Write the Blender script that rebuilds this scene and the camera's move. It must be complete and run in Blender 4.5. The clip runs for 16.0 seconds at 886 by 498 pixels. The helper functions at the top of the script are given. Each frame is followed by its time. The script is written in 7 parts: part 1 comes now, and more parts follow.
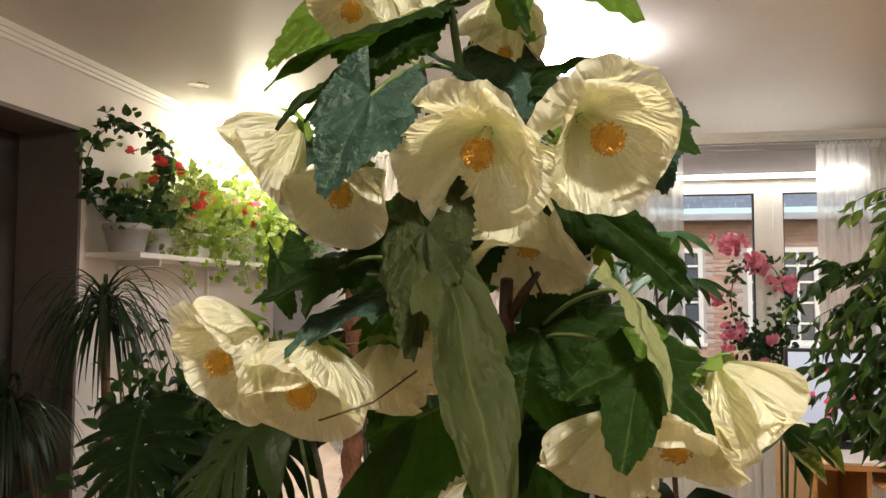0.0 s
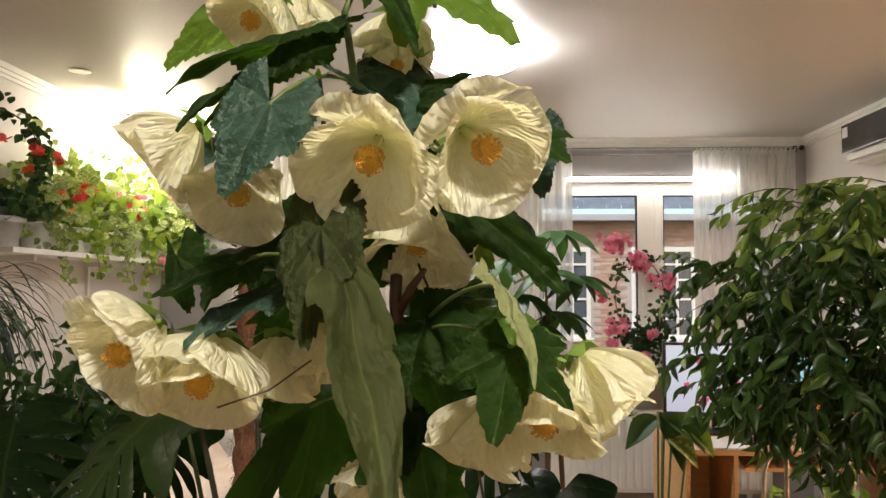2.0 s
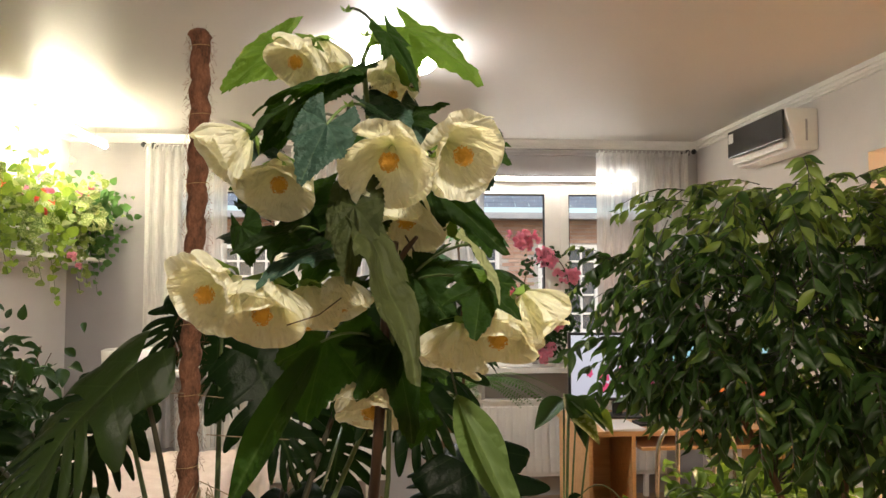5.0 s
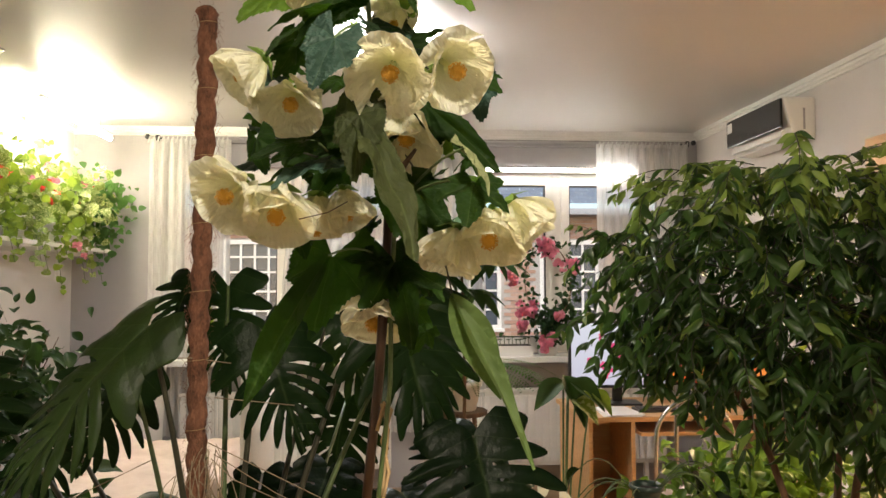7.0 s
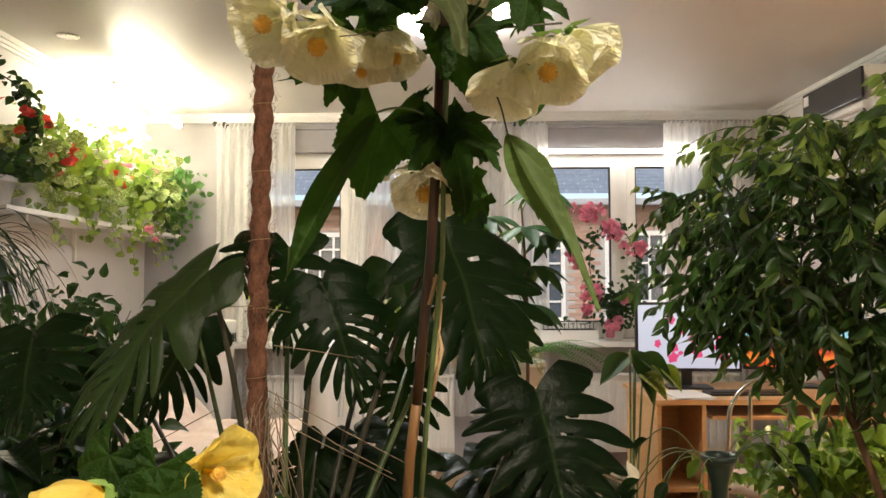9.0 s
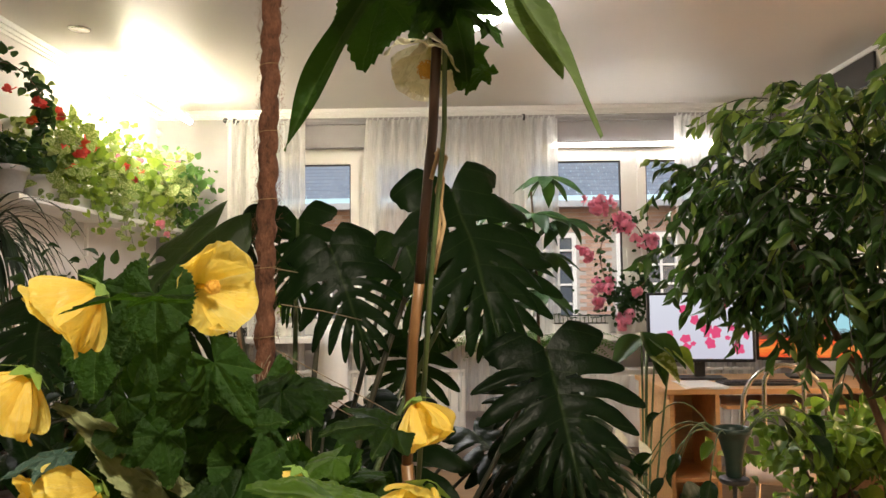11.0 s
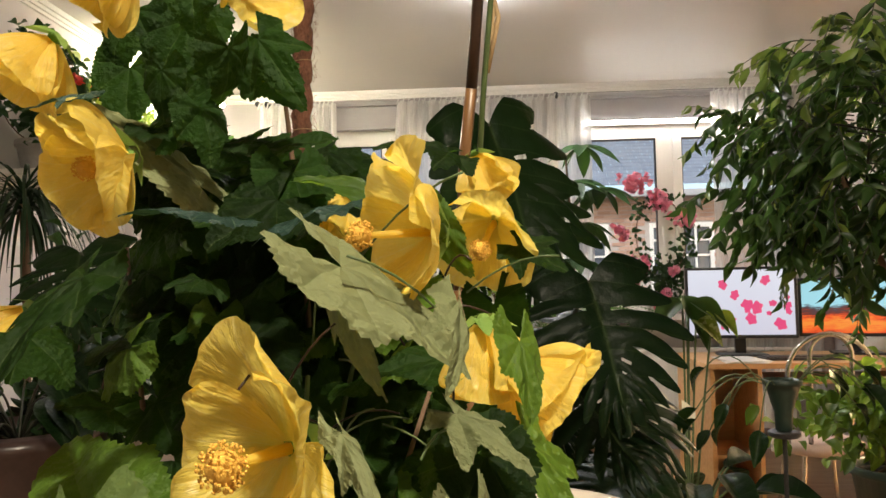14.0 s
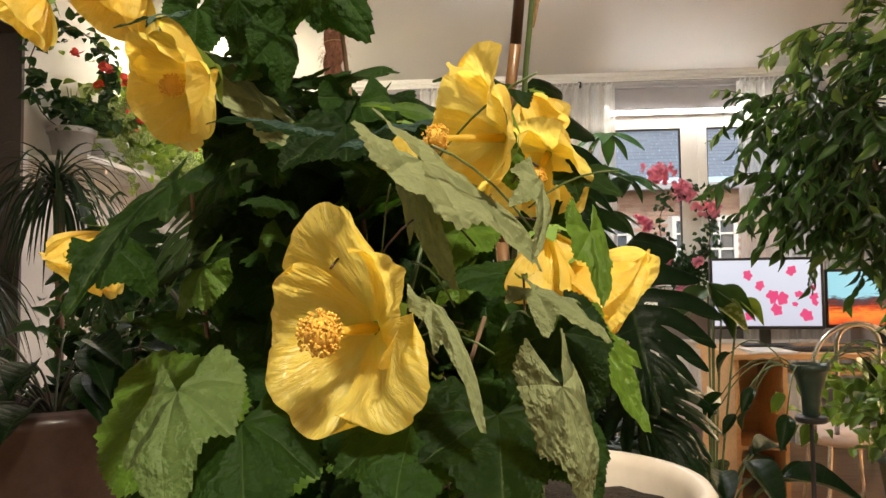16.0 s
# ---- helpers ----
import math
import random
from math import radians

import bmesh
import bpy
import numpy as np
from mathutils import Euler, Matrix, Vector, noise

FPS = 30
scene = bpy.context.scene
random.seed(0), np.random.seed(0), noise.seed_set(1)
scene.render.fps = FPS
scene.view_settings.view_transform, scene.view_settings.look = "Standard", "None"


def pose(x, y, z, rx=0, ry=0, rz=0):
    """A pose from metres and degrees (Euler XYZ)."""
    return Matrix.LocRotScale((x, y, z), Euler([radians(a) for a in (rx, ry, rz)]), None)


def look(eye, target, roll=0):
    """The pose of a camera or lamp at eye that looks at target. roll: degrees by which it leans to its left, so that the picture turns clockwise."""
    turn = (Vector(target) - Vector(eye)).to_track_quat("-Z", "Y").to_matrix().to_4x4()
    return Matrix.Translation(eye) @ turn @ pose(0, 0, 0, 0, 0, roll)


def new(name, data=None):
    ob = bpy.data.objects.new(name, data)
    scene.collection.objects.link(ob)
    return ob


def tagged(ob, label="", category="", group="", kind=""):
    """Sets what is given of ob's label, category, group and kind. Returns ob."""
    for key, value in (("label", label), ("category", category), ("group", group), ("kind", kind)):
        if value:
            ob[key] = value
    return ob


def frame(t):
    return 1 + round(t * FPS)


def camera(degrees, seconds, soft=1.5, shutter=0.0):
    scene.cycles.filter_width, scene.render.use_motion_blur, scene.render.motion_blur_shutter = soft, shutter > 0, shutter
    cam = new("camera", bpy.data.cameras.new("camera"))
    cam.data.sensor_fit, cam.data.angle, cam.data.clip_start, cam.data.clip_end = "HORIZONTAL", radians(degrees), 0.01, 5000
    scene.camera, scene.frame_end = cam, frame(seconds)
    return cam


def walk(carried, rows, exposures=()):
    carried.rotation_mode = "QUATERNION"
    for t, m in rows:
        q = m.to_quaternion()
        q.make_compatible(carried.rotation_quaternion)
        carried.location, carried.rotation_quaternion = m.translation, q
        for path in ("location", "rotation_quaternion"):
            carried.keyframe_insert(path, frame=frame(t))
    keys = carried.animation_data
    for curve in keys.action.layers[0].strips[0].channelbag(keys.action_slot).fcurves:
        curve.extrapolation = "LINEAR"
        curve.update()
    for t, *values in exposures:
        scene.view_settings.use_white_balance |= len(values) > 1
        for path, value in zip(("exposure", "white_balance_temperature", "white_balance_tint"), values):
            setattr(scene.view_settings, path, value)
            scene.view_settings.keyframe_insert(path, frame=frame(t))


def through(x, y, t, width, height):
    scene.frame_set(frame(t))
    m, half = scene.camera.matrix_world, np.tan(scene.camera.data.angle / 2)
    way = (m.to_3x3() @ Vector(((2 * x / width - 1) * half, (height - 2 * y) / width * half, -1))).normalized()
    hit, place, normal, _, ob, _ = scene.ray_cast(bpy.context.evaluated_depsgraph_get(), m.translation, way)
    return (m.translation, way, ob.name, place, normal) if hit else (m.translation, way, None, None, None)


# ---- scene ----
cam = camera(62.0, 16.0)
PATH = [
    (0, (0.039, -0.108, 1.561), (-0.322, 1.856, 1.678), 0.1),
    (0.5, (0.052, -0.11, 1.567), (-0.29, 1.856, 1.69), 0.1),
    (1, (0.057, -0.129, 1.566), (-0.192, 1.852, 1.689), 0.2),
    (1.5, (0.057, -0.125, 1.565), (-0.096, 1.865, 1.685), 0.2),
    (2, (0.044, -0.131, 1.56), (-0.038, 1.864, 1.67), 0.1),
    (2.5, (0.032, -0.138, 1.558), (0.011, 1.859, 1.662), 0.0),
    (3, (0.021, -0.14, 1.553), (0.056, 1.858, 1.654), 0.2),
    (3.5, (0.005, -0.166, 1.551), (0.093, 1.83, 1.652), 0.1),
    (4, (0.004, -0.202, 1.551), (0.145, 1.79, 1.658), -0.1),
    (6.3, (0.004, -0.314, 1.505), (0.171, 1.677, 1.604), -0.1),
    (6.5, (0.003, -0.312, 1.5), (0.167, 1.678, 1.599), -0.1),
    (7, (0.004, -0.313, 1.478), (0.161, 1.678, 1.578), -0.2),
    (7.5, (0.003, -0.312, 1.457), (0.15, 1.68, 1.554), -0.1),
    (8, (0.003, -0.299, 1.433), (0.143, 1.694, 1.526), -0.3),
    (8.5, (0.002, -0.283, 1.405), (0.112, 1.712, 1.498), -0.2),
    (9, (0.012, -0.27, 1.382), (-0.002, 1.728, 1.474), -0.3),
    (9.2, (0.013, -0.256, 1.374), (-0.019, 1.741, 1.464), -0.4),
    (11.5, (0.018, -0.257, 1.262), (-0.029, 1.739, 1.378), -0.7),
    (12, (0.011, -0.24, 1.24), (-0.043, 1.756, 1.353), -0.8),
    (12.5, (0.009, -0.237, 1.218), (-0.057, 1.758, 1.333), -0.7),
    (13, (0.004, -0.23, 1.197), (-0.08, 1.765, 1.311), -0.9),
    (13.5, (0.0, -0.22, 1.175), (-0.105, 1.774, 1.29), -0.9),
    (14, (-0.002, -0.211, 1.155), (-0.128, 1.782, 1.267), -1.0),
    (14.5, (-0.009, -0.211, 1.142), (-0.151, 1.781, 1.249), -0.8),
    (15, (-0.011, -0.212, 1.129), (-0.166, 1.779, 1.234), -0.8),
    (15.5, (-0.014, -0.215, 1.121), (-0.181, 1.775, 1.22), -0.6),
    (16, (-0.018, -0.224, 1.125), (-0.199, 1.765, 1.221), -0.6),
]
walk(cam, [(t, look(eye, target, roll)) for t, eye, target, roll in PATH], [(0.0, 0.1), (3.5, 0.1), (7.5, 0.2), (13.0, 0.2), (14.5, 0.32), (16.0, 0.38)])


# ---- world and lamps ----
world = bpy.data.worlds.new("world")
scene.world = world
world.use_nodes = True
wn = world.node_tree.nodes
sky = wn.new("ShaderNodeTexSky")
sky.sky_type = "NISHITA"
sky.sun_disc = False
sky.sun_elevation = radians(24)
sky.sun_rotation = radians(200)
wn["Background"].inputs["Strength"].default_value = 0.15
world.node_tree.links.new(sky.outputs["Color"], wn["Background"].inputs["Color"])

sun = new("sun", bpy.data.lights.new("sun", "SUN"))
sun.data.energy, sun.data.angle, sun.data.color = 2.6, radians(14), (1.0, 0.95, 0.88)
sun.matrix_world = look((3, -6, 20), (0, 14, 0))

scene.view_settings.exposure = 0.2


# ---- materials ----
def nodes(name):
    m = bpy.data.materials.new(name)
    m.use_nodes = True
    t = m.node_tree
    return m, t, t.nodes["Principled BSDF"], t.nodes["Material Output"]


def ramp(t, fac, stops):
    r = t.nodes.new("ShaderNodeValToRGB")
    while len(r.color_ramp.elements) < len(stops):
        r.color_ramp.elements.new(0.5)
    for e, (p, c) in zip(r.color_ramp.elements, stops):
        e.position, e.color = p, (*c, 1)
    t.links.new(fac, r.inputs["Fac"])
    return r.outputs["Color"]


def noise_tex(t, scale, detail=4, rough=0.55, vector=None, stretch=None):
    n = t.nodes.new("ShaderNodeTexNoise")
    n.inputs["Scale"].default_value, n.inputs["Detail"].default_value, n.inputs["Roughness"].default_value = scale, detail, rough
    c = t.nodes.new("ShaderNodeTexCoord")
    src = vector or c.outputs["Object"]
    if stretch:
        mp = t.nodes.new("ShaderNodeMapping")
        mp.inputs["Scale"].default_value = stretch
        t.links.new(src, mp.inputs["Vector"])
        src = mp.outputs["Vector"]
    t.links.new(src, n.inputs["Vector"])
    return n.outputs["Fac"]


def mathn(t, op, a, b=None):
    n = t.nodes.new("ShaderNodeMath")
    n.operation = op
    for i, v in enumerate((a, b)):
        if v is None:
            continue
        if isinstance(v, (int, float)):
            n.inputs[i].default_value = v
        else:
            t.links.new(v, n.inputs[i])
    return n.outputs[0]


def mixc(t, fac, a, b, mode="MIX"):
    n = t.nodes.new("ShaderNodeMix")
    n.data_type, n.blend_type = "RGBA", mode
    for key, v in ((0, fac), (6, a), (7, b)):
        if isinstance(v, tuple):
            n.inputs[key].default_value = (*v, 1)
        elif isinstance(v, (int, float)):
            n.inputs[key].default_value = v
        else:
            t.links.new(v, n.inputs[key])
    return n.outputs[2]


def bump(t, bsdf, height, strength, distance):
    b = t.nodes.new("ShaderNodeBump")
    b.inputs["Strength"].default_value, b.inputs["Distance"].default_value = strength, distance
    t.links.new(height, b.inputs["Height"])
    t.links.new(b.outputs["Normal"], bsdf.inputs["Normal"])
    return b.outputs["Normal"]


def surface(name, dark, light, rough=0.6, scale=6.0, fine=60.0, relief=0.15, depth=0.002, metal=0.0, stretch=None, coat=0.0):
    """A plain material with variation at two scales and a fine relief."""
    m, t, b, _ = nodes(name)
    big, small = noise_tex(t, scale, 5, 0.6, None, stretch), noise_tex(t, fine, 3, 0.6, None, stretch)
    f = mathn(t, "ADD", mathn(t, "MULTIPLY", big, 0.7), mathn(t, "MULTIPLY", small, 0.3))
    t.links.new(ramp(t, f, [(0.32, dark), (0.68, light)]), b.inputs["Base Color"])
    b.inputs["Metallic"].default_value = metal
    b.inputs["Coat Weight"].default_value = coat
    t.links.new(mathn(t, "ADD", mathn(t, "MULTIPLY", big, 0.2), rough - 0.1), b.inputs["Roughness"])
    if relief:
        bump(t, b, small, relief, depth)
    return m


def leaf_material(name, dark, light, under, gloss=0.35, through=0.35, veins=7.0, vein_colour=(0.25, 0.34, 0.12), variegated=0.0, spec=0.28):
    """A leaf: two-tone blade, veins that fan out from the stalk, light that passes through."""
    m, t, b, out = nodes(name)
    c = t.nodes.new("ShaderNodeTexCoord")
    s = t.nodes.new("ShaderNodeSeparateXYZ")
    t.links.new(c.outputs["Object"], s.inputs[0])
    info = t.nodes.new("ShaderNodeObjectInfo")
    geo = t.nodes.new("ShaderNodeNewGeometry")
    vary = mathn(t, "FRACT", mathn(t, "ADD", info.outputs["Random"], geo.outputs["Random Per Island"]))
    blot = noise_tex(t, 5, 4, 0.6)
    f = mathn(t, "ADD", mathn(t, "MULTIPLY", vary, 0.6), mathn(t, "MULTIPLY", blot, 0.5))
    base = ramp(t, f, [(0.2, dark), (0.85, light)])
    if variegated:
        base = mixc(t, ramp(t, noise_tex(t, 9, 2, 0.5), [(0.5, (0, 0, 0)), (0.56, (variegated,) * 3)]), base, (0.62, 0.66, 0.34))
    if veins < 0:
        rib = ramp(t, mathn(t, "ABSOLUTE", s.outputs["X"]), [(0.0, (1, 1, 1)), (0.02, (0, 0, 0))])
        side = mathn(t, "ABSOLUTE", mathn(t, "SINE", mathn(t, "MULTIPLY", mathn(t, "SUBTRACT", s.outputs["Y"], mathn(t, "MULTIPLY", mathn(t, "ABSOLUTE", s.outputs["X"]), 0.3)), 20.0)))
        line = mathn(t, "MAXIMUM", rib, ramp(t, side, [(0.0, (0.6, 0.6, 0.6)), (0.12, (0, 0, 0))]))
        base = mixc(t, mathn(t, "MULTIPLY", line, 0.3), base, vein_colour)
        bump(t, b, mathn(t, "ADD", mathn(t, "MULTIPLY", side, 0.5), noise_tex(t, 16, 3, 0.6)), 0.16, 0.02)
    elif veins:
        ang = mathn(t, "ARCTAN2", s.outputs["X"], mathn(t, "ADD", s.outputs["Y"], 0.02))
        wave = mathn(t, "ABSOLUTE", mathn(t, "SINE", mathn(t, "MULTIPLY", ang, veins / 2)))
        line = ramp(t, wave, [(0.0, (1, 1, 1)), (0.07, (0, 0, 0))])
        base = mixc(t, mathn(t, "MULTIPLY", line, 0.13), base, vein_colour)
        fine = noise_tex(t, 9, 2, 0.5)
        bump(t, b, mathn(t, "ADD", mathn(t, "MULTIPLY", wave, 0.7), mathn(t, "MULTIPLY", fine, 0.9)), 0.38, 0.05)
    else:
        bump(t, b, noise_tex(t, 30, 3, 0.6), 0.25, 0.01)
    t.links.new(base, b.inputs["Base Color"])
    b.inputs["Roughness"].default_value = gloss
    b.inputs["Specular IOR Level"].default_value = spec
    tr = t.nodes.new("ShaderNodeBsdfTranslucent")
    t.links.new(mixc(t, 0.6, base, under), tr.inputs["Color"])
    mx = t.nodes.new("ShaderNodeMixShader")
    mx.inputs[0].default_value = through
    t.links.new(b.outputs[0], mx.inputs[1])
    t.links.new(tr.outputs[0], mx.inputs[2])
    t.links.new(mx.outputs[0], out.inputs["Surface"])
    return m


def petal_material(name, pale, deep, vein, through=0.5, crinkle=0.28, rib=0.4, glow_tint=(1.0, 0.97, 0.90)):
    """A thin crinkled petal: fanned veins, deeper colour at its foot, light that passes through."""
    m, t, b, out = nodes(name)
    c = t.nodes.new("ShaderNodeTexCoord")
    s = t.nodes.new("ShaderNodeSeparateXYZ")
    t.links.new(c.outputs["Object"], s.inputs[0])
    ang = mathn(t, "ARCTAN2", s.outputs["X"], mathn(t, "ADD", s.outputs["Y"], 0.12))
    join = t.nodes.new("ShaderNodeCombineXYZ")
    warp = mathn(t, "MULTIPLY", noise_tex(t, 3.0, 3, 0.5), 1.6)
    t.links.new(mathn(t, "ADD", mathn(t, "MULTIPLY", ang, 11.0), warp), join.inputs[0])
    t.links.new(mathn(t, "MULTIPLY", s.outputs["Y"], 2.6), join.inputs[1])
    t.links.new(s.outputs["Z"], join.inputs[2])
    streak = noise_tex(t, 2.2, 3, 0.55, join.outputs[0])
    lines = ramp(t, mathn(t, "ABSOLUTE", mathn(t, "SUBTRACT", streak, 0.5)), [(0.0, (1, 1, 1)), (0.035, (0, 0, 0))])
    foot = ramp(t, s.outputs["Y"], [(0.0, (1, 1, 1)), (0.45, (0, 0, 0))])
    col = mixc(t, mathn(t, "MULTIPLY", foot, 0.55), pale, deep)
    rays = mathn(t, "ABSOLUTE", mathn(t, "SINE", mathn(t, "ADD", mathn(t, "MULTIPLY", ang, 9.0), warp)))
    fan = ramp(t, rays, [(0.0, (1, 1, 1)), (0.16, (0, 0, 0))])
    col = mixc(t, mathn(t, "ADD", mathn(t, "MULTIPLY", lines, 0.8 * rib), mathn(t, "MULTIPLY", fan, rib)), col, vein)
    col = mixc(t, mathn(t, "MULTIPLY", noise_tex(t, 2.0, 3, 0.5), 0.22), col, deep)
    t.links.new(col, b.inputs["Base Color"])
    b.inputs["Roughness"].default_value = 0.34
    b.inputs["Specular IOR Level"].default_value = 0.5
    crepe = t.nodes.new("ShaderNodeTexVoronoi")
    crepe.feature = "DISTANCE_TO_EDGE"
    crepe.inputs["Scale"].default_value = 0.9
    t.links.new(join.outputs[0], crepe.inputs["Vector"])
    fold = mathn(t, "MINIMUM", mathn(t, "MULTIPLY", crepe.outputs["Distance"], 3.0), 0.6)
    rumple = mathn(t, "ABSOLUTE", mathn(t, "SUBTRACT", noise_tex(t, 3.6, 1.5, 0.45), 0.5))
    crease = mathn(t, "ADD", mathn(t, "ADD", noise_tex(t, 3.2, 1.5, 0.45), mathn(t, "MULTIPLY", rumple, 0.7)), mathn(t, "MULTIPLY", fold, crinkle * 0.35))
    n = bump(t, b, mathn(t, "ADD", mathn(t, "ADD", mathn(t, "MULTIPLY", streak, 0.8 * rib), mathn(t, "MULTIPLY", rays, 0.16 * rib)), crease), crinkle, 0.12)
    tr = t.nodes.new("ShaderNodeBsdfTranslucent")
    t.links.new(mixc(t, 1.0, col, glow_tint, "MULTIPLY"), tr.inputs["Color"])
    t.links.new(n, tr.inputs["Normal"])
    mx = t.nodes.new("ShaderNodeMixShader")
    mx.inputs[0].default_value = through
    t.links.new(b.outputs[0], mx.inputs[1])
    t.links.new(tr.outputs[0], mx.inputs[2])
    t.links.new(mx.outputs[0], out.inputs["Surface"])
    return m


def glow(name, colour, strength):
    m, t, b, _ = nodes(name)
    b.inputs["Base Color"].default_value = (0.9, 0.9, 0.9, 1)
    b.inputs["Emission Color"].default_value, b.inputs["Emission Strength"].default_value = (*colour, 1), strength
    return m


def brick_material():
    m, t, b, _ = nodes("brick")
    info = t.nodes.new("ShaderNodeObjectInfo")
    geo = t.nodes.new("ShaderNodeNewGeometry")
    vary = mathn(t, "FRACT", mathn(t, "ADD", info.outputs["Random"], geo.outputs["Random Per Island"]))
    col = ramp(t, vary, [(0.0, (0.42, 0.24, 0.17)), (0.5, (0.52, 0.32, 0.24)), (1.0, (0.60, 0.41, 0.32))])
    col = mixc(t, mathn(t, "MULTIPLY", noise_tex(t, 30, 4), 0.4), col, (0.36, 0.25, 0.2))
    t.links.new(col, b.inputs["Base Color"])
    b.inputs["Roughness"].default_value = 0.85
    bump(t, b, noise_tex(t, 60, 4), 0.4, 0.004)
    return m


def wood_material(name, dark, light, rough=0.45, along=(1, 14, 14)):
    m, t, b, _ = nodes(name)
    grain = noise_tex(t, 3.0, 6, 0.65, None, along)
    t.links.new(ramp(t, grain, [(0.3, dark), (0.7, light)]), b.inputs["Base Color"])
    b.inputs["Roughness"].default_value = rough
    bump(t, b, grain, 0.12, 0.002)
    return m


def sheer_material():
    m, t, b, out = nodes("sheer_curtain")
    c = t.nodes.new("ShaderNodeTexCoord")
    weave = noise_tex(t, 40, 3, 0.6, None, (6, 1, 0.25))
    b.inputs["Base Color"].default_value = (0.93, 0.92, 0.89, 1)
    b.inputs["Roughness"].default_value = 0.8
    tr = t.nodes.new("ShaderNodeBsdfTranslucent")
    tr.inputs["Color"].default_value = (0.95, 0.94, 0.91, 1)
    hole = t.nodes.new("ShaderNodeBsdfTransparent")
    cloth = t.nodes.new("ShaderNodeMixShader")
    cloth.inputs[0].default_value = 0.6
    t.links.new(b.outputs[0], cloth.inputs[1])
    t.links.new(tr.outputs[0], cloth.inputs[2])
    mx = t.nodes.new("ShaderNodeMixShader")
    t.links.new(ramp(t, weave, [(0.3, (0.30,) * 3), (0.7, (0.48,) * 3)]), mx.inputs[0])
    t.links.new(cloth.outputs[0], mx.inputs[1])
    t.links.new(hole.outputs[0], mx.inputs[2])
    t.links.new(mx.outputs[0], out.inputs["Surface"])
    return m


def glass_material():
    m, t, b, out = nodes("window_glass")
    fres = t.nodes.new("ShaderNodeFresnel")
    fres.inputs["IOR"].default_value = 1.45
    gl = t.nodes.new("ShaderNodeBsdfGlossy")
    gl.inputs["Roughness"].default_value = 0.02
    clear = t.nodes.new("ShaderNodeBsdfTransparent")
    mx = t.nodes.new("ShaderNodeMixShader")
    t.links.new(fres.outputs[0], mx.inputs[0])
    t.links.new(clear.outputs[0], mx.inputs[1])
    t.links.new(gl.outputs[0], mx.inputs[2])
    t.links.new(mx.outputs[0], out.inputs["Surface"])
    return m


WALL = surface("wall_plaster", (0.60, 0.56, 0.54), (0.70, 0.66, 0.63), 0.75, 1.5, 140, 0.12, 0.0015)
# same plaster, with the backlit shade of the window wall in its colour
WALL_BACKLIT = surface("backlit_plaster", (0.36, 0.34, 0.345), (0.43, 0.41, 0.41), 0.75, 1.5, 140, 0.12, 0.0015)
CEILING = surface("stretch_ceiling", (0.60, 0.575, 0.54), (0.66, 0.63, 0.59), 0.45, 0.8, 90, 0.03, 0.001)
WHITE = surface("white_paint", (0.74, 0.72, 0.68), (0.84, 0.82, 0.78), 0.4, 3, 80, 0.06, 0.001)
PVC = surface("white_plastic_frame", (0.78, 0.76, 0.70), (0.86, 0.84, 0.79), 0.32, 4, 90, 0.03, 0.001)
FLOOR = wood_material("laminate", (0.22, 0.13, 0.07), (0.40, 0.27, 0.16), 0.4, (1, 12, 12))
DARK_DOOR = surface("dark_laminate", (0.035, 0.028, 0.027), (0.065, 0.052, 0.05), 0.55, 3, 60, 0.1, 0.001)
REVEAL = surface("dark_reveal", (0.10, 0.085, 0.08), (0.15, 0.13, 0.12), 0.7, 3, 60, 0.2, 0.002)
BEECH = wood_material("beech_laminate", (0.55, 0.30, 0.12), (0.72, 0.44, 0.20), 0.4)
DARK_PLASTIC = surface("black_plastic", (0.012, 0.012, 0.013), (0.03, 0.03, 0.032), 0.35, 8, 90, 0.05, 0.001)
CHROME = surface("brushed_metal", (0.5, 0.49, 0.47), (0.66, 0.65, 0.62), 0.25, 8, 60, 0.05, 0.001, 1.0)
SOIL = surface("potting_soil", (0.008, 0.005, 0.004), (0.035, 0.022, 0.015), 0.95, 30, 140, 1.0, 0.01)
CREAM_POT = surface("cream_ceramic", (0.62, 0.54, 0.46), (0.76, 0.68, 0.59), 0.35, 8, 60, 0.08, 0.001)
GREY_POT = surface("grey_pot", (0.30, 0.29, 0.28), (0.44, 0.42, 0.40), 0.5, 8, 60, 0.1, 0.001)
GREEN_POT = surface("dark_green_pot", (0.012, 0.03, 0.022), (0.03, 0.055, 0.042), 0.4, 8, 60, 0.05, 0.001)
TERRACOTTA = surface("terracotta", (0.36, 0.15, 0.08), (0.52, 0.25, 0.14), 0.7, 10, 70, 0.2, 0.002)
BARK = surface("bark", (0.06, 0.035, 0.02), (0.20, 0.12, 0.07), 0.85, 14, 60, 0.8, 0.004, 0, (1, 1, 0.25))
GOLD_BAMBOO = surface("golden_bamboo", (0.06, 0.028, 0.012), (0.26, 0.13, 0.05), 0.35, 12, 90, 0.2, 0.001, 0, (1, 1, 0.1))
BAMBOO = surface("bamboo", (0.012, 0.006, 0.004), (0.060, 0.027, 0.013), 0.35, 12, 90, 0.2, 0.001, 0, (1, 1, 0.1))
COIR = surface("coconut_fibre", (0.05, 0.020, 0.013), (0.36, 0.165, 0.10), 0.95, 40, 240, 1.0, 0.006, 0, (1, 1, 0.5))
TWINE = surface("twine", (0.30, 0.20, 0.10), (0.52, 0.37, 0.20), 0.9, 60, 200, 0.8, 0.001)
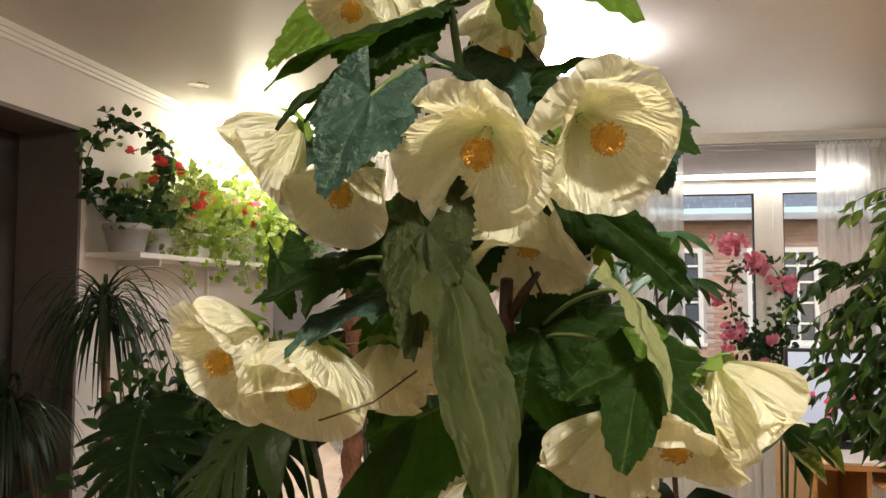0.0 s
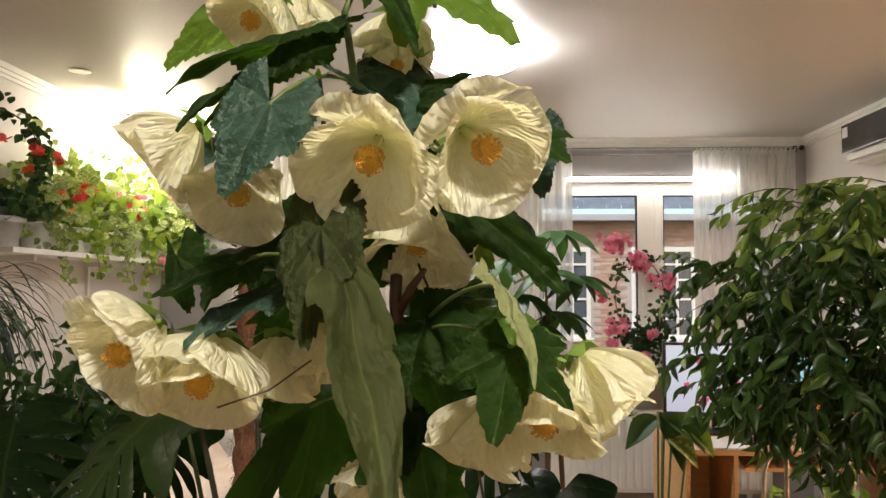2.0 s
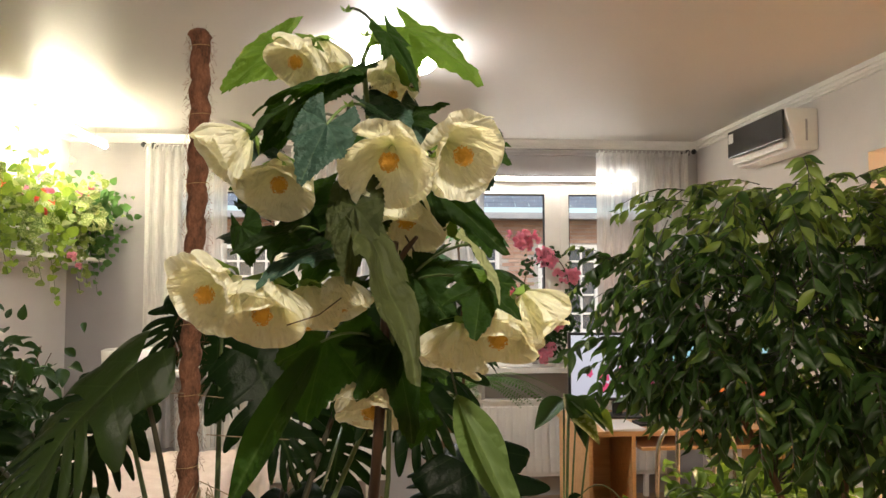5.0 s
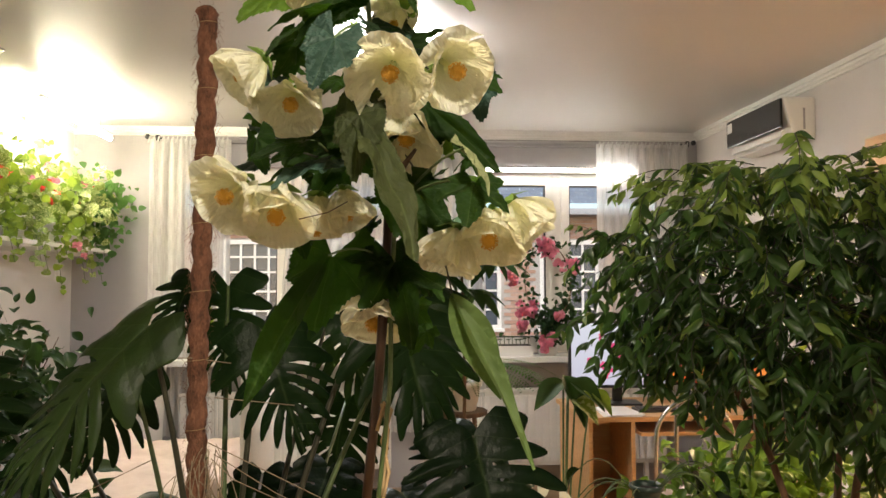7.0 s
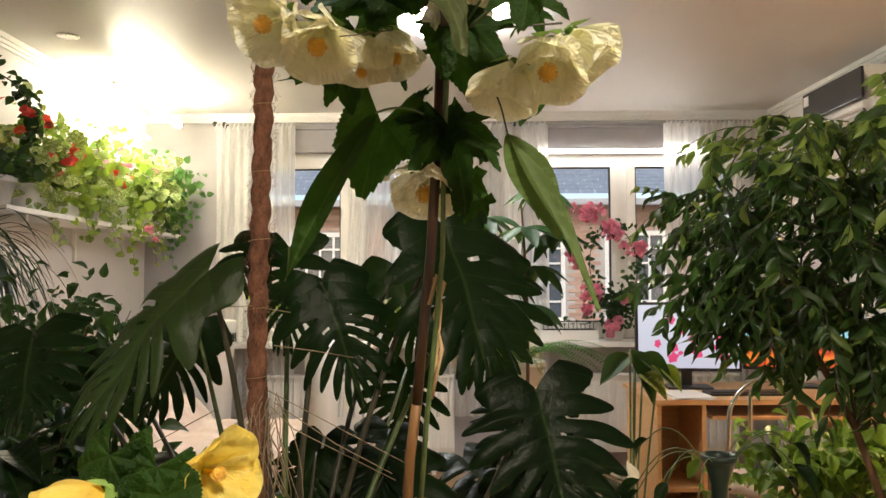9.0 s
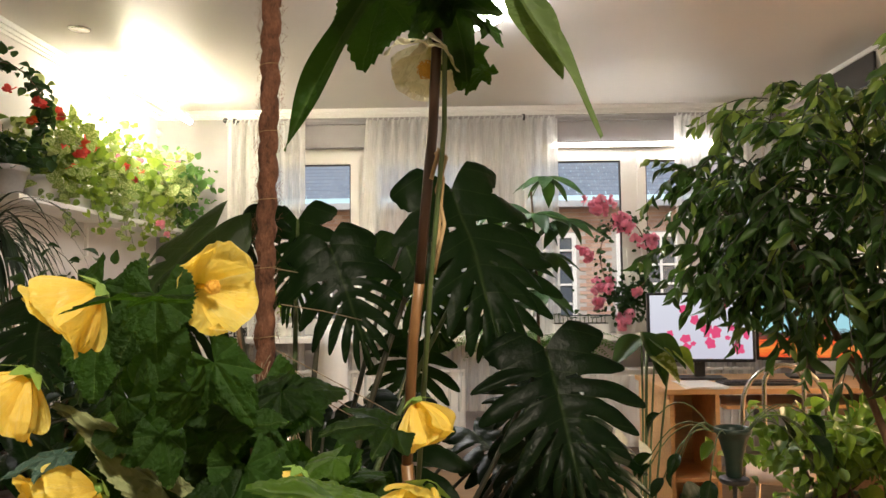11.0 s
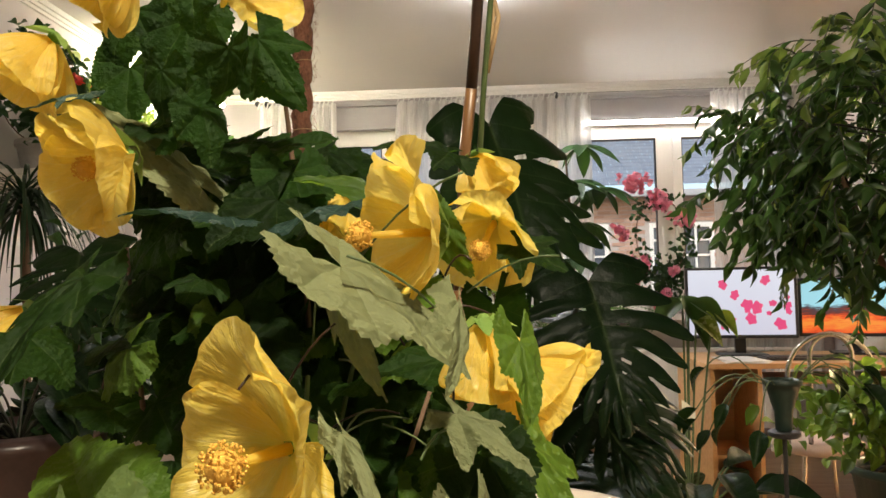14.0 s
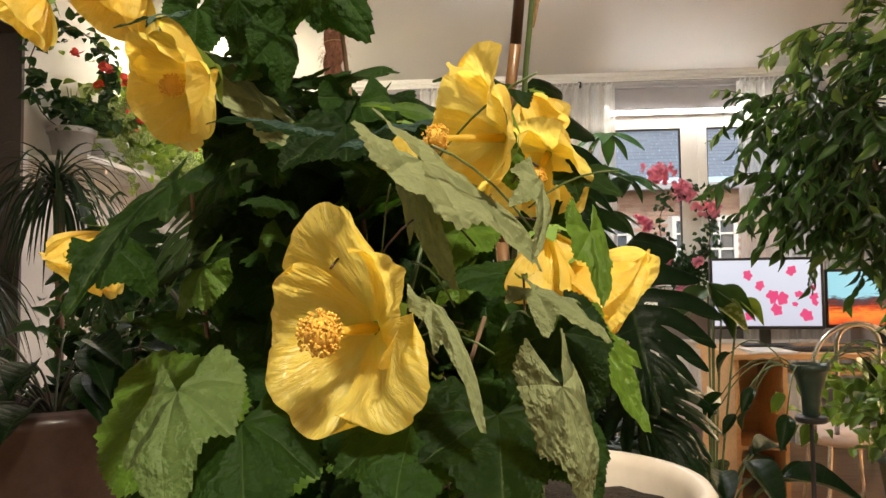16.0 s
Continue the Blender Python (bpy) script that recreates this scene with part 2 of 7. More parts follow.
ROOT = surface("aerial_root", (0.20, 0.14, 0.09), (0.42, 0.34, 0.24), 0.85, 30, 120, 0.4, 0.001)
STEM = surface("green_stem", (0.035, 0.06, 0.02), (0.12, 0.18, 0.06), 0.5, 14, 80, 0.2, 0.001)
DARK_STEM = surface("dark_stem", (0.02, 0.022, 0.016), (0.06, 0.06, 0.035), 0.5, 14, 80, 0.2, 0.001)
CLOTH = surface("pale_cloth", (0.60, 0.47, 0.40), (0.72, 0.60, 0.52), 0.9, 10, 220, 0.3, 0.001)
ROOFING = surface("blue_grey_shingle", (0.17, 0.21, 0.28), (0.25, 0.30, 0.38), 0.8, 4, 40, 0.3, 0.003)
GUTTER = surface("gutter", (0.36, 0.37, 0.40), (0.46, 0.47, 0.50), 0.5, 4, 40, 0.1, 0.002)
BRICK = brick_material()
MORTAR = surface("mortar", (0.40, 0.36, 0.33), (0.52, 0.48, 0.44), 0.9, 6, 90, 0.3, 0.003)
SHEER = sheer_material()
GLASS = glass_material()
BLIND = surface("grey_blind", (0.30, 0.285, 0.29), (0.37, 0.355, 0.355), 0.85, 4, 160, 0.2, 0.001)

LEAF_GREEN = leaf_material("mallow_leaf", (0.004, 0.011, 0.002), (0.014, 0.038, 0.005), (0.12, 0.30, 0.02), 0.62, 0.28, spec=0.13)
# dull olive leaf, its colour darkened as if facing away from the light
LEAF_DULL = leaf_material("mallow_leaf_dull_shaded", (0.022, 0.029, 0.008), (0.050, 0.060, 0.017), (0.16, 0.26, 0.05), 0.7, 0.28)
# bluish gloss of the blade painted into its base colour
LEAF_BLUE = leaf_material("mallow_leaf_painted_sheen", (0.014, 0.036, 0.028), (0.035, 0.072, 0.056), (0.08, 0.18, 0.05), 0.52, 0.15)
LEAF_PALE = leaf_material("mallow_leaf_underside", (0.10, 0.12, 0.05), (0.20, 0.22, 0.105), (0.20, 0.30, 0.08), 0.7, 0.25)
# lit copy of the mallow leaf: light through the blade is in the colour
LEAF_LIME = leaf_material("mallow_leaf_lit", (0.036, 0.085, 0.010), (0.100, 0.185, 0.020), (0.30, 0.50, 0.04), 0.5, 0.44)
LEAF_SOFT = leaf_material("mallow_leaf_soft", (0.045, 0.075, 0.020), (0.095, 0.145, 0.042), (0.22, 0.36, 0.06), 0.62, 0.35)
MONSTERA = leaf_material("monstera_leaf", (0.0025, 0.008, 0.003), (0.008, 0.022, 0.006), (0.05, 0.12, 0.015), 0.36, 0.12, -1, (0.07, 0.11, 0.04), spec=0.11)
# lit copy of the monstera leaf, its light put into a brighter colour
MONSTERA_LIT = leaf_material("monstera_leaf_lit", (0.008, 0.020, 0.005), (0.026, 0.048, 0.011), (0.14, 0.26, 0.04), 0.42, 0.25, -1, (0.10, 0.15, 0.05))
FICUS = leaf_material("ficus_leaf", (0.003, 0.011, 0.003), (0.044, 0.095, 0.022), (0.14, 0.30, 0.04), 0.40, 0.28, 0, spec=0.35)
# lit copy of the fig leaf: lamplight is put into its yellower colour
FICUS_LIT = leaf_material("ficus_leaf_lit", (0.035, 0.08, 0.015), (0.21, 0.30, 0.06), (0.36, 0.50, 0.08), 0.38, 0.35, 0, spec=0.4)
SHRUB = leaf_material("shrub_leaf", (0.008, 0.024, 0.009), (0.03, 0.07, 0.022), (0.12, 0.25, 0.03), 0.34, 0.25, 0, spec=0.25)
BRIGHT = leaf_material("bright_leaf", (0.030, 0.085, 0.010), (0.29, 0.39, 0.045), (0.42, 0.60, 0.06), 0.45, 0.4, 0)
VARIEGATED = leaf_material("variegated_leaf", (0.025, 0.070, 0.012), (0.20, 0.27, 0.045), (0.40, 0.54, 0.09), 0.45, 0.35, 0, variegated=0.8)
COLEUS = leaf_material("coleus_leaf", (0.015, 0.045, 0.008), (0.22, 0.34, 0.045), (0.25, 0.45, 0.05), 0.4, 0.35, 0)
DRACAENA = leaf_material("strap_leaf", (0.008, 0.018, 0.008), (0.022, 0.045, 0.018), (0.05, 0.10, 0.02), 0.4, 0.15, 0)
FERN = leaf_material("fern_frond", (0.03, 0.09, 0.02), (0.09, 0.20, 0.05), (0.2, 0.4, 0.06), 0.5, 0.35, 0)
WHITE_PETAL = petal_material("white_petal", (0.94, 0.955, 0.88), (0.91, 0.92, 0.62), (0.97, 0.97, 0.93), 0.60, 0.42, 0.10, (1.0, 0.94, 0.74))
YELLOW_PETAL = petal_material("yellow_petal", (0.95, 0.79, 0.19), (0.94, 0.68, 0.08), (0.99, 0.91, 0.50), 0.66, 0.24, 0.4, (1.0, 0.98, 0.92))
PINK_PETAL = petal_material("pink_petal", (0.90, 0.38, 0.50), (0.86, 0.24, 0.38), (0.95, 0.58, 0.66), 0.45)
RED_PETAL = petal_material("red_petal", (0.86, 0.10, 0.07), (0.80, 0.05, 0.04), (0.80, 0.12, 0.10), 0.3)
ORANGE_PETAL = petal_material("orange_petal", (0.85, 0.14, 0.04), (0.75, 0.10, 0.03), (0.90, 0.22, 0.08), 0.3)
SPATHE = petal_material("white_spathe", (0.82, 0.80, 0.70), (0.74, 0.76, 0.55), (0.86, 0.85, 0.78), 0.3)
ANTHER = surface("anther", (0.66, 0.33, 0.035), (0.86, 0.54, 0.10), 0.7, 200, 600, 0.5, 0.0005)
CALYX = leaf_material("calyx", (0.14, 0.26, 0.05), (0.24, 0.38, 0.09), (0.35, 0.5, 0.1), 0.55, 0.3, 0)


# ---- mesh helpers ----
def mesh_of(name, bm, smooth=True):
    me = bpy.data.meshes.new(name)
    bm.to_mesh(me)
    bm.free()
    if smooth:
        me.shade_smooth()
    return me


def part(name, bm, material, parent=None, label="", smooth=False):
    """One mesh object from a bmesh (or a ready mesh), under a thing or a part."""
    me = bm if isinstance(bm, bpy.types.Mesh) else mesh_of(name, bm, smooth)
    if material and not me.materials:
        me.materials.append(material)
    ob = new(name, me)
    if parent:
        ob.parent = parent
    return tagged(ob, label)


def thing(name, label, category, place=(0, 0, 0), group="", kind=""):
    ob = new(name)
    ob.empty_display_size = 0.05
    ob.location = place
    return tagged(ob, label, category, group, kind)


def settle(ob, kind_label, category="", kind="structure"):
    return tagged(ob, kind_label, category, "", kind)


def box(bm, x0, x1, y0, y1, z0, z1, bevel=0.0):
    made = bmesh.ops.create_cube(bm, size=1.0)["verts"]
    bmesh.ops.scale(bm, vec=(x1 - x0, y1 - y0, z1 - z0), verts=made)
    bmesh.ops.translate(bm, vec=((x0 + x1) / 2, (y0 + y1) / 2, (z0 + z1) / 2), verts=made)
    if bevel:
        edges = list({e for v in made for e in v.link_edges})
        bmesh.ops.bevel(bm, geom=edges, offset=bevel, segments=2, profile=0.7, affect="EDGES")
    return bm


def boxes(*list_of, bevel=0.0):
    bm = bmesh.new()
    for b in list_of:
        box(bm, *b, bevel=bevel)
    return bm


def tube(points, radii, sides=8, close=True, bm=None):
    """A tapered tube through points."""
    bm = bm or bmesh.new()
    pts = [Vector(p) for p in points]
    if isinstance(radii, (int, float)):
        radii = [radii] * len(pts)
    rings = []
    side = None
    for i, p in enumerate(pts):
        d = (pts[min(i + 1, len(pts) - 1)] - pts[max(i - 1, 0)]).normalized()
        if side is None:
            side = d.orthogonal().normalized()
        side = (side - d * side.dot(d)).normalized()
        other = d.cross(side)
        rings.append([bm.verts.new(p + (side * math.cos(a) + other * math.sin(a)) * radii[i])
                      for a in (2 * math.pi * k / sides for k in range(sides))])
    for a, b in zip(rings, rings[1:]):
        for k in range(sides):
            bm.faces.new((a[k], a[(k + 1) % sides], b[(k + 1) % sides], b[k]))
    if close:
        bm.faces.new(rings[0][::-1])
        bm.faces.new(rings[-1])
    return bm


def bend(a, b, sag=0.0, n=8, side=(0, 0, 0)):
    """Points from a to b that sag (or rise, where negative) in between."""
    a, b, side = Vector(a), Vector(b), Vector(side)
    return [a.lerp(b, k / n) + (Vector((0, 0, -sag)) + side) * 4 * (k / n) * (1 - k / n) for k in range(n + 1)]


def lathe(profile, sides=40, bm=None):
    bm = bm or bmesh.new()
    rings = []
    for r, z in profile:
        rings.append([bm.verts.new((r * math.cos(a), r * math.sin(a), z)) for a in (2 * math.pi * k / sides for k in range(sides))])
    for a, b in zip(rings, rings[1:]):
        for k in range(sides):
            bm.faces.new((a[k], a[(k + 1) % sides], b[(k + 1) % sides], b[k]))
    bm.faces.new(rings[0][::-1])
    return bm


def disc(r, z, sides=32, rough=0.0, rings=5):
    bm = bmesh.new()
    mid = bm.verts.new((0, 0, z + rough))
    prev = None
    for i in range(1, rings + 1):
        ring = [bm.verts.new((r * i / rings * math.cos(a), r * i / rings * math.sin(a), z + rough * random.uniform(-1, 1)))
                for a in (2 * math.pi * k / sides for k in range(sides))]
        for k in range(sides):
            if prev:
                bm.faces.new((prev[k], prev[(k + 1) % sides], ring[(k + 1) % sides], ring[k]))
            else:
                bm.faces.new((mid, ring[k], ring[(k + 1) % sides]))
        prev = ring
    return bm


def aim(base, tip, face, width=1.0):
    """A pose for a leaf mesh: its stalk end at base, its tip at tip, its upper side towards face."""
    base, tip = Vector(base), Vector(tip)
    y = tip - base
    length = y.length
    y.normalize()
    z = Vector(face)
    z = (z - y * z.dot(y))
    if z.length < 1e-4:
        z = y.orthogonal()
    z.normalize()
    x = y.cross(z)
    m = Matrix((x * length * width, y * length, z * length)).transposed().to_4x4()
    m.translation = base
    return m


def pot(parent, r, h, material, rim=0.012, z=0.0, name="pot", fill=0.06):
    wall = 0.01
    bm = lathe([(r * 0.72, 0), (r * 0.76, 0.004), (r * 0.97, h - 0.03), (r + rim * 0.6, h - 0.03), (r + rim, h - 0.022),
                (r + rim, h - 0.006), (r + rim * 0.6, h), (r - 0.002, h), (r - wall, h - 0.01), (r - wall - 0.002, h - fill - 0.02)])
    body = part(name, bm, material, parent, smooth=True)
    body.location.z = z
    soil = part("soil", disc(r - wall, h - fill, 28, 0.004), SOIL, parent, smooth=True)
    soil.location.z = z
    return body


# ---- the room ----
X0, X1, Y0, Y1, TOP = -2.25, 2.42, -3.0, 5.2, 2.65
WIN = ((-1.60, 0.20), (0.41, 2.23))
SILL, HEAD = 0.97, 2.36


def structure(name, bm, material, label, smooth=False):
    return settle(part(name, bm, material, None, "", smooth), label)


structure("floor", boxes((X0 - 0.5, X1 + 0.3, Y0 - 0.3, Y1, -0.1, 0.0)), FLOOR, "brown laminate floor between the plants")
structure("ceiling", boxes((X0 - 0.5, X1 + 0.3, Y0 - 0.3, Y1 + 0.35, TOP, TOP + 0.12)), CEILING, "smooth satin off-white ceiling")
wins = [X0 - 0.5, *WIN[0], *WIN[1], X1 + 0.3]
bm = boxes((wins[0], wins[5], Y1, Y1 + 0.35, 0, SILL), (wins[0], wins[5], Y1, Y1 + 0.35, HEAD, TOP))
for a, b in ((0, 1), (2, 3), (4, 5)):
    box(bm, wins[a], wins[b], Y1, Y1 + 0.35, SILL, HEAD)
structure("wall_north", bm, WALL_BACKLIT, "plastered window wall, coloured darker as if backlit")
PASS = (2.05, 3.20, 2.21)
structure("wall_east", boxes((X1, X1 + 0.3, Y0, PASS[0], 0, TOP), (X1, X1 + 0.3, PASS[1], Y1, 0, TOP), (X1, X1 + 0.3, PASS[0], PASS[1], PASS[2], TOP)), WALL, "pale plastered side wall with the air conditioner")
structure("wall_south", boxes((X0, X1, Y0 - 0.3, Y0, 0, TOP)), WALL, "pale plastered back wall")
# the peach of warm lamplight is put into the hall plaster colour
HALL = surface("lamplit_hall_plaster", (0.66, 0.54, 0.44), (0.76, 0.64, 0.53), 0.75, 1.5, 120, 0.1, 0.0015)
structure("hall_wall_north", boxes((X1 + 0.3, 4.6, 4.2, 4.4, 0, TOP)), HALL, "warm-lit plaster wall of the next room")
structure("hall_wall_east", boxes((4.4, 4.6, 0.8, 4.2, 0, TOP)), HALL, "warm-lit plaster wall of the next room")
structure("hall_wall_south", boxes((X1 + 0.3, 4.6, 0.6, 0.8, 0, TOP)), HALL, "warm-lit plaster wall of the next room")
structure("hall_floor", boxes((X1 + 0.3, 4.6, 0.6, 4.4, -0.1, 0.0)), FLOOR, "brown laminate floor of the next room")
structure("hall_ceiling", boxes((X1 + 0.3, 4.6, 0.6, 4.4, TOP, TOP + 0.12)), CEILING, "plain ceiling of the next room")
DOOR = (1.9, 2.96, 2.33)
structure("wall_west", boxes((X0 - 0.32, X0, Y0, DOOR[0], 0, TOP), (X0 - 0.32, X0, DOOR[1], Y1, 0, TOP),
                             (X0 - 0.32, X0, DOOR[0], DOOR[1], DOOR[2], TOP)), WALL, "pale plastered side wall with the plant shelf")
lining = structure("trim", boxes((X0 - 0.32, X0 + 0.004, DOOR[1] - 0.02, DOOR[1] + 0.0, 0, DOOR[2]),
                                 (X0 - 0.32, X0 + 0.004, DOOR[0], DOOR[0] + 0.02, 0, DOOR[2]),
                                 (X0 - 0.32, X0 + 0.004, DOOR[0] + 0.02, DOOR[1] - 0.02, DOOR[2] - 0.02, DOOR[2])), REVEAL, "dark deep door lining")
door = thing("door_1", "closed dark brown panelled door in a deep dark lining", "door", (X0 - 0.33, DOOR[0], 0), kind="structure")
part("door_leaf", boxes((-0.04, 0, -0.03, 1.090, 0.01, 2.360), bevel=0.003), DARK_DOOR, door)
for z0, z1 in ((0.15, 0.95), (1.1, 2.15)):
    part("panel", boxes((0, 0.012, 0.16, 0.90, z0, z1), bevel=0.006), DARK_DOOR, door)
part("door_handle", tube([(0.0, 0.95, 1.02), (0.05, 0.95, 1.02), (0.055, 0.93, 1.02), (0.055, 0.83, 1.02)], 0.009), CHROME, door, "metal lever handle")


def cornice(name, x0, y0, x1, y1, nx, ny):
    bm = bmesh.new()
    for depth, low in ((0.045, 0.014), (0.030, 0.030), (0.016, 0.046)):
        xs, ys = sorted((x0, x1 + 0)), sorted((y0, y1))
        if nx:
            xs = sorted((x0, x0 + nx * depth))
        else:
            ys = sorted((y0, y0 + ny * depth))
        box(bm, xs[0], xs[1], ys[0], ys[1], TOP - low - (0.014 if low < 0.02 else 0.016), TOP - low + 0.014 - (0.0 if low < 0.02 else 0.002))
    return structure(name, bm, WHITE, "stepped white ceiling moulding")


cornice("cornice_north", X0, Y1, X1, Y1, 0, -1)
cornice("cornice_east", X1, Y0, X1, Y1 - 0.056, -1, 0)
cornice("cornice_west", X0, Y0, X0, Y1 - 0.056, 1, 0)


def window(name, x0, x1):
    """Two-leaf plastic window: outer frame, mullion, leaves with dark seals, panes, sill."""
    w = thing(name, "white plastic two-leaf window over a deep sill", "window", ((x0 + x1) / 2, Y1 + 0.04, SILL), kind="structure")
    half, h = (x1 - x0) / 2, HEAD - SILL
    fr = 0.055
    frame_part = part("window_frame", boxes((-half, half, 0.0, 0.07, h - fr, h), (-half, half, 0, 0.07, 0, fr),
                                            (-half, -half + fr, 0, 0.07, fr, h - fr), (half - fr, half, 0, 0.07, fr, h - fr)), PVC, w)
    part("mullion", boxes((-0.03, 0.03, 0.002, 0.068, fr, h - fr), bevel=0.004), PVC, w)
    for s in (-1, 1):
        a, b = sorted((s * 0.03, s * (half - fr)))
        z0, z1 = fr, h - fr
        st = 0.062
        leaf = part("sash", boxes((a, b, -0.014, 0.05, z1 - st, z1), (a, b, -0.014, 0.05, z0, z0 + st), (a, a + st, -0.014, 0.05, z0 + st, z1 - st),
                                  (b - st, b, -0.014, 0.05, z0 + st, z1 - st)), PVC, w)
        a, b, z0, z1 = a + st, b - st, z0 + st, z1 - st
        g = 0.008
        part("seal", boxes((a, b, -0.004, 0.03, z1 - g, z1), (a, b, -0.004, 0.03, z0, z0 + g), (a, a + g, -0.004, 0.03, z0 + g, z1 - g),
                           (b - g, b, -0.004, 0.03, z0 + g, z1 - g)), DARK_PLASTIC, leaf, "black rubber seal")
        pane = part("pane", boxes((a + g, b - g, 0.012, 0.018, z0 + g, z1 - g)), GLASS, leaf, "clear glass pane")
        pane.visible_shadow = False
        part("handle", boxes((s * 0.055 - 0.012, s * 0.055 + 0.012, -0.03, -0.014, 0.55, 0.62), (s * 0.055 - 0.009, s * 0.055 + 0.009, -0.045, -0.03, 0.48, 0.60), bevel=0.003), PVC, leaf)
    part("window_sill", boxes((-half - 0.08, half + 0.08, -0.30, 0.0, -0.045, -0.005), bevel=0.006), WHITE, w)
    return w


window("window_1", *WIN[0])
window("window_2", *WIN[1])


def curtain(x0, x1, folds, top, bottom, label, flare=0.0):
    ob = thing("curtain", label, "curtain", ((x0 + x1) / 2, Y1 - 0.10, bottom), "sheer curtains")
    bm = bmesh.new()
    nu, nv = folds * 8, 14
    rnd = random.Random(int(x0 * 100) + 7)
    ph = [rnd.uniform(0, 6.28) for _ in range(4)]
    grid = []
    for j in range(nv + 1):
        v = j / nv
        row = []
        for i in range(nu + 1):
            u = i / nu
            x = (x0 - x1) / 2 + (x1 - x0) * u - flare * (1 - v) * (1 - u)
            y = 0.022 * math.sin(u * folds * 6.283 + ph[0] + 0.5 * math.sin(v * 3 + ph[1])) + 0.012 * math.sin(u * folds * 2.3 * 6.283 + ph[2]) * (1 - 0.6 * v)
            row.append(bm.verts.new((x, y, (top - bottom) * v)))
        grid.append(row)
    for a, b in zip(grid, grid[1:]):
        for i in range(nu):
            bm.faces.new((a[i], a[i + 1], b[i + 1], b[i]))
    part("drape", bm, SHEER, ob, smooth=True)
    for i in range(0, nu, 4):
        u = (i + 0.5) / nu
        x = (x0 - x1) / 2 + (x1 - x0) * u
        bm = bmesh.new()
        tube([(x, -0.03, top - bottom - 0.035), (x + 0.012, -0.028, top - bottom + 0.012)], 0.006, 5, True, bm)
        part("curtain_hook", bm, SHEER, ob)
    return ob


curtain(-1.69, -1.11, 9, 2.545, 0.42, "gathered sheer white curtain lit by the grow lamp")
curtain(-0.66, 0.75, 18, 2.545, 0.42, "wide gathered sheer white curtain between the windows", 0.16)
curtain(1.60, 2.31, 11, 2.545, 0.42, "gathered sheer white curtain near the air conditioner")

rod = thing("curtain_rod", "thin grey metal curtain rod with small dark end knobs", "curtain rod", (0.3, Y1 - 0.10, 2.56))
part("pole", tube([(-2.0, 0, 0), (2.05, 0, 0)], 0.006), GREY_POT, rod)
for x in (-1.93, 0.2, 2.0):
    part("bracket", boxes((x - 0.012, x + 0.012, -0.012, 0.10, -0.03, 0.012), bevel=0.003), DARK_PLASTIC, rod)
for x in (-2.0, 2.05):
    ball = bmesh.new()
    bmesh.ops.create_uvsphere(ball, u_segments=12, v_segments=8, radius=0.02)
    bmesh.ops.translate(ball, vec=(x, 0, 0), verts=ball.verts)
    part("end_knob", ball, DARK_PLASTIC, rod, smooth=True)

for x0, x1 in ((-1.55, 0.15), (0.46, 2.18)):
    bl = thing("roller_blind", "rolled-up grey fabric blind above the window", "blind", ((x0 + x1) / 2, Y1 - 0.03, 2.36), "rolled-up blinds")
    half = (x1 - x0) / 2
    part("cloth", boxes((-half, half, -0.014, 0.012, 0.012, 0.166), bevel=0.004), BLIND, bl)
    part("bottom_rail", boxes((-half, half, -0.018, 0.014, -0.004, 0.0115), bevel=0.004), BLIND, bl)
    part("head_rail", boxes((-half - 0.01, half + 0.01, -0.03, 0.026, 0.168, 0.19), bevel=0.004), BLIND, bl)

for x0, x1 in ((-1.45, 0.05), (0.55, 2.10)):
    r = thing("radiator", "white ribbed panel radiator below the window sill", "radiator", ((x0 + x1) / 2, Y1 - 0.08, 0.16), "radiators")
    half = (x1 - x0) / 2
    part("panel", boxes((-half, half, -0.02, 0.02, 0.0, 0.54), bevel=0.006), WHITE, r)
    part("grille", boxes((-half, half, -0.045, 0.045, 0.54, 0.56), bevel=0.004), WHITE, r)
    for bx in (-half + 0.2, half - 0.23):
        part("bracket", boxes((bx, bx + 0.03, 0.02, 0.079, 0.4, 0.44)), WHITE, r)
    fin = boxes((-0.021, 0.021, -0.034, -0.02, 0.03, 0.51), bevel=0.006)
    fin = mesh_of("fin", fin, False)
    fin.materials.append(WHITE)
    n = int(2 * half / 0.055)
    for k in range(n):
        part("fin", fin, None, r).location.x = -half + (k + 0.5) * 2 * half / n
    for s in (-1, 1):
        part("leg", boxes((s * half * 0.8 - 0.015, s * half * 0.8 + 0.015, -0.02, 0.02, -0.16, 0.0)), WHITE, r)

# ---- lamps of the room ----
TUBE_GLOW = glow("lamp_tube", (1.0, 0.97, 0.90), 30)
WARM_GLOW = glow("grow_tube", (1.0, 0.89, 0.66), 180)
COOL_GLOW = glow("ceiling_lamp_glow", (0.97, 0.96, 0.95), 75)
SPOT_GLOW = glow("spot_glow", (1.0, 0.9, 0.75), 2)

lamp = thing("window_lamp", "long glowing white light tube across the window head", "lamp", (1.31, Y1 - 0.035, 2.352))
part("housing", boxes((-0.60, 0.60, 0.005, 0.03, -0.016, 0.016), bevel=0.004), WHITE, lamp)
part("tube", tube([(-0.59, -0.008, 0), (0.59, -0.008, 0)], 0.014, 10), TUBE_GLOW, lamp, "glowing light tube")

grow = thing("grow_lamp", "glowing warm-white tube lamp hung over the plant shelf", "lamp", (-1.88, 4.37, 2.50))
part("housing", boxes((-0.011, 0.011, -0.52, 0.52, 0.019, 0.04), bevel=0.004), WHITE, grow)
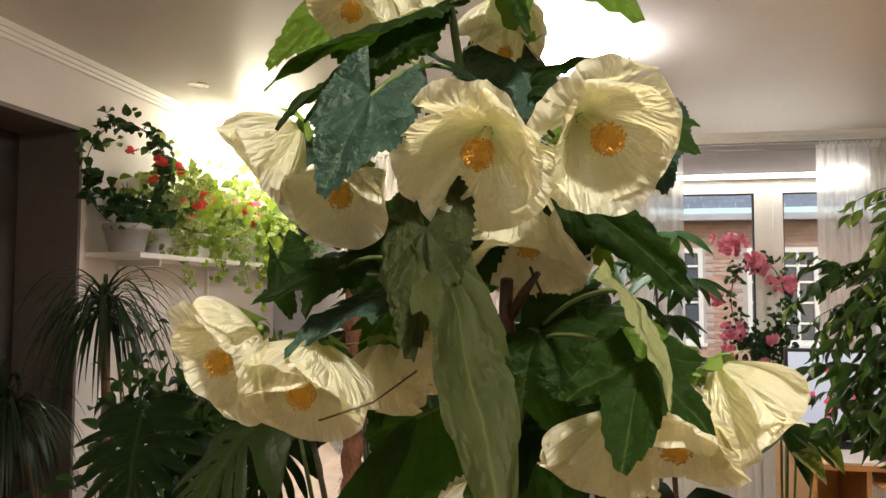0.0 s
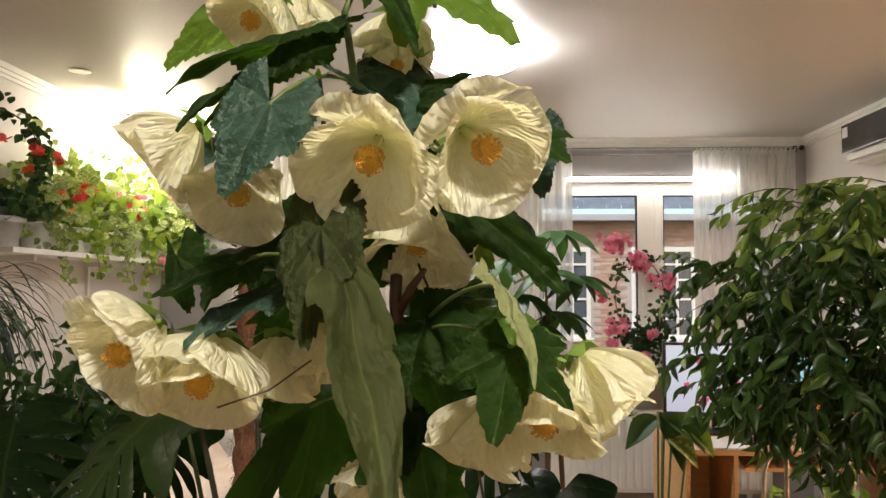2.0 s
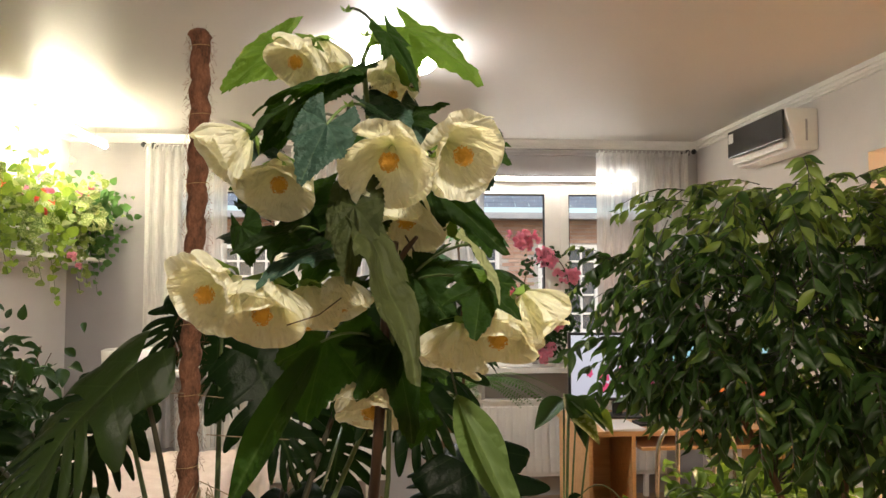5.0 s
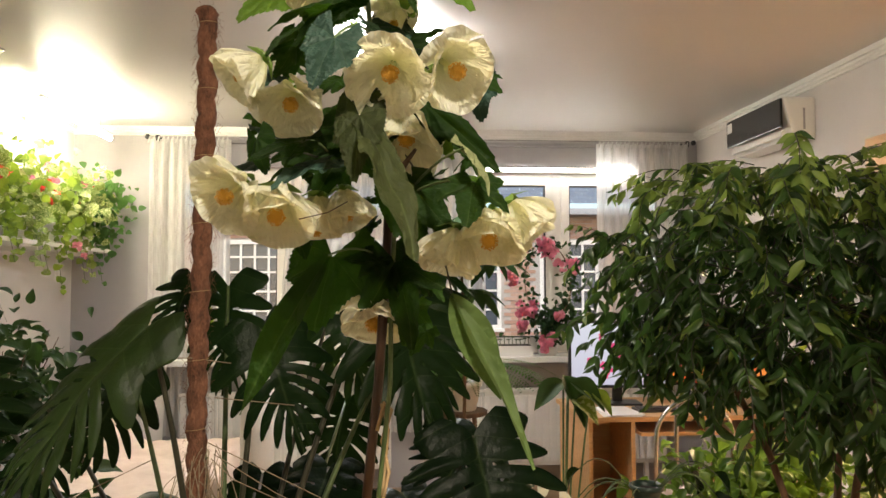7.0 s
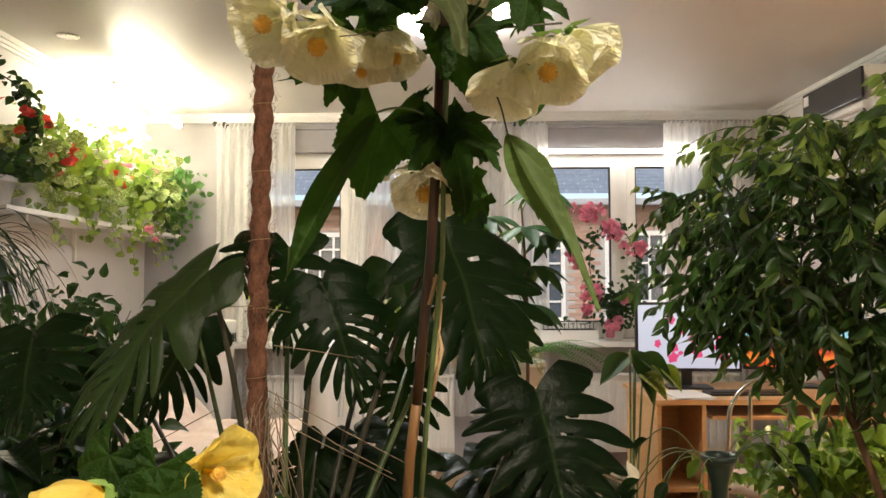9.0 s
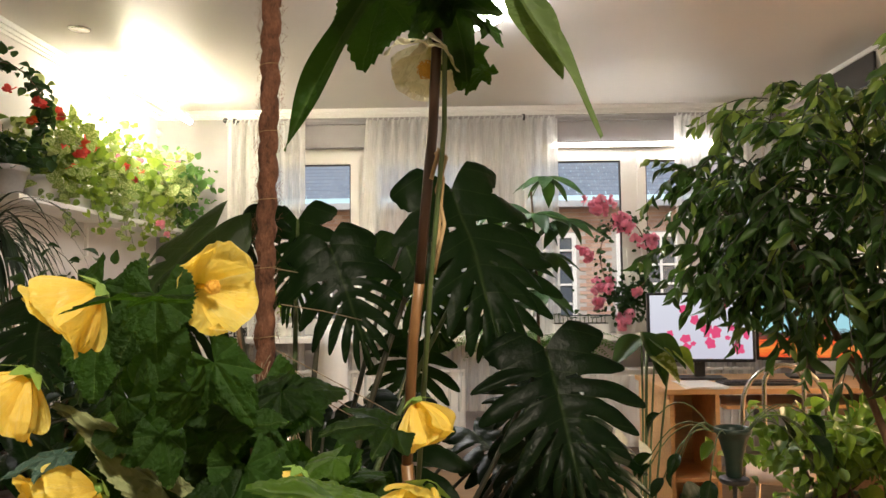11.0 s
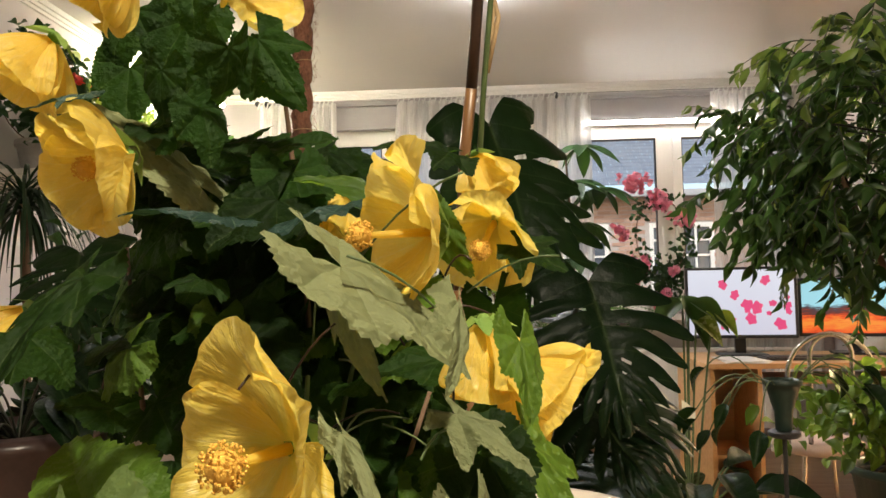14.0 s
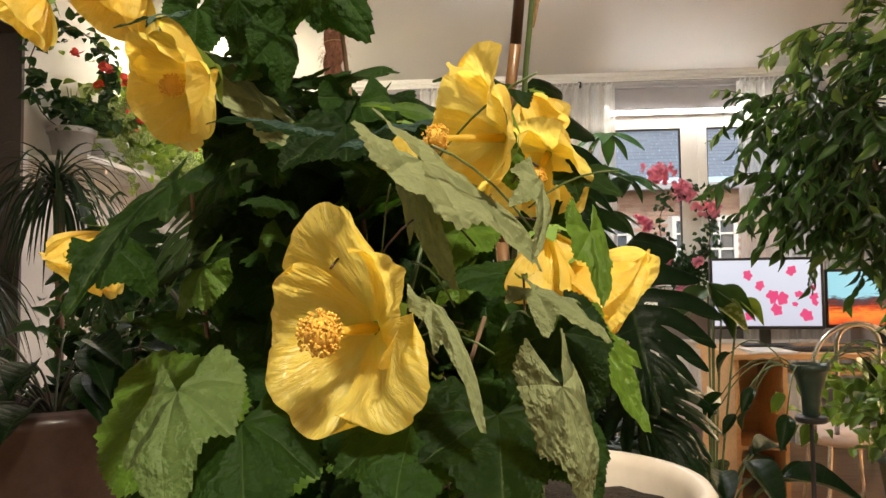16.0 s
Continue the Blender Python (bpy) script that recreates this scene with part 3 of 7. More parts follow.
part("tube", tube([(0, -0.50, 0), (0, 0.50, 0)], 0.018, 10), WARM_GLOW, grow, "glowing tube")
for y in (-0.33, 0.33):
    part("wire", tube([(0, y, 0.04), (0, y, 0.15)], 0.0015, 5), CHROME, grow)

cl = thing("ceiling_lamp", "round glowing cool-white flush ceiling lamp with small hooks", "lamp", (0.05, 3.16, TOP))
part("base", lathe([(0.13, -0.03), (0.14, -0.024), (0.14, 0.0), (0.1, 0.0)]), WHITE, cl, smooth=True)
part("diffuser", lathe([(0.02, -0.095), (0.09, -0.093), (0.16, -0.085), (0.20, -0.068), (0.205, -0.045), (0.19, -0.032), (0.13, -0.03)]), COOL_GLOW, cl, "glowing frosted cover", smooth=True)
for a in (0.2, 2.3, 4.4):
    x, y = 0.205 * math.cos(a), 0.205 * math.sin(a)
    part("hook", tube([(x, y, -0.02), (x * 1.05, y * 1.05, -0.045), (x * 1.1, y * 1.1, -0.05), (x * 1.12, y * 1.12, -0.035)], 0.004, 6), CHROME, cl)

ROOM_GLOW = glow("room_lamp_glow", (1.0, 0.885, 0.68), 1050)
HALL_GLOW = glow("hall_lamp_glow", (1.0, 0.74, 0.44), 500)
for name, label, p in (("hall_lamp", "round warm ceiling lamp of the next room", (4.0, 3.6, TOP)), ("back_ceiling_lamp", "round warm-white ceiling lamp behind the flowers", (0.40, -0.95, TOP))):
    rl = thing(name, label, "lamp", p)
    q = 1.0 if name == "hall_lamp" else 0.34
    part("base", lathe([(0.24 * q, -0.03), (0.255 * q, -0.024), (0.255 * q, 0.0), (0.1 * q, 0.0)]), WHITE, rl, smooth=True)
    part("diffuser", lathe([(0.02 * q, -0.031 - 0.069 * q), (0.10 * q, -0.031 - 0.064 * q), (0.17 * q, -0.031 - 0.049 * q), (0.215 * q, -0.031 - 0.019 * q), (0.235 * q, -0.031)]), HALL_GLOW if name == "hall_lamp" else ROOM_GLOW, rl, "glowing frosted cover", smooth=True)

sp = thing("ceiling_spot", "small flush round ceiling spotlight with a metal ring", "lamp", (-1.92, 3.42, TOP))
part("ring", lathe([(0.03, -0.004), (0.045, -0.008), (0.055, -0.004), (0.055, 0.0), (0.03, 0.0)]), CHROME, sp, smooth=True)
part("lens", lathe([(0.001, -0.002), (0.03, -0.002)]), SPOT_GLOW, sp)

ac = thing("air_conditioner", "white wall air conditioner with a dark glossy front", "air conditioner", (X1, 3.95, 2.30))
bm = boxes((-0.19, -0.002, -0.34, 0.34, 0.0, 0.235), bevel=0.018)
for v in bm.verts:
    if v.co.x < -0.1 and v.co.z < 0.06:
        v.co.x += 0.05
part("body", bm, PVC, ac)
part("front_panel", boxes((-0.203, -0.188, -0.325, 0.325, 0.06, 0.228), bevel=0.005), surface("glossy_dark", (0.012, 0.011, 0.010), (0.02, 0.018, 0.017), 0.2, 5, 50, 0.02, 0.001), ac, "dark glossy front panel")
part("louvre", boxes((-0.185, -0.16, -0.30, 0.30, 0.014, 0.05), bevel=0.004), WHITE, ac)
part("sticker", boxes((-0.2055, -0.2035, 0.25, 0.31, 0.15, 0.21)), WHITE, ac, "pale energy sticker")
part("side_vent", boxes((-0.078, -0.066, -0.3425, -0.3405, 0.05, 0.17)), GREY_POT, ac)

# ---- desk with screens ----
desk = thing("desk", "beech-look computer desk with open shelves at one end", "desk", (1.125, 3.72, 0))
part("tabletop", boxes((-0.02, 1.24, -0.01, 0.70, 0.722, 0.75), bevel=0.004), BEECH, desk)
part("side_panel", boxes((0.0, 0.022, 0.0, 0.68, 0, 0.722), bevel=0.002), BEECH, desk)
part("side_panel", boxes((0.24, 0.262, 0.0, 0.68, 0, 0.722), bevel=0.002), BEECH, desk)
part("side_panel", boxes((1.2, 1.222, 0.0, 0.68, 0, 0.722), bevel=0.002), BEECH, desk)
part("back_panel", boxes((0.022, 0.24, 0.40, 0.41, 0.02, 0.722)), BEECH, desk)
part("shelf", boxes((0.022, 0.24, 0.01, 0.40, 0.26, 0.28), bevel=0.002), BEECH, desk)
part("keyboard_tray", boxes((0.29, 1.17, -0.02, 0.38, 0.645, 0.663), bevel=0.003), BEECH, desk, "pull-out keyboard shelf")
part("tray_runner", boxes((0.262, 0.275, 0.02, 0.42, 0.663, 0.69)), CHROME, desk)
part("tray_runner", boxes((1.187, 1.2, 0.02, 0.42, 0.663, 0.69)), CHROME, desk)


def screen_material(kind):
    m, t, b, out = nodes("screen_" + kind)
    c = t.nodes.new("ShaderNodeTexCoord")
    s = t.nodes.new("ShaderNodeSeparateXYZ")
    t.links.new(c.outputs["Object"], s.inputs[0])
    if kind == "sunset":
        wob = mathn(t, "ADD", mathn(t, "MULTIPLY", noise_tex(t, 5, 4), 0.13), mathn(t, "MULTIPLY", noise_tex(t, 9, 5, 0.7, None, (1, 1, 7)), 0.16))
        h = mathn(t, "SUBTRACT", mathn(t, "ADD", s.outputs["Z"], wob), 0.05)
        col = ramp(t, mathn(t, "MULTIPLY", mathn(t, "SUBTRACT", h, 0.18), 3.2), [(0.02, (0.25, 0.03, 0.02)), (0.12, (0.95, 0.10, 0.02)), (0.30, (1.0, 0.34, 0.05)), (0.42, (0.95, 0.10, 0.02)), (0.50, (0.16, 0.04, 0.03)), (0.58, (0.07, 0.06, 0.08)), (0.64, (0.40, 0.78, 0.88))])
    else:
        col = ramp(t, mathn(t, "ADD", mathn(t, "MULTIPLY", s.outputs["Z"], 1.6), mathn(t, "MULTIPLY", noise_tex(t, 3, 2), 0.3)), [(0.1, (0.62, 0.60, 0.74)), (0.9, (0.80, 0.82, 0.92))])
    b.inputs["Base Color"].default_value = (0.02, 0.02, 0.02, 1)
    b.inputs["Roughness"].default_value = 0.3
    t.links.new(col, b.inputs["Emission Color"])
    b.inputs["Emission Strength"].default_value = 0.75
    return m


SCREEN_PINK = glow("screen_blossom", (0.85, 0.07, 0.22), 0.75)
SCREEN_PINK.node_tree.nodes["Principled BSDF"].inputs["Base Color"].default_value = (0.02, 0.02, 0.02, 1)


def monitor(place, turn, w, h, kind, label):
    m = thing("monitor", label, "monitor", place)
    m.rotation_euler.z = radians(turn)
    part("casing", boxes((-w / 2, w / 2, -0.012, 0.035, 0.10, 0.10 + h), bevel=0.006), DARK_PLASTIC, m)
    part("screen", boxes((-w / 2 + 0.016, w / 2 - 0.016, -0.015, -0.0125, 0.12, 0.084 + h)), screen_material(kind), m, "glowing wallpaper picture")
    part("stand_neck", boxes((-0.03, 0.03, 0.036, 0.07, 0.012, 0.26), bevel=0.006), DARK_PLASTIC, m)
    part("stand_foot", boxes((-0.13, 0.13, -0.07, 0.11, 0, 0.014), bevel=0.006), DARK_PLASTIC, m)
    if kind == "blossom":
        rnd = random.Random(4)
        for k in range(17):
            x, z, r = rnd.uniform(-w * 0.32, w * 0.42), 0.14 + rnd.betavariate(1.2, 1.6) * (h - 0.10), rnd.uniform(0.012, 0.034)
            bm = bmesh.new()
            ring = [bm.verts.new((x + r * (1 + 0.16 * math.sin(5 * a + k) + 0.12 * math.sin(2 * a + 2 * k)) * math.cos(a), -0.0165, z + r * (1 + 0.16 * math.sin(5 * a + k) + 0.12 * math.sin(2 * a + 2 * k)) * math.sin(a))) for a in (6.2832 * q / 20 for q in range(20))]
            bm.faces.new(ring)
            part("blossom_picture", bm, SCREEN_PINK, m)
    return m


monitor((1.435, 4.15, 0.75), -6, 0.61, 0.41, "blossom", "black computer monitor showing a pale blossom wallpaper")
monitor((2.09, 4.18, 0.75), -14, 0.60, 0.34, "sunset", "black computer monitor showing an orange sunset wallpaper")

keyboard = thing("keyboard", "dark keyboard on the desk below the screens", "keyboard", (1.66, 3.90, 0.75))
part("case", boxes((-0.21, 0.21, -0.065, 0.065, 0, 0.016), bevel=0.004), DARK_PLASTIC, keyboard)
key = mesh_of("key", boxes((-0.0078, 0.0078, -0.0078, 0.0078, 0, 0.006)), False)
key.materials.append(DARK_PLASTIC)
for i in range(22):
    for j in range(5):
        part("key", key, None, keyboard).location = (-0.19 + i * 0.0182, -0.042 + j * 0.02, 0.016)

papers = thing("paper_stack", "thin stack of white papers on the desk", "papers", (1.33, 3.86, 0.75))
for k in range(4):
    sheet = part("sheet", boxes((-0.105, 0.105, -0.148, 0.148, k * 0.003, k * 0.003 + 0.002)), WHITE, papers)
    sheet.rotation_euler.z = 0.06 * (k - 1.5)

chair = thing("chair", "chair with a bent chrome tube back and a round pinkish seat", "chair", (1.47, 3.28, 0))
for half, low, name_label in ((0.188, 0.75, "bent chrome tube back"), (0.089, 0.845, "")):
    arc = [(-half * math.cos(a), -0.16, low + half * math.sin(a)) for a in (math.pi * k / 14 for k in range(15))]
    part("backrest", tube([(-half * 0.95, -0.12, 0.43), (-half, -0.15, 0.62)] + arc + [(half, -0.15, 0.62), (half * 0.95, -0.12, 0.43)], 0.0105, 10), CHROME, chair, name_label, smooth=True)
part("seat", lathe([(0.10, 0.40), (0.18, 0.405), (0.195, 0.42), (0.19, 0.445), (0.15, 0.458), (0.001, 0.462)]), CLOTH, chair, "round pinkish padded seat", smooth=True)
for a in (0.8, 2.35, 3.93, 5.5):
    part("leg", tube([(0.15 * math.cos(a), 0.15 * math.sin(a), 0.41), (0.21 * math.cos(a), 0.21 * math.sin(a), 0.0)], 0.010, 8), CHROME, chair)

# ---- outside ----
structure("ground", boxes((-60, 60, 5.6, 90, -3.2, -3.0)), surface("paving", (0.10, 0.10, 0.10), (0.18, 0.18, 0.18), 0.9, 2, 40, 0.3, 0.003), "grey yard between the houses")
BY = 14.4
HOUSE_WIN = (-4.65, -2.55, -0.42, 1.72, 3.75, 5.9)
house = thing("brick_house", "brick house with white lattice windows and a blue-grey shingle roof", "house", (1.0, BY, -3.0))
hx, hz = 1.0, -3.0


def at_house(bm):
    bmesh.ops.translate(bm, vec=(-hx, -BY, -hz), verts=bm.verts)
    return bm


WZ0, WZ1, WH = 0.62, 2.40, 0.62
bm = boxes((-9, 11, BY + 0.02, BY + 0.3, -3.0, WZ0), (-9, 11, BY + 0.02, BY + 0.3, WZ1, 3.0))
edges = [-9] + [e for c in HOUSE_WIN for e in (c - WH, c + WH)] + [11]
for a, b in zip(edges[::2], edges[1::2]):
    box(bm, a, b, BY + 0.02, BY + 0.3, WZ0, WZ1)
part("wall", at_house(bm), MORTAR, house)
verts, faces = [], []
rnd = random.Random(11)
for r in range(40):
    z = 2.93 - r * 0.078
    for k in range(64):
        x = -5.6 + k * 0.262 + (0.131 if r % 2 else 0)
        if z > WZ0 - 0.05 and z < WZ1 - 0.01 and any(abs(x - c) < WH + 0.11 for c in HOUSE_WIN):
            continue
        y, w, h = BY + rnd.uniform(-0.004, 0.003), 0.125, 0.033
        n = len(verts)
        for dx, dy, dz in ((-w, 0, -h), (w, 0, -h), (w, 0, h), (-w, 0, h), (-w, 0.03, -h), (w, 0.03, -h), (w, 0.03, h), (-w, 0.03, h)):
            verts.append((x + dx - hx, y + dy - BY, z + dz - hz))
        faces += [(n, n + 1, n + 2, n + 3), (n, n + 4, n + 5, n + 1), (n + 3, n + 2, n + 6, n + 7), (n, n + 3, n + 7, n + 4), (n + 1, n + 5, n + 6, n + 2)]
me = bpy.data.meshes.new("bricks")
me.from_pydata(verts, [], faces)
tagged(part("bricks", me, BRICK, house), "rows of pinkish bricks", "", "", "stuff")
DARK_GLASS = surface("dark_pane", (0.05, 0.06, 0.075), (0.12, 0.14, 0.17), 0.12, 1.2, 30, 0.03, 0.001)
for c in HOUSE_WIN:
    wd = part("window", at_house(boxes((c - WH, c + WH, BY + 0.02, BY + 0.09, WZ1 - 0.09, WZ1), (c - WH, c + WH, BY + 0.02, BY + 0.09, WZ0, WZ0 + 0.07),
                              (c - WH, c - WH + 0.08, BY + 0.02, BY + 0.09, WZ0 + 0.07, WZ1 - 0.09), (c + WH - 0.08, c + WH, BY + 0.02, BY + 0.09, WZ0 + 0.07, WZ1 - 0.09))), WHITE, house)
    part("lattice", at_house(boxes(*[(c + d - 0.022, c + d + 0.022, BY + 0.035, BY + 0.075, WZ0 + 0.07, WZ1 - 0.09) for d in (-0.27, 0.0, 0.27)],
                          *[(c - WH + 0.08, c + WH - 0.08, BY + 0.037, BY + 0.073, z - 0.02, z + 0.02) for z in (1.0, 1.38, 1.76, 2.06)])), WHITE, wd)
    part("pane", at_house(boxes((c - WH + 0.08, c + WH - 0.08, BY + 0.08, BY + 0.085, WZ0 + 0.07, WZ1 - 0.09))), DARK_GLASS, wd)
    part("sill", at_house(boxes((c - WH - 0.05, c + WH + 0.05, BY - 0.06, BY + 0.02, WZ0 - 0.06, WZ0))), WHITE, wd)
part("gutter", at_house(boxes((-9, 11, BY - 0.42, BY - 0.28, 2.88, 3.0), (-9, 11, BY - 0.30, BY + 0.0, 2.95, 3.02), bevel=0.02)), GUTTER, house)
roof = part("roof", at_house(boxes((-9.2, 11.2, BY - 0.3, BY + 6, 0, 0.10))), ROOFING, house)
for v in roof.data.vertices:
    v.co.z += 3.0 + (v.co.y + 0.3) * 0.75 + 3.0
verts, faces = [], []
for r in range(32):
    for k in range(52):
        x = -6.2 + k * 0.28 + (0.14 if r % 2 else 0) - hx
        y = -0.28 + r * 0.12
        z = 6.105 + (y + 0.3) * 0.75
        w = 0.139 - rnd.uniform(0, 0.004)
        n = len(verts)
        verts += [(x - w, y, z + 0.02), (x + w, y, z + 0.02), (x + w, y + 0.16, z + 0.125), (x - w, y + 0.16, z + 0.125), (x - w, y, z), (x + w, y, z)]
        faces += [(n, n + 1, n + 2, n + 3), (n + 4, n + 5, n + 1, n)]
me = bpy.data.meshes.new("shingles")
me.from_pydata(verts, [], faces)
tagged(part("shingles", me, ROOFING, house), "overlapping blue-grey shingles", "", "", "stuff")


# ---- kit for the plants ----
def world_of(ob):
    return (world_of(ob.parent) @ ob.matrix_basis) if ob.parent else ob.matrix_basis.copy()


def put(ob, m):
    """Place a part by a pose in the room."""
    ob.matrix_basis = (world_of(ob.parent).inverted() @ m) if ob.parent else m
    return ob


def coat(ob, material):
    ob.material_slots[0].link = "OBJECT"
    ob.material_slots[0].material = material
    return ob


def mallow_leaf_mesh(seed, droop, fill=0.38, lobes=((0, 1.0, 40), (56, 0.78, 32), (-56, 0.76, 32), (112, 0.54, 40), (-112, 0.54, 40))):
    rnd = random.Random(seed)
    off = [rnd.uniform(0, 50) for _ in range(3)]
    bm = bmesh.new()
    n, rings = 132, 8
    lim = 146
    jitter = [(a + rnd.uniform(-6, 6) * (a != 0), l * (1 if a == 0 else rnd.uniform(0.88, 1.1)), w) for a, l, w in lobes]
    rows = []
    for i in range(n + 1):
        th = -lim + 2 * lim * i / n
        r = sum((l * math.exp(-(abs(th - a) / w) ** 1.25)) ** 5 for a, l, w in jitter) ** 0.2
        r = (r ** 6 + fill ** 6) ** (1 / 6) * (1 + 0.024 * ((i % 3) - 1) + 0.02 * noise.noise((i * 0.21, off[0], 1)))
        row = []
        for k in range(1, rings + 1):
            q = r * k / rings
            x, y = q * math.sin(radians(th)), q * math.cos(radians(th))
            near = min(abs(th - a) / w for a, l, w in jitter)
            z = -droop * (y * abs(y) * 0.7 + 1.1 * x * x) + 0.07 * q * min(near, 1.0)
            z += 0.13 * q * noise.noise((x * 3 + off[0], y * 3 + off[1], off[2])) + 0.040 * noise.noise((x * 8 + off[1], y * 8, off[0]))
            row.append(bm.verts.new((x, y, z)))
        rows.append(row)
    mid = bm.verts.new((0, 0, 0))
    for a, b in zip(rows, rows[1:]):
        bm.faces.new((mid, b[0], a[0]))
        for k in range(rings - 1):
            bm.faces.new((a[k], b[k], b[k + 1], a[k + 1]))
    me = mesh_of("leaf", bm)
    me.materials.append(LEAF_GREEN)
    return me


def petal_mesh(seed, cup, flare, wrap, crumple=1.0):
    """A broad rounded petal that laps over its neighbours, with a soft bowl, a rolled rim and silky crumples."""
    rnd = random.Random(seed)
    o = rnd.uniform(0, 90)
    bm = bmesh.new()
    nu, nv = 30, 26
    grid = []
    for j in range(nv + 1):
        v = j / nv
        row = []
        for i in range(nu + 1):
            u = -1 + 2 * i / nu
            half = 0.07 + 0.63 * math.sin(math.pi * min(1, 0.02 + 0.60 * v)) ** 0.85
            x = u * half * (1 - 0.20 * v ** 3 * u * u)
            edge = 1 - 0.37 * abs(u) ** 2.5 * v ** 1.5 + 0.04 * v * noise.noise((u * 1.7 + o, 2, 1)) - 0.03 * v ** 4 * math.exp(-((u - 0.2) / 0.2) ** 2)
            y = v * edge
            z = cup * (0.9 * v * v - 0.35 * v) + wrap * u * u * v ** 0.8 - flare * max(0, v - 0.62) ** 2 * 2.2
            z += crumple * v * (0.055 * noise.noise((u * 1.7 + o, v * 1.2, 3)) + 0.036 * noise.noise((u * 3.8 + o, v * 2.0, 7)) + 0.016 * noise.noise((u * 8 + o, v * 6, 5)) + 0.040 * abs(noise.noise((u * 4.2 + o, v * 3.4, 9))) - 0.014 * (1 - v ** 4) * abs(noise.noise((u * 7 + o, v * 7, 13))))
            z += 0.030 * v ** 5 * math.sin(u * 4.6 + o) + 0.004 * v ** 7 * math.sin(u * 11 + o)
            row.append(bm.verts.new((x, y, z)))
        grid.append(row)
    for a, b in zip(grid, grid[1:]):
        for i in range(nu):
            bm.faces.new((a[i], a[i + 1], b[i + 1], b[i]))
    me = mesh_of("petal", bm)
    me.materials.append(WHITE_PETAL)
    return me


MALLOW = [mallow_leaf_mesh(s, d) for s, d in ((1, 0.25), (2, 0.45), (3, 0.7), (4, 0.1))]
LONG_MALLOW = [mallow_leaf_mesh(s, d, 0.34, ((0, 1.0, 36), (48, 0.58, 28), (-48, 0.55, 28), (112, 0.36, 44), (-112, 0.36, 44))) for s, d in ((5, 0.3), (6, 0.5), (7, 0.8))]
PLAIN_MALLOW = [mallow_leaf_mesh(s, d, 0.58, ((0, 1.0, 52), (60, 0.66, 44), (-60, 0.64, 44), (118, 0.50, 42), (-118, 0.50, 42))) for s, d in ((8, 0.25), (9, 0.6))]
BLADE_MALLOW = mallow_leaf_mesh(15, 0.06, 0.15, ((0, 1.0, 30), (40, 0.42, 30), (-40, 0.42, 30), (100, 0.16, 40), (-100, 0.16, 40)))
OPEN_PETALS = [petal_mesh(s, c, f, 0.22) for s, c, f in ((1, 0.52, 0.6), (2, 0.44, 0.9), (3, 0.58, 0.4), (4, 0.46, 1.0), (5, 0.52, 0.7))]
BELL_PETALS = [petal_mesh(s, c, f, 0.30, 1.15) for s, c, f in ((6, 0.40, 0.7), (7, 0.34, 0.9), (8, 0.44, 0.5), (9, 0.38, 0.8), (10, 0.36, 0.6))]


def anther_mesh():
    bm = bmesh.new()
    rnd = random.Random(3)
    for k in range(230):
        a, c = rnd.uniform(0, 6.283), rnd.uniform(-0.75, 1)
        s = math.sqrt(max(0, 1 - c * c))
        p = Vector((s * math.cos(a), s * math.sin(a), c)) * rnd.uniform(0.80, 1.05)
        made = bmesh.ops.create_icosphere(bm, subdivisions=1, radius=rnd.uniform(0.065, 0.11))["verts"]
        bmesh.ops.scale(bm, vec=(1, 1, 0.7), verts=made)
        bmesh.ops.translate(bm, vec=p, verts=made)
    core = bmesh.ops.create_icosphere(bm, subdivisions=2, radius=0.75)
    me = mesh_of("anther_ball", bm)
    me.materials.append(ANTHER)
    return me


ANTHERS = anther_mesh()


def calyx_mesh():
    bm = bmesh.new()
    for k in range(5):
        a = 6.2832 * k / 5
        prev = None
        for j in range(6):
            v = j / 5
            r = 0.10 + 0.30 * v
            w = 0.13 * (1 - v) ** 0.7 + 0.004
            z = -0.12 + 0.16 * v
            row = []
            for u in (-1, 0, 1):
                x, y = r + 0.015 * (u == 0), u * w
                row.append(bm.verts.new((x * math.cos(a) - y * math.sin(a), x * math.sin(a) + y * math.cos(a), z)))
            if prev:
                for i in (0, 1):
                    bm.faces.new((prev[i], prev[i + 1], row[i + 1], row[i]))
            prev = row
    bmesh.ops.create_icosphere(bm, subdivisions=2, radius=0.085, matrix=Matrix.Translation((0, 0, -0.07)))
    me = mesh_of("flower", bm)
    me.materials.append(CALYX)
    return me


CALYX_MESH = calyx_mesh()


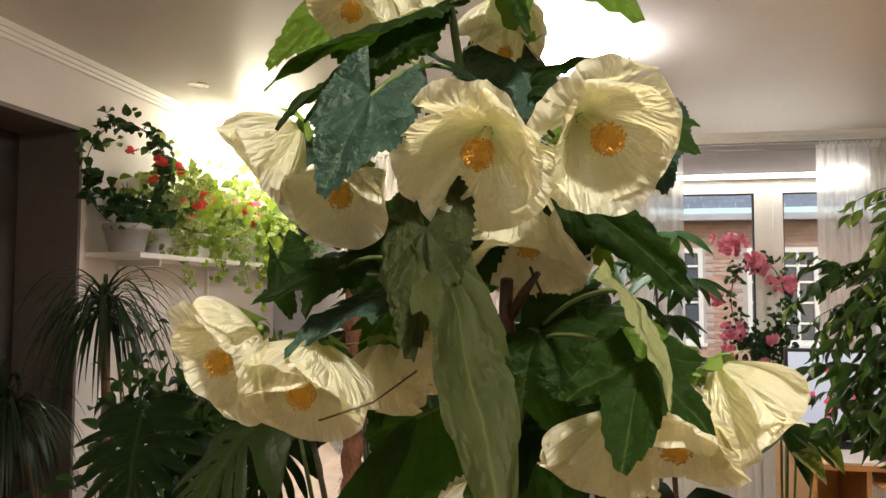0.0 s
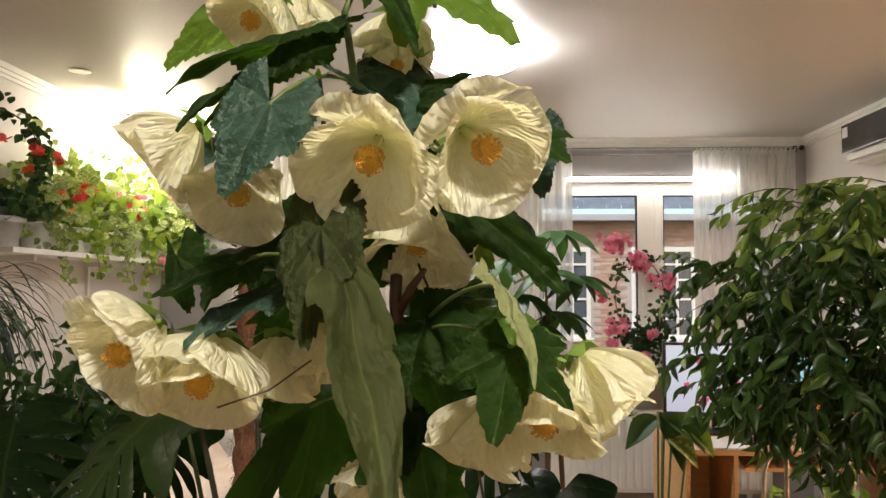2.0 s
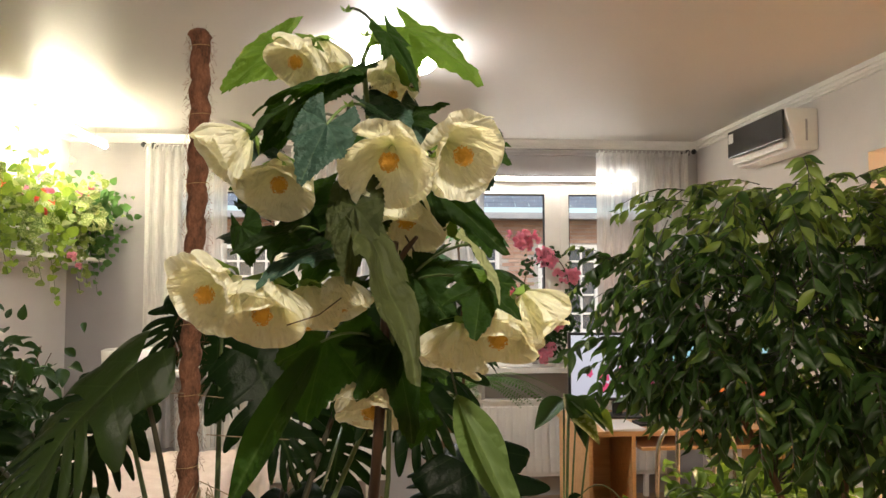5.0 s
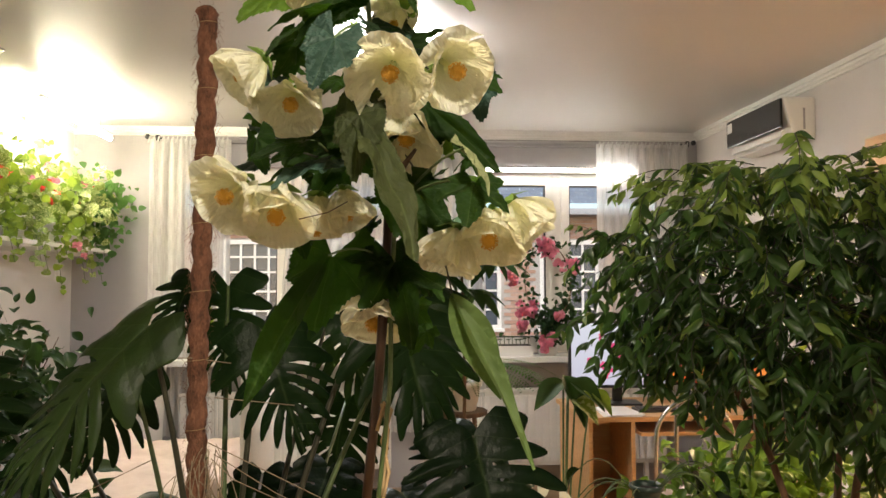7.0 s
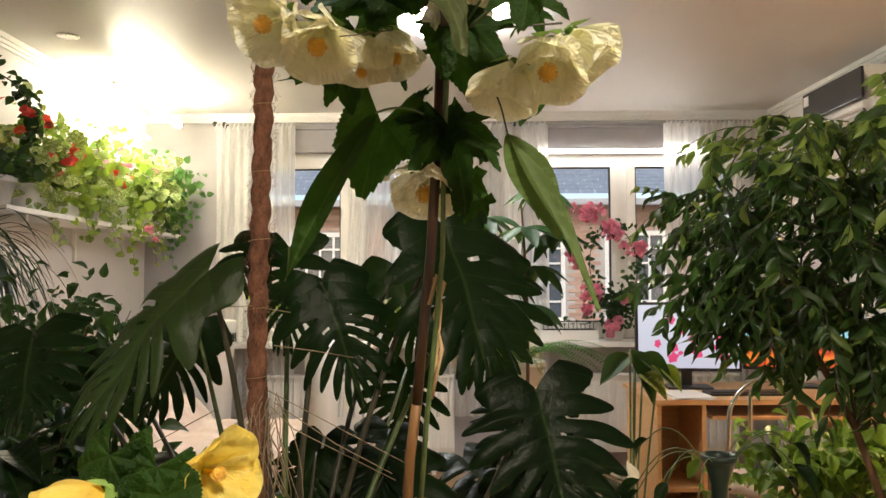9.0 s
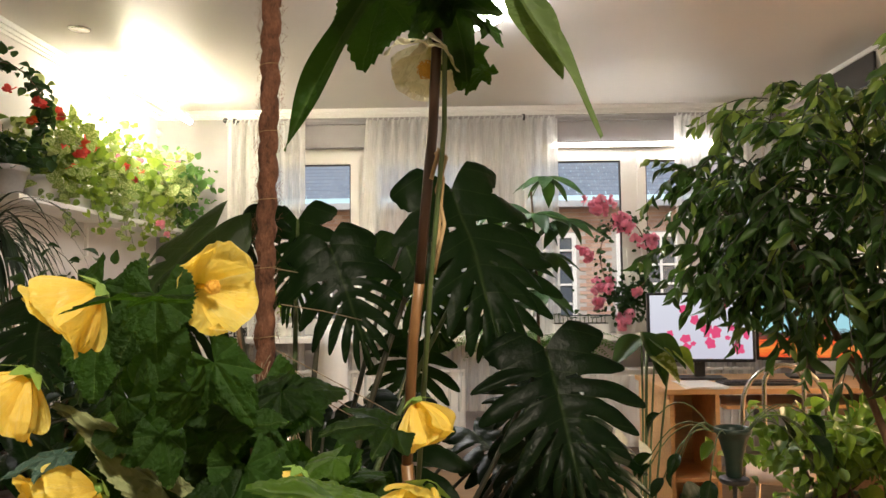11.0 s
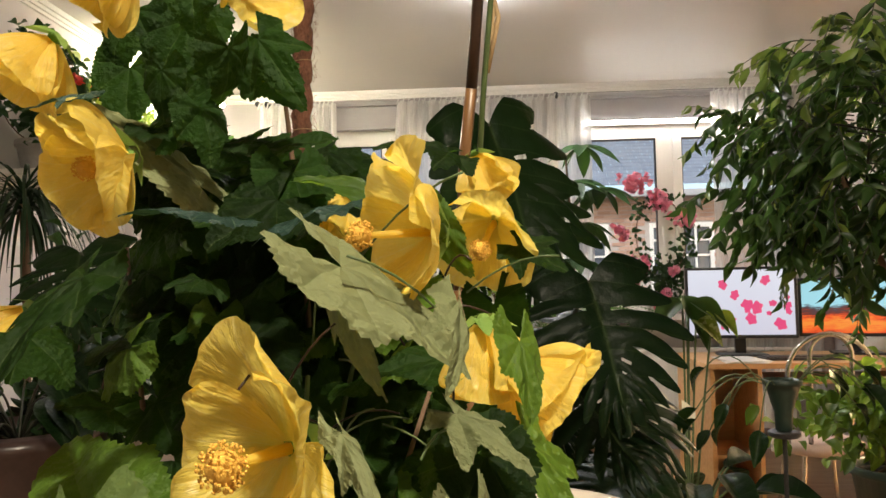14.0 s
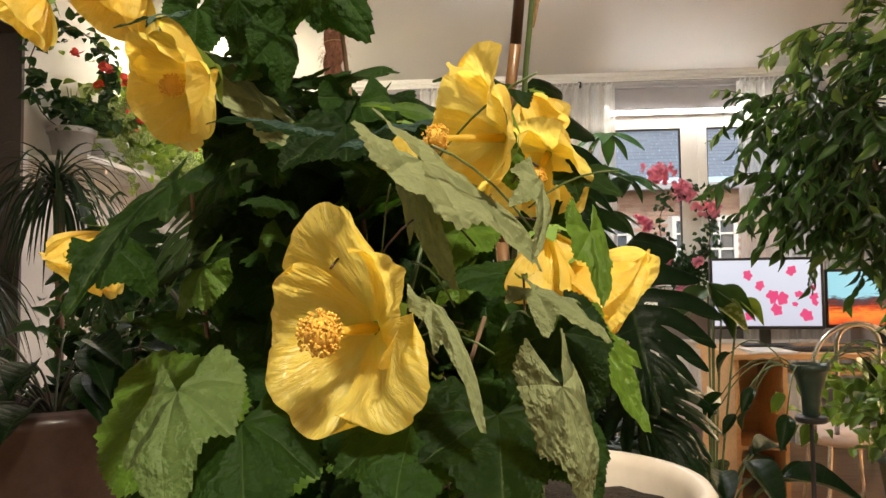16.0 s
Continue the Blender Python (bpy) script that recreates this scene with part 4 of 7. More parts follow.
def flower(plant, heart, facing, size, spread, material, turn=0.0, stamen=0.45, ball=0.155, petals=5, stalk=None, seed=0, first=None, broad=1.0):
    """A mallow flower. heart: its ball of anthers; facing: the way it opens; spread: degrees from the axis to the petals; first: the way the first petal points; broad: how wide the petals are."""
    rnd = random.Random(seed + int(size * 1e5))
    f = Vector(facing).normalized()
    throat = Vector(heart) - f * size * stamen
    side = f.orthogonal().normalized()
    side = Matrix.Rotation(radians(turn), 3, f) @ side
    if first:
        side = Vector(first) - f * Vector(first).dot(f)
        side.normalize()
    other = f.cross(side)
    m = Matrix((side * size, other * size, f * size)).transposed().to_4x4()
    m.translation = throat
    fl = put(part("flower", CALYX_MESH, None, plant), m)
    for k in range(petals):
        a = 6.2832 * k / petals + rnd.uniform(-0.14, 0.14)
        rad = side * math.cos(a) + other * math.sin(a)
        tan = f.cross(rad)
        sp = radians(spread + rnd.uniform(-9, 9))
        tip = throat + (f * math.cos(sp) + rad * math.sin(sp)) * size * rnd.uniform(0.94, 1.06)
        face = (f * math.sin(sp) - rad * math.cos(sp)) + tan * 0.14
        kinds = BELL_PETALS if spread < 47 else OPEN_PETALS
        p = part("petal", kinds[(k + seed) % len(kinds)], None, fl)
        put(coat(p, material), aim(throat + rad * size * 0.05, tip, face, rnd.uniform(1.0, 1.12) * broad))
    if ball:
        col = part("stamen_column", tube([(0, 0, 0), (0, 0, stamen)], [0.05, 0.03], 7), material, fl, "pale stamen column", smooth=True)
        an = part("anther_ball", ANTHERS, None, fl, "orange-yellow anthers")
        an.matrix_basis = Matrix.Translation((0, 0, stamen)) @ Matrix.Diagonal((ball, ball, ball * 1.05, 1))
    if stalk:
        s = Vector(stalk)
        t = part("flower_stalk", tube(bend(throat - f * size * 0.1, s, -0.008, 7), 0.0011, 6), STEM, plant, smooth=True)
        put(t, Matrix.Identity(4))
    return fl


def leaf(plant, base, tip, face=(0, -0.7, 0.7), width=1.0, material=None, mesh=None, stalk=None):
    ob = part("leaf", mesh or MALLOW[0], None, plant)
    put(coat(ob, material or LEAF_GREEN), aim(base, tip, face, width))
    if stalk:
        put(part("leaf_stalk", tube(bend(base, stalk, -0.006, 6), 0.0009, 5), STEM, plant, smooth=True), Matrix.Identity(4))
    return ob


def simple_leaf_mesh(name, material, width=0.36, fold=0.12, droop=0.2, tip=1.0, seg=7, cols=4, wave=0.0):
    """A plain pointed leaf, one long, from its stalk at the origin along y."""
    bm = bmesh.new()
    rows = []
    for j in range(seg + 1):
        v = j / seg
        w = width * (math.sin(math.pi * min(1.0, v ** 0.85)) ** 0.9) * (1 - 0.35 * tip * max(0, v - 0.6))
        row = []
        for i in range(cols + 1):
            u = -1 + 2 * i / cols
            row.append(bm.verts.new((u * w, v, fold * abs(u) * w * 2 - droop * v * v + wave * math.sin(9 * v + 2 * u) * abs(u))))
        rows.append(row)
    for a, b in zip(rows, rows[1:]):
        for i in range(cols):
            bm.faces.new((a[i], a[i + 1], b[i + 1], b[i]))
    bmesh.ops.remove_doubles(bm, verts=bm.verts, dist=1e-5)
    me = mesh_of(name, bm)
    me.materials.append(material)
    return me


def monstera_mesh(name, seed, material, droop=0.35, fingers=8, holes=True):
    """A heart-shaped split leaf: ribs sweep towards the tip, deep narrow slits and holes lie between them."""
    rnd = random.Random(seed)
    bm = bmesh.new()
    nu, nw = 14, 6

    def blend(v, stops):
        for (a, x), (b, y) in zip(stops, stops[1:]):
            if v <= b:
                return x + (y - x) * (v - a) / (b - a)
        return stops[-1][1]

    for s in (-1, 1):
        cuts = [0.0]
        for k in range(fingers):
            cuts.append(cuts[-1] + rnd.uniform(0.75, 1.3) * (1.7 if k == 0 else 1.0))
        cuts = [c / cuts[-1] for c in cuts]
        depth = [0.95, rnd.uniform(0.6, 0.9)] + [rnd.choice((rnd.uniform(0.4, 0.6), rnd.uniform(0.16, 0.32), rnd.uniform(0.16, 0.32))) for _ in range(fingers - 2)] + [1.0]
        for k in range(fingers):
            v0, v1 = cuts[k], cuts[k + 1]
            reach, lift = rnd.uniform(0.90, 1.05), rnd.uniform(-0.03, 0.03)
            grid = []
            for i in range(nu + 1):
                u = i / nu
                row = []
                for q in range(nw + 1):
                    w = -1 + 2 * q / nw
                    d = depth[k] if w < 0 else depth[k + 1]
                    cut = max(0.0, u - d) / (1.001 - d)
                    v = (v0 + v1) / 2 + w * (v1 - v0) / 2 * (1 - 0.22 * min(1.0, cut * 5) - 0.26 * cut ** 3)
                    far = u * (1 - 0.20 * w * w * u * u * (k < fingers - 1)) * (1 + (reach - 1) * u)
                    turn = radians(blend(v, ((0, 142), (0.15, 112), (0.35, 84), (0.6, 60), (0.85, 32), (1, 0))) - 16 * far)
                    long = 0.88 * blend(v, ((0, 0.40), (0.15, 0.62), (0.3, 0.70), (0.5, 0.64), (0.75, 0.44), (0.92, 0.26), (1, 0.17)))
                    x = s * far * long * math.sin(turn)
                    y = 0.85 * v + far * long * math.cos(turn)
                    z = 0.10 * far * (1 - far) - droop * (0.55 * y * abs(y) + 0.75 * x * x) + 0.022 * (1 - w * w) * u + lift * cut + 0.025 * noise.noise((x * 4 + seed, y * 4, 1))
                    row.append(bm.verts.new((x, y, z)))
                grid.append(row)
            for i in range(nu):
                for q in range(nw):
                    if holes and i in (2, 3) and q == nw - 1 and 0 < k < fingers - 2 and (k + seed) % 3:
                        continue
                    f = (grid[i][q], grid[i + 1][q], grid[i + 1][q + 1], grid[i][q + 1])
                    bm.faces.new(f if s > 0 else f[::-1])
    bmesh.ops.remove_doubles(bm, verts=bm.verts, dist=0.006)
    bmesh.ops.delete(bm, geom=[v for v in bm.verts if not v.link_faces], context="VERTS")
    me = mesh_of(name, bm)
    me.materials.append(material)
    return me


def foliage(plant, mesh, poses, near=120, name="leaf", label="mass of small leaves", material=None):
    """The leaves at the head of the list become parts; the rest is joined into one mesh."""
    material = material or mesh.materials[0]
    for m in poses[:near]:
        put(coat(part(name, mesh, None, plant), material), m)
    rest = poses[near:]
    if not rest:
        return
    n = len(mesh.vertices)
    co = np.empty(n * 3)
    mesh.vertices.foreach_get("co", co)
    co = np.c_[co.reshape(-1, 3), np.ones(n)]
    polys = [tuple(p.vertices) for p in mesh.polygons]
    base = np.array(world_of(plant).inverted())
    verts = np.concatenate([co @ (base @ np.array(m)).T for m in rest])[:, :3]
    faces = [tuple(i + k * n for i in p) for k in range(len(rest)) for p in polys]
    me = bpy.data.meshes.new("foliage")
    me.from_pydata(verts.tolist(), [], faces)
    me.shade_smooth()
    me.materials.append(material)
    tagged(part("foliage", me, None, plant), label, "", "", "stuff")


def rand_dir(rnd):
    while True:
        v = Vector((rnd.uniform(-1, 1), rnd.uniform(-1, 1), rnd.uniform(-1, 1)))
        if 0.05 < v.length < 1:
            return v.normalized()


def blob_flower_mesh(name, material, seed, n=7):
    """A small tufted blossom of a few curled petals."""
    rnd = random.Random(seed)
    bm = bmesh.new()
    for k in range(n):
        d = (rand_dir(rnd) + Vector((0, 0, 0.9))).normalized()
        side = d.orthogonal().normalized()
        o = d.cross(side)
        rows = []
        for j in range(4):
            v = j / 3
            w = 0.5 * math.sin(0.35 + 2.2 * v)
            c = d * v + o * 0.25 * v * v
            rows.append([bm.verts.new(c + side * w * u + o * 0.15 * abs(u)) for u in (-1, 0, 1)])
        for a, b in zip(rows, rows[1:]):
            for i in (0, 1):
                bm.faces.new((a[i], a[i + 1], b[i + 1], b[i]))
    me = mesh_of(name, bm)
    me.materials.append(material)
    return me


LANCE = simple_leaf_mesh("leaf", LEAF_GREEN, 0.12, 0.12, 0.10, 0.6, 16, 4, 0.012)
FICUS_LEAF = simple_leaf_mesh("leaf", FICUS, 0.175, 0.35, 0.22, 1.5, 8, 2, 0.02)
SMALL_LEAF = simple_leaf_mesh("leaf", SHRUB, 0.34, 0.25, 0.2, 0.6, 5, 2)
ROUND_LEAF = simple_leaf_mesh("leaf", VARIEGATED, 0.46, 0.2, 0.25, 0.2, 5, 2)
LEAFLET = simple_leaf_mesh("leaflet", SHRUB, 0.17, 0.2, 0.15, 0.6, 8, 2)
BROAD = simple_leaf_mesh("leaf", SHRUB, 0.30, 0.3, 0.35, 0.8, 10, 4, 0.02)
MON = [monstera_mesh("leaf", 1, MONSTERA, 0.35), monstera_mesh("leaf", 2, MONSTERA, 0.55), monstera_mesh("leaf", 3, MONSTERA, 0.25, 9)]
PINK_TUFT = blob_flower_mesh("blossom", PINK_PETAL, 1, 9)
RED_TUFT = blob_flower_mesh("blossom", RED_PETAL, 2, 8)
ORANGE_TUFT = blob_flower_mesh("blossom", ORANGE_PETAL, 3, 8)


# ---- the white flowering mallow on its bamboo stake ----
white = thing("white_mallow_plant", "tall potted mallow with white bell flowers on a bamboo stake", "potted plant", (0.014, 0.413, 0.70))
pot(white, 0.123, 0.26, CREAM_POT, 0.010, fill=0.030)
put(part("stake", tube([(-0.0120, 0.2850, 1.2920), (-0.0070, 0.2800, 1.3450), (-0.0010, 0.2750, 1.4020), (0.0050, 0.2630, 1.4940), (0.0070, 0.2580, 1.5460)], [0.004, 0.0039, 0.0039, 0.0037, 0.0034], 8), BAMBOO, white, "dark brown bamboo stake", smooth=True), Matrix.Identity(4))
put(part("stake_middle", tube([(-0.0240, 0.3100, 1.1550), (-0.0180, 0.3000, 1.2500), (-0.0120, 0.2850, 1.2920)], [0.0042, 0.0041, 0.004], 8), GOLD_BAMBOO, white, "golden brown length of bamboo", smooth=True), Matrix.Identity(4))
put(part("stake_foot", tube([(0.0, 0.335, 0.90), (-0.0240, 0.3100, 1.1550)], 0.0049, 8), GOLD_BAMBOO, white, "golden brown length of bamboo", smooth=True), Matrix.Identity(4))
put(part("stem", tube([(-0.0160, 0.3000, 1.1310), (-0.0050, 0.2850, 1.2770), (-0.0030, 0.2680, 1.2940), (0.0080, 0.2620, 1.4020), (0.0090, 0.2620, 1.4720), (0.0130, 0.2500, 1.5540), (0.0080, 0.2300, 1.5940), (-0.0040, 0.2000, 1.6290), (-0.0060, 0.1700, 1.6510), (-0.0080, 0.1600, 1.6720), (-0.0040, 0.1600, 1.6820)], [0.0020, 0.0020, 0.0019, 0.0018, 0.0018, 0.0018, 0.0018, 0.0018, 0.0017, 0.0015, 0.0013], 8), STEM, white, "green main stem", smooth=True), Matrix.Identity(4))
put(part("stem_foot", tube([(0.01, 0.345, 0.90), (-0.0160, 0.3000, 1.1310)], 0.003, 8), STEM, white, smooth=True), Matrix.Identity(4))
flower(white, (0.0070, 0.1280, 1.6060), (-0.14, -0.72, -0.66), 0.0350, 58, WHITE_PETAL, first=(0.35, 0, -1), stamen=0.42, seed=1)
flower(white, (0.0490, 0.1400, 1.6120), (0.45, -0.62, -0.52), 0.0365, 52, WHITE_PETAL, first=(0.45, 0, 0.9), stamen=0.5, seed=2)
flower(white, (-0.0960, 0.1550, 1.5340), (-0.42, -0.74, -0.48), 0.0350, 50, WHITE_PETAL, first=(-0.2, 0, 1), stamen=0.58, seed=3)
flower(white, (-0.0650, 0.1600, 1.5220), (-0.05, -0.56, -0.82), 0.0365, 38, WHITE_PETAL, first=(0.2, -1, 0.2), stamen=0.6, seed=4)
flower(white, (-0.0420, 0.1900, 1.5150), (0.03, -0.10, -1.0), 0.032, 28, WHITE_PETAL, turn=33, stamen=0.75, ball=0.11, seed=5)
flower(white, (-0.0220, 0.2000, 1.5270), (0.20, -0.15, -0.95), 0.0302, 34, WHITE_PETAL, turn=60, stamen=0.6, seed=6)
flower(white, (0.0720, 0.1650, 1.5070), (-0.15, -0.42, -0.90), 0.0383, 40, WHITE_PETAL, turn=15, stamen=0.6, seed=7)
flower(white, (0.0470, 0.1750, 1.4990), (-0.30, -0.15, -0.94), 0.0348, 34, WHITE_PETAL, turn=50, stamen=0.5, ball=0, seed=8)
flower(white, (0.0985, 0.1700, 1.5200), (0.60, -0.20, -0.76), 0.0345, 34, WHITE_PETAL, turn=25, stamen=0.5, ball=0, seed=9)
flower(white, (0.0190, 0.2000, 1.5810), (-0.05, -0.40, -0.90), 0.0394, 44, WHITE_PETAL, turn=12, stamen=0.5, seed=10)
flower(white, (-0.0602, 0.1900, 1.6014), (-0.10, -0.66, -0.74), 0.0345, 46, WHITE_PETAL, turn=44, stamen=0.5, seed=11)
flower(white, (-0.0940, 0.1850, 1.6190), (-0.72, -0.22, -0.62), 0.0360, 38, WHITE_PETAL, turn=5, stamen=0.55, ball=0.1, seed=12)
flower(white, (-0.0480, 0.1650, 1.6710), (-0.45, -0.40, -0.75), 0.0275, 42, WHITE_PETAL, turn=18, stamen=0.6, seed=13)
flower(white, (0.0100, 0.1900, 1.6590), (0.02, -0.15, -0.98), 0.030, 34, WHITE_PETAL, turn=27, stamen=0.85, ball=0.11, seed=14)
flower(white, (-0.0050, 0.2750, 1.4480), (-0.10, -0.45, -0.88), 0.0440, 44, WHITE_PETAL, turn=40, stamen=0.6, seed=15)
flower(white, (0.0190, 0.2500, 1.5690), (0.10, -0.10, -0.98), 0.0371, 30, WHITE_PETAL, turn=10, stamen=0.6, ball=0.1, seed=16)
flower(white, (-0.0330, 0.2000, 1.6790), (0.10, 0.10, -0.95), 0.027, 36, WHITE_PETAL, turn=10, stamen=0.6, ball=0, seed=17)
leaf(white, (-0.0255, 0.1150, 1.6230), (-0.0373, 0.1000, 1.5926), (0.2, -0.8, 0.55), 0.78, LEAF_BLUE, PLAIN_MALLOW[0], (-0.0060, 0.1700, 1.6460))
leaf(white, (-0.0229, 0.1500, 1.6588), (-0.0686, 0.1200, 1.6390), (0.1, 0.10, 0.98), 0.45, LEAF_GREEN, PLAIN_MALLOW[0], (-0.0070, 0.1600, 1.6620))
leaf(white, (-0.0253, 0.1500, 1.6565), (-0.0624, 0.1300, 1.6360), (0.1, 0.15, 0.95), 0.42, LEAF_GREEN, PLAIN_MALLOW[1])
leaf(white, (-0.0600, 0.2000, 1.6920), (-0.0984, 0.1900, 1.6640), (0.3, -0.8, 0.5), 0.62, LEAF_LIME, PLAIN_MALLOW[0])
leaf(white, (-0.0510, 0.1600, 1.6440), (-0.0710, 0.1400, 1.6250), (0.1, -0.2, 0.95), 0.55, LEAF_GREEN, PLAIN_MALLOW[0])
leaf(white, (-0.0590, 0.2000, 1.6470), (-0.0690, 0.2000, 1.6230), (0.6, -0.7, 0.3), 0.7, LEAF_GREEN, PLAIN_MALLOW[1])
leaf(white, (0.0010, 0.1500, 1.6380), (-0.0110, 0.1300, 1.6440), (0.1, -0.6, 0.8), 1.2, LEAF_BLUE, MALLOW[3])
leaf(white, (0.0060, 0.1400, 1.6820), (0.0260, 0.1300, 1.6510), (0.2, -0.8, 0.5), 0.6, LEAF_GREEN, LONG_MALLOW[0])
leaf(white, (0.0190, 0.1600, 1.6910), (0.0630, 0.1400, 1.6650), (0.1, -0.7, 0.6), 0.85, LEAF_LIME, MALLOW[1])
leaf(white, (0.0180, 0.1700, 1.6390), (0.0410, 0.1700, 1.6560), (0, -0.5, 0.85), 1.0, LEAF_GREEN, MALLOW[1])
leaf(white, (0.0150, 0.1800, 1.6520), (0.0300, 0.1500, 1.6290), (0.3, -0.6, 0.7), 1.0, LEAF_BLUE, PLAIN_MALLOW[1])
leaf(white, (0.0330, 0.2000, 1.6050), (0.0870, 0.1900, 1.5620), (-0.25, -0.85, 0.45), 0.62, LEAF_GREEN, LONG_MALLOW[0], (0.0080, 0.2350, 1.5910))
leaf(white, (0.0350, 0.2200, 1.5960), (0.0530, 0.2100, 1.5710), (-0.3, -0.8, 0.5), 0.6, LEAF_LIME, PLAIN_MALLOW[0])
leaf(white, (-0.0220, 0.2150, 1.5810), (-0.0750, 0.2000, 1.5760), (0.1, -0.75, 0.65), 1.05, LEAF_GREEN, MALLOW[1], (0.0080, 0.2350, 1.5870))
leaf(white, (-0.0350, 0.2300, 1.5960), (-0.0690, 0.2200, 1.5740), (-0.1, -0.9, 0.4), 1.0, LEAF_GREEN, PLAIN_MALLOW[1])
leaf(white, (-0.0500, 0.1600, 1.5700), (-0.0830, 0.1500, 1.5600), (0.1, -0.5, 0.85), 0.75, LEAF_GREEN, MALLOW[0], (-0.0330, 0.2200, 1.5690))
leaf(white, (-0.0790, 0.1700, 1.5740), (-0.0760, 0.1600, 1.5530), (-0.4, -0.9, 0.2), 0.8, LEAF_GREEN, PLAIN_MALLOW[1])
leaf(white, (-0.0340, 0.1700, 1.5600), (-0.0660, 0.1400, 1.5470), (0.15, -0.35, 0.9), 0.6, LEAF_BLUE, LONG_MALLOW[0])
leaf(white, (-0.0320, 0.2100, 1.5660), (-0.0450, 0.2000, 1.5370), (0.2, -0.9, 0.3), 1.0, LEAF_GREEN, MALLOW[1])
leaf(white, (-0.0130, 0.2100, 1.5930), (-0.0030, 0.1900, 1.5630), (0.1, -0.9, 0.35), 1.3, LEAF_GREEN, PLAIN_MALLOW[0])
leaf(white, (-0.0053, 0.1350, 1.5724), (0.0234, 0.0750, 1.4935), (0.50, -0.82, 0.25), 0.60, LEAF_DULL, BLADE_MALLOW, (0.0080, 0.2350, 1.5870))
leaf(white, (-0.0116, 0.1350, 1.5821), (-0.0151, 0.1150, 1.5428), (-0.15, -0.92, 0.3), 0.62, LEAF_DULL, PLAIN_MALLOW[0])
leaf(white, (0.0573, 0.1250, 1.5400), (0.0500, 0.1000, 1.5139), (-0.1, -0.9, 0.35), 0.95, LEAF_GREEN, MALLOW[0], (0.0170, 0.2100, 1.5390))
leaf(white, (0.0230, 0.1900, 1.5450), (0.0470, 0.1700, 1.5160), (-0.2, -0.85, 0.45), 1.0, LEAF_GREEN, MALLOW[1], (0.0070, 0.2550, 1.5290))
leaf(white, (0.0430, 0.2000, 1.5490), (0.0650, 0.1800, 1.5490), (0, -0.6, 0.8), 1.0, LEAF_GREEN, PLAIN_MALLOW[0])
leaf(white, (0.0530, 0.1300, 1.5620), (0.0720, 0.1000, 1.5380), (0.75, -0.25, 0.6), 0.42, LEAF_PALE, LONG_MALLOW[1], (0.0170, 0.2100, 1.5390))
leaf(white, (0.0630, 0.1500, 1.5470), (0.0740, 0.1300, 1.5390), (0.2, -0.5, 0.8), 0.9, LEAF_LIME, MALLOW[1])
leaf(white, (-0.0380, 0.2400, 1.5010), (-0.1090, 0.2350, 1.3880), (-0.45, -0.80, 0.35), 0.95, LEAF_GREEN, LANCE, (0.0020, 0.2600, 1.5000))
leaf(white, (-0.0370, 0.2700, 1.5010), (-0.0520, 0.2500, 1.4470), (-0.1, -0.85, 0.5), 1.0, LEAF_GREEN, PLAIN_MALLOW[0])
leaf(white, (-0.0020, 0.2500, 1.4970), (-0.0270, 0.2500, 1.5010), (-0.1, -0.7, 0.6), 1.0, LEAF_GREEN, MALLOW[0])
leaf(white, (0.0480, 0.1750, 1.4720), (0.1000, 0.1250, 1.3740), (0.55, -0.72, 0.40), 0.55, LEAF_SOFT, LANCE)
leaf(white, (0.0485, 0.1780, 1.4740), (0.0790, 0.1500, 1.4090), (0.15, -0.85, 0.45), 1.5, LEAF_SOFT, LANCE)
leaf(white, (0.0120, 0.2550, 1.4960), (0.0300, 0.2300, 1.4370), (0.3, -0.85, 0.4), 0.7, LEAF_GREEN, MALLOW[1])
leaf(white, (0.0120, 0.2600, 1.4980), (0.0490, 0.2400, 1.4790), (0, -0.8, 0.5), 1.0, LEAF_GREEN, MALLOW[0])
leaf(white, (0.0150, 0.2100, 1.5390), (0.0330, 0.2000, 1.4980), (-0.2, -0.9, 0.3), 0.6, LEAF_GREEN, PLAIN_MALLOW[0])
put(part("leaf_stalk", tube([(0.0120, 0.2250, 1.5850), (0.0235, 0.2000, 1.5616), (0.0360, 0.1900, 1.5200), (0.0454, 0.1800, 1.4889), (0.0485, 0.1760, 1.4730)], .0006, 8), DARK_STEM, white, "", smooth=True), Matrix.Identity(4))
put(part("leaf_stalk", tube([(0.0170, 0.2100, 1.5390), (0.0450, 0.1900, 1.5430), (0.0810, 0.1650, 1.5370)], .0007, 8), DARK_STEM, white, "", smooth=True), Matrix.Identity(4))
put(part("leaf_stalk", tube([(-0.0550, 0.1800, 1.5690), (-0.0450, 0.2000, 1.5680), (-0.0240, 0.2300, 1.5700)], .0008, 8), DARK_STEM, white, "", smooth=True), Matrix.Identity(4))
put(part("twig", tube([(0.0120, 0.1900, 1.5510), (0.0180, 0.1800, 1.5610), (0.0240, 0.1700, 1.5680)], [0.0022, 0.002, 0.0012], 8), BAMBOO, white, "", smooth=True), Matrix.Identity(4))
put(part("twig", tube([(0.0110, 0.1900, 1.5450), (0.0100, 0.1900, 1.5550), (0.0110, 0.1850, 1.5660)], [0.003, 0.0028, 0.0026], 8), BAMBOO, white, "", smooth=True), Matrix.Identity(4))
put(part("dead_stalk", tube([(-0.0470, 0.1300, 1.5180), (-0.0310, 0.1400, 1.5230), (-0.0200, 0.1600, 1.5320)], .00035, 8), BAMBOO, white, "", smooth=True), Matrix.Identity(4))
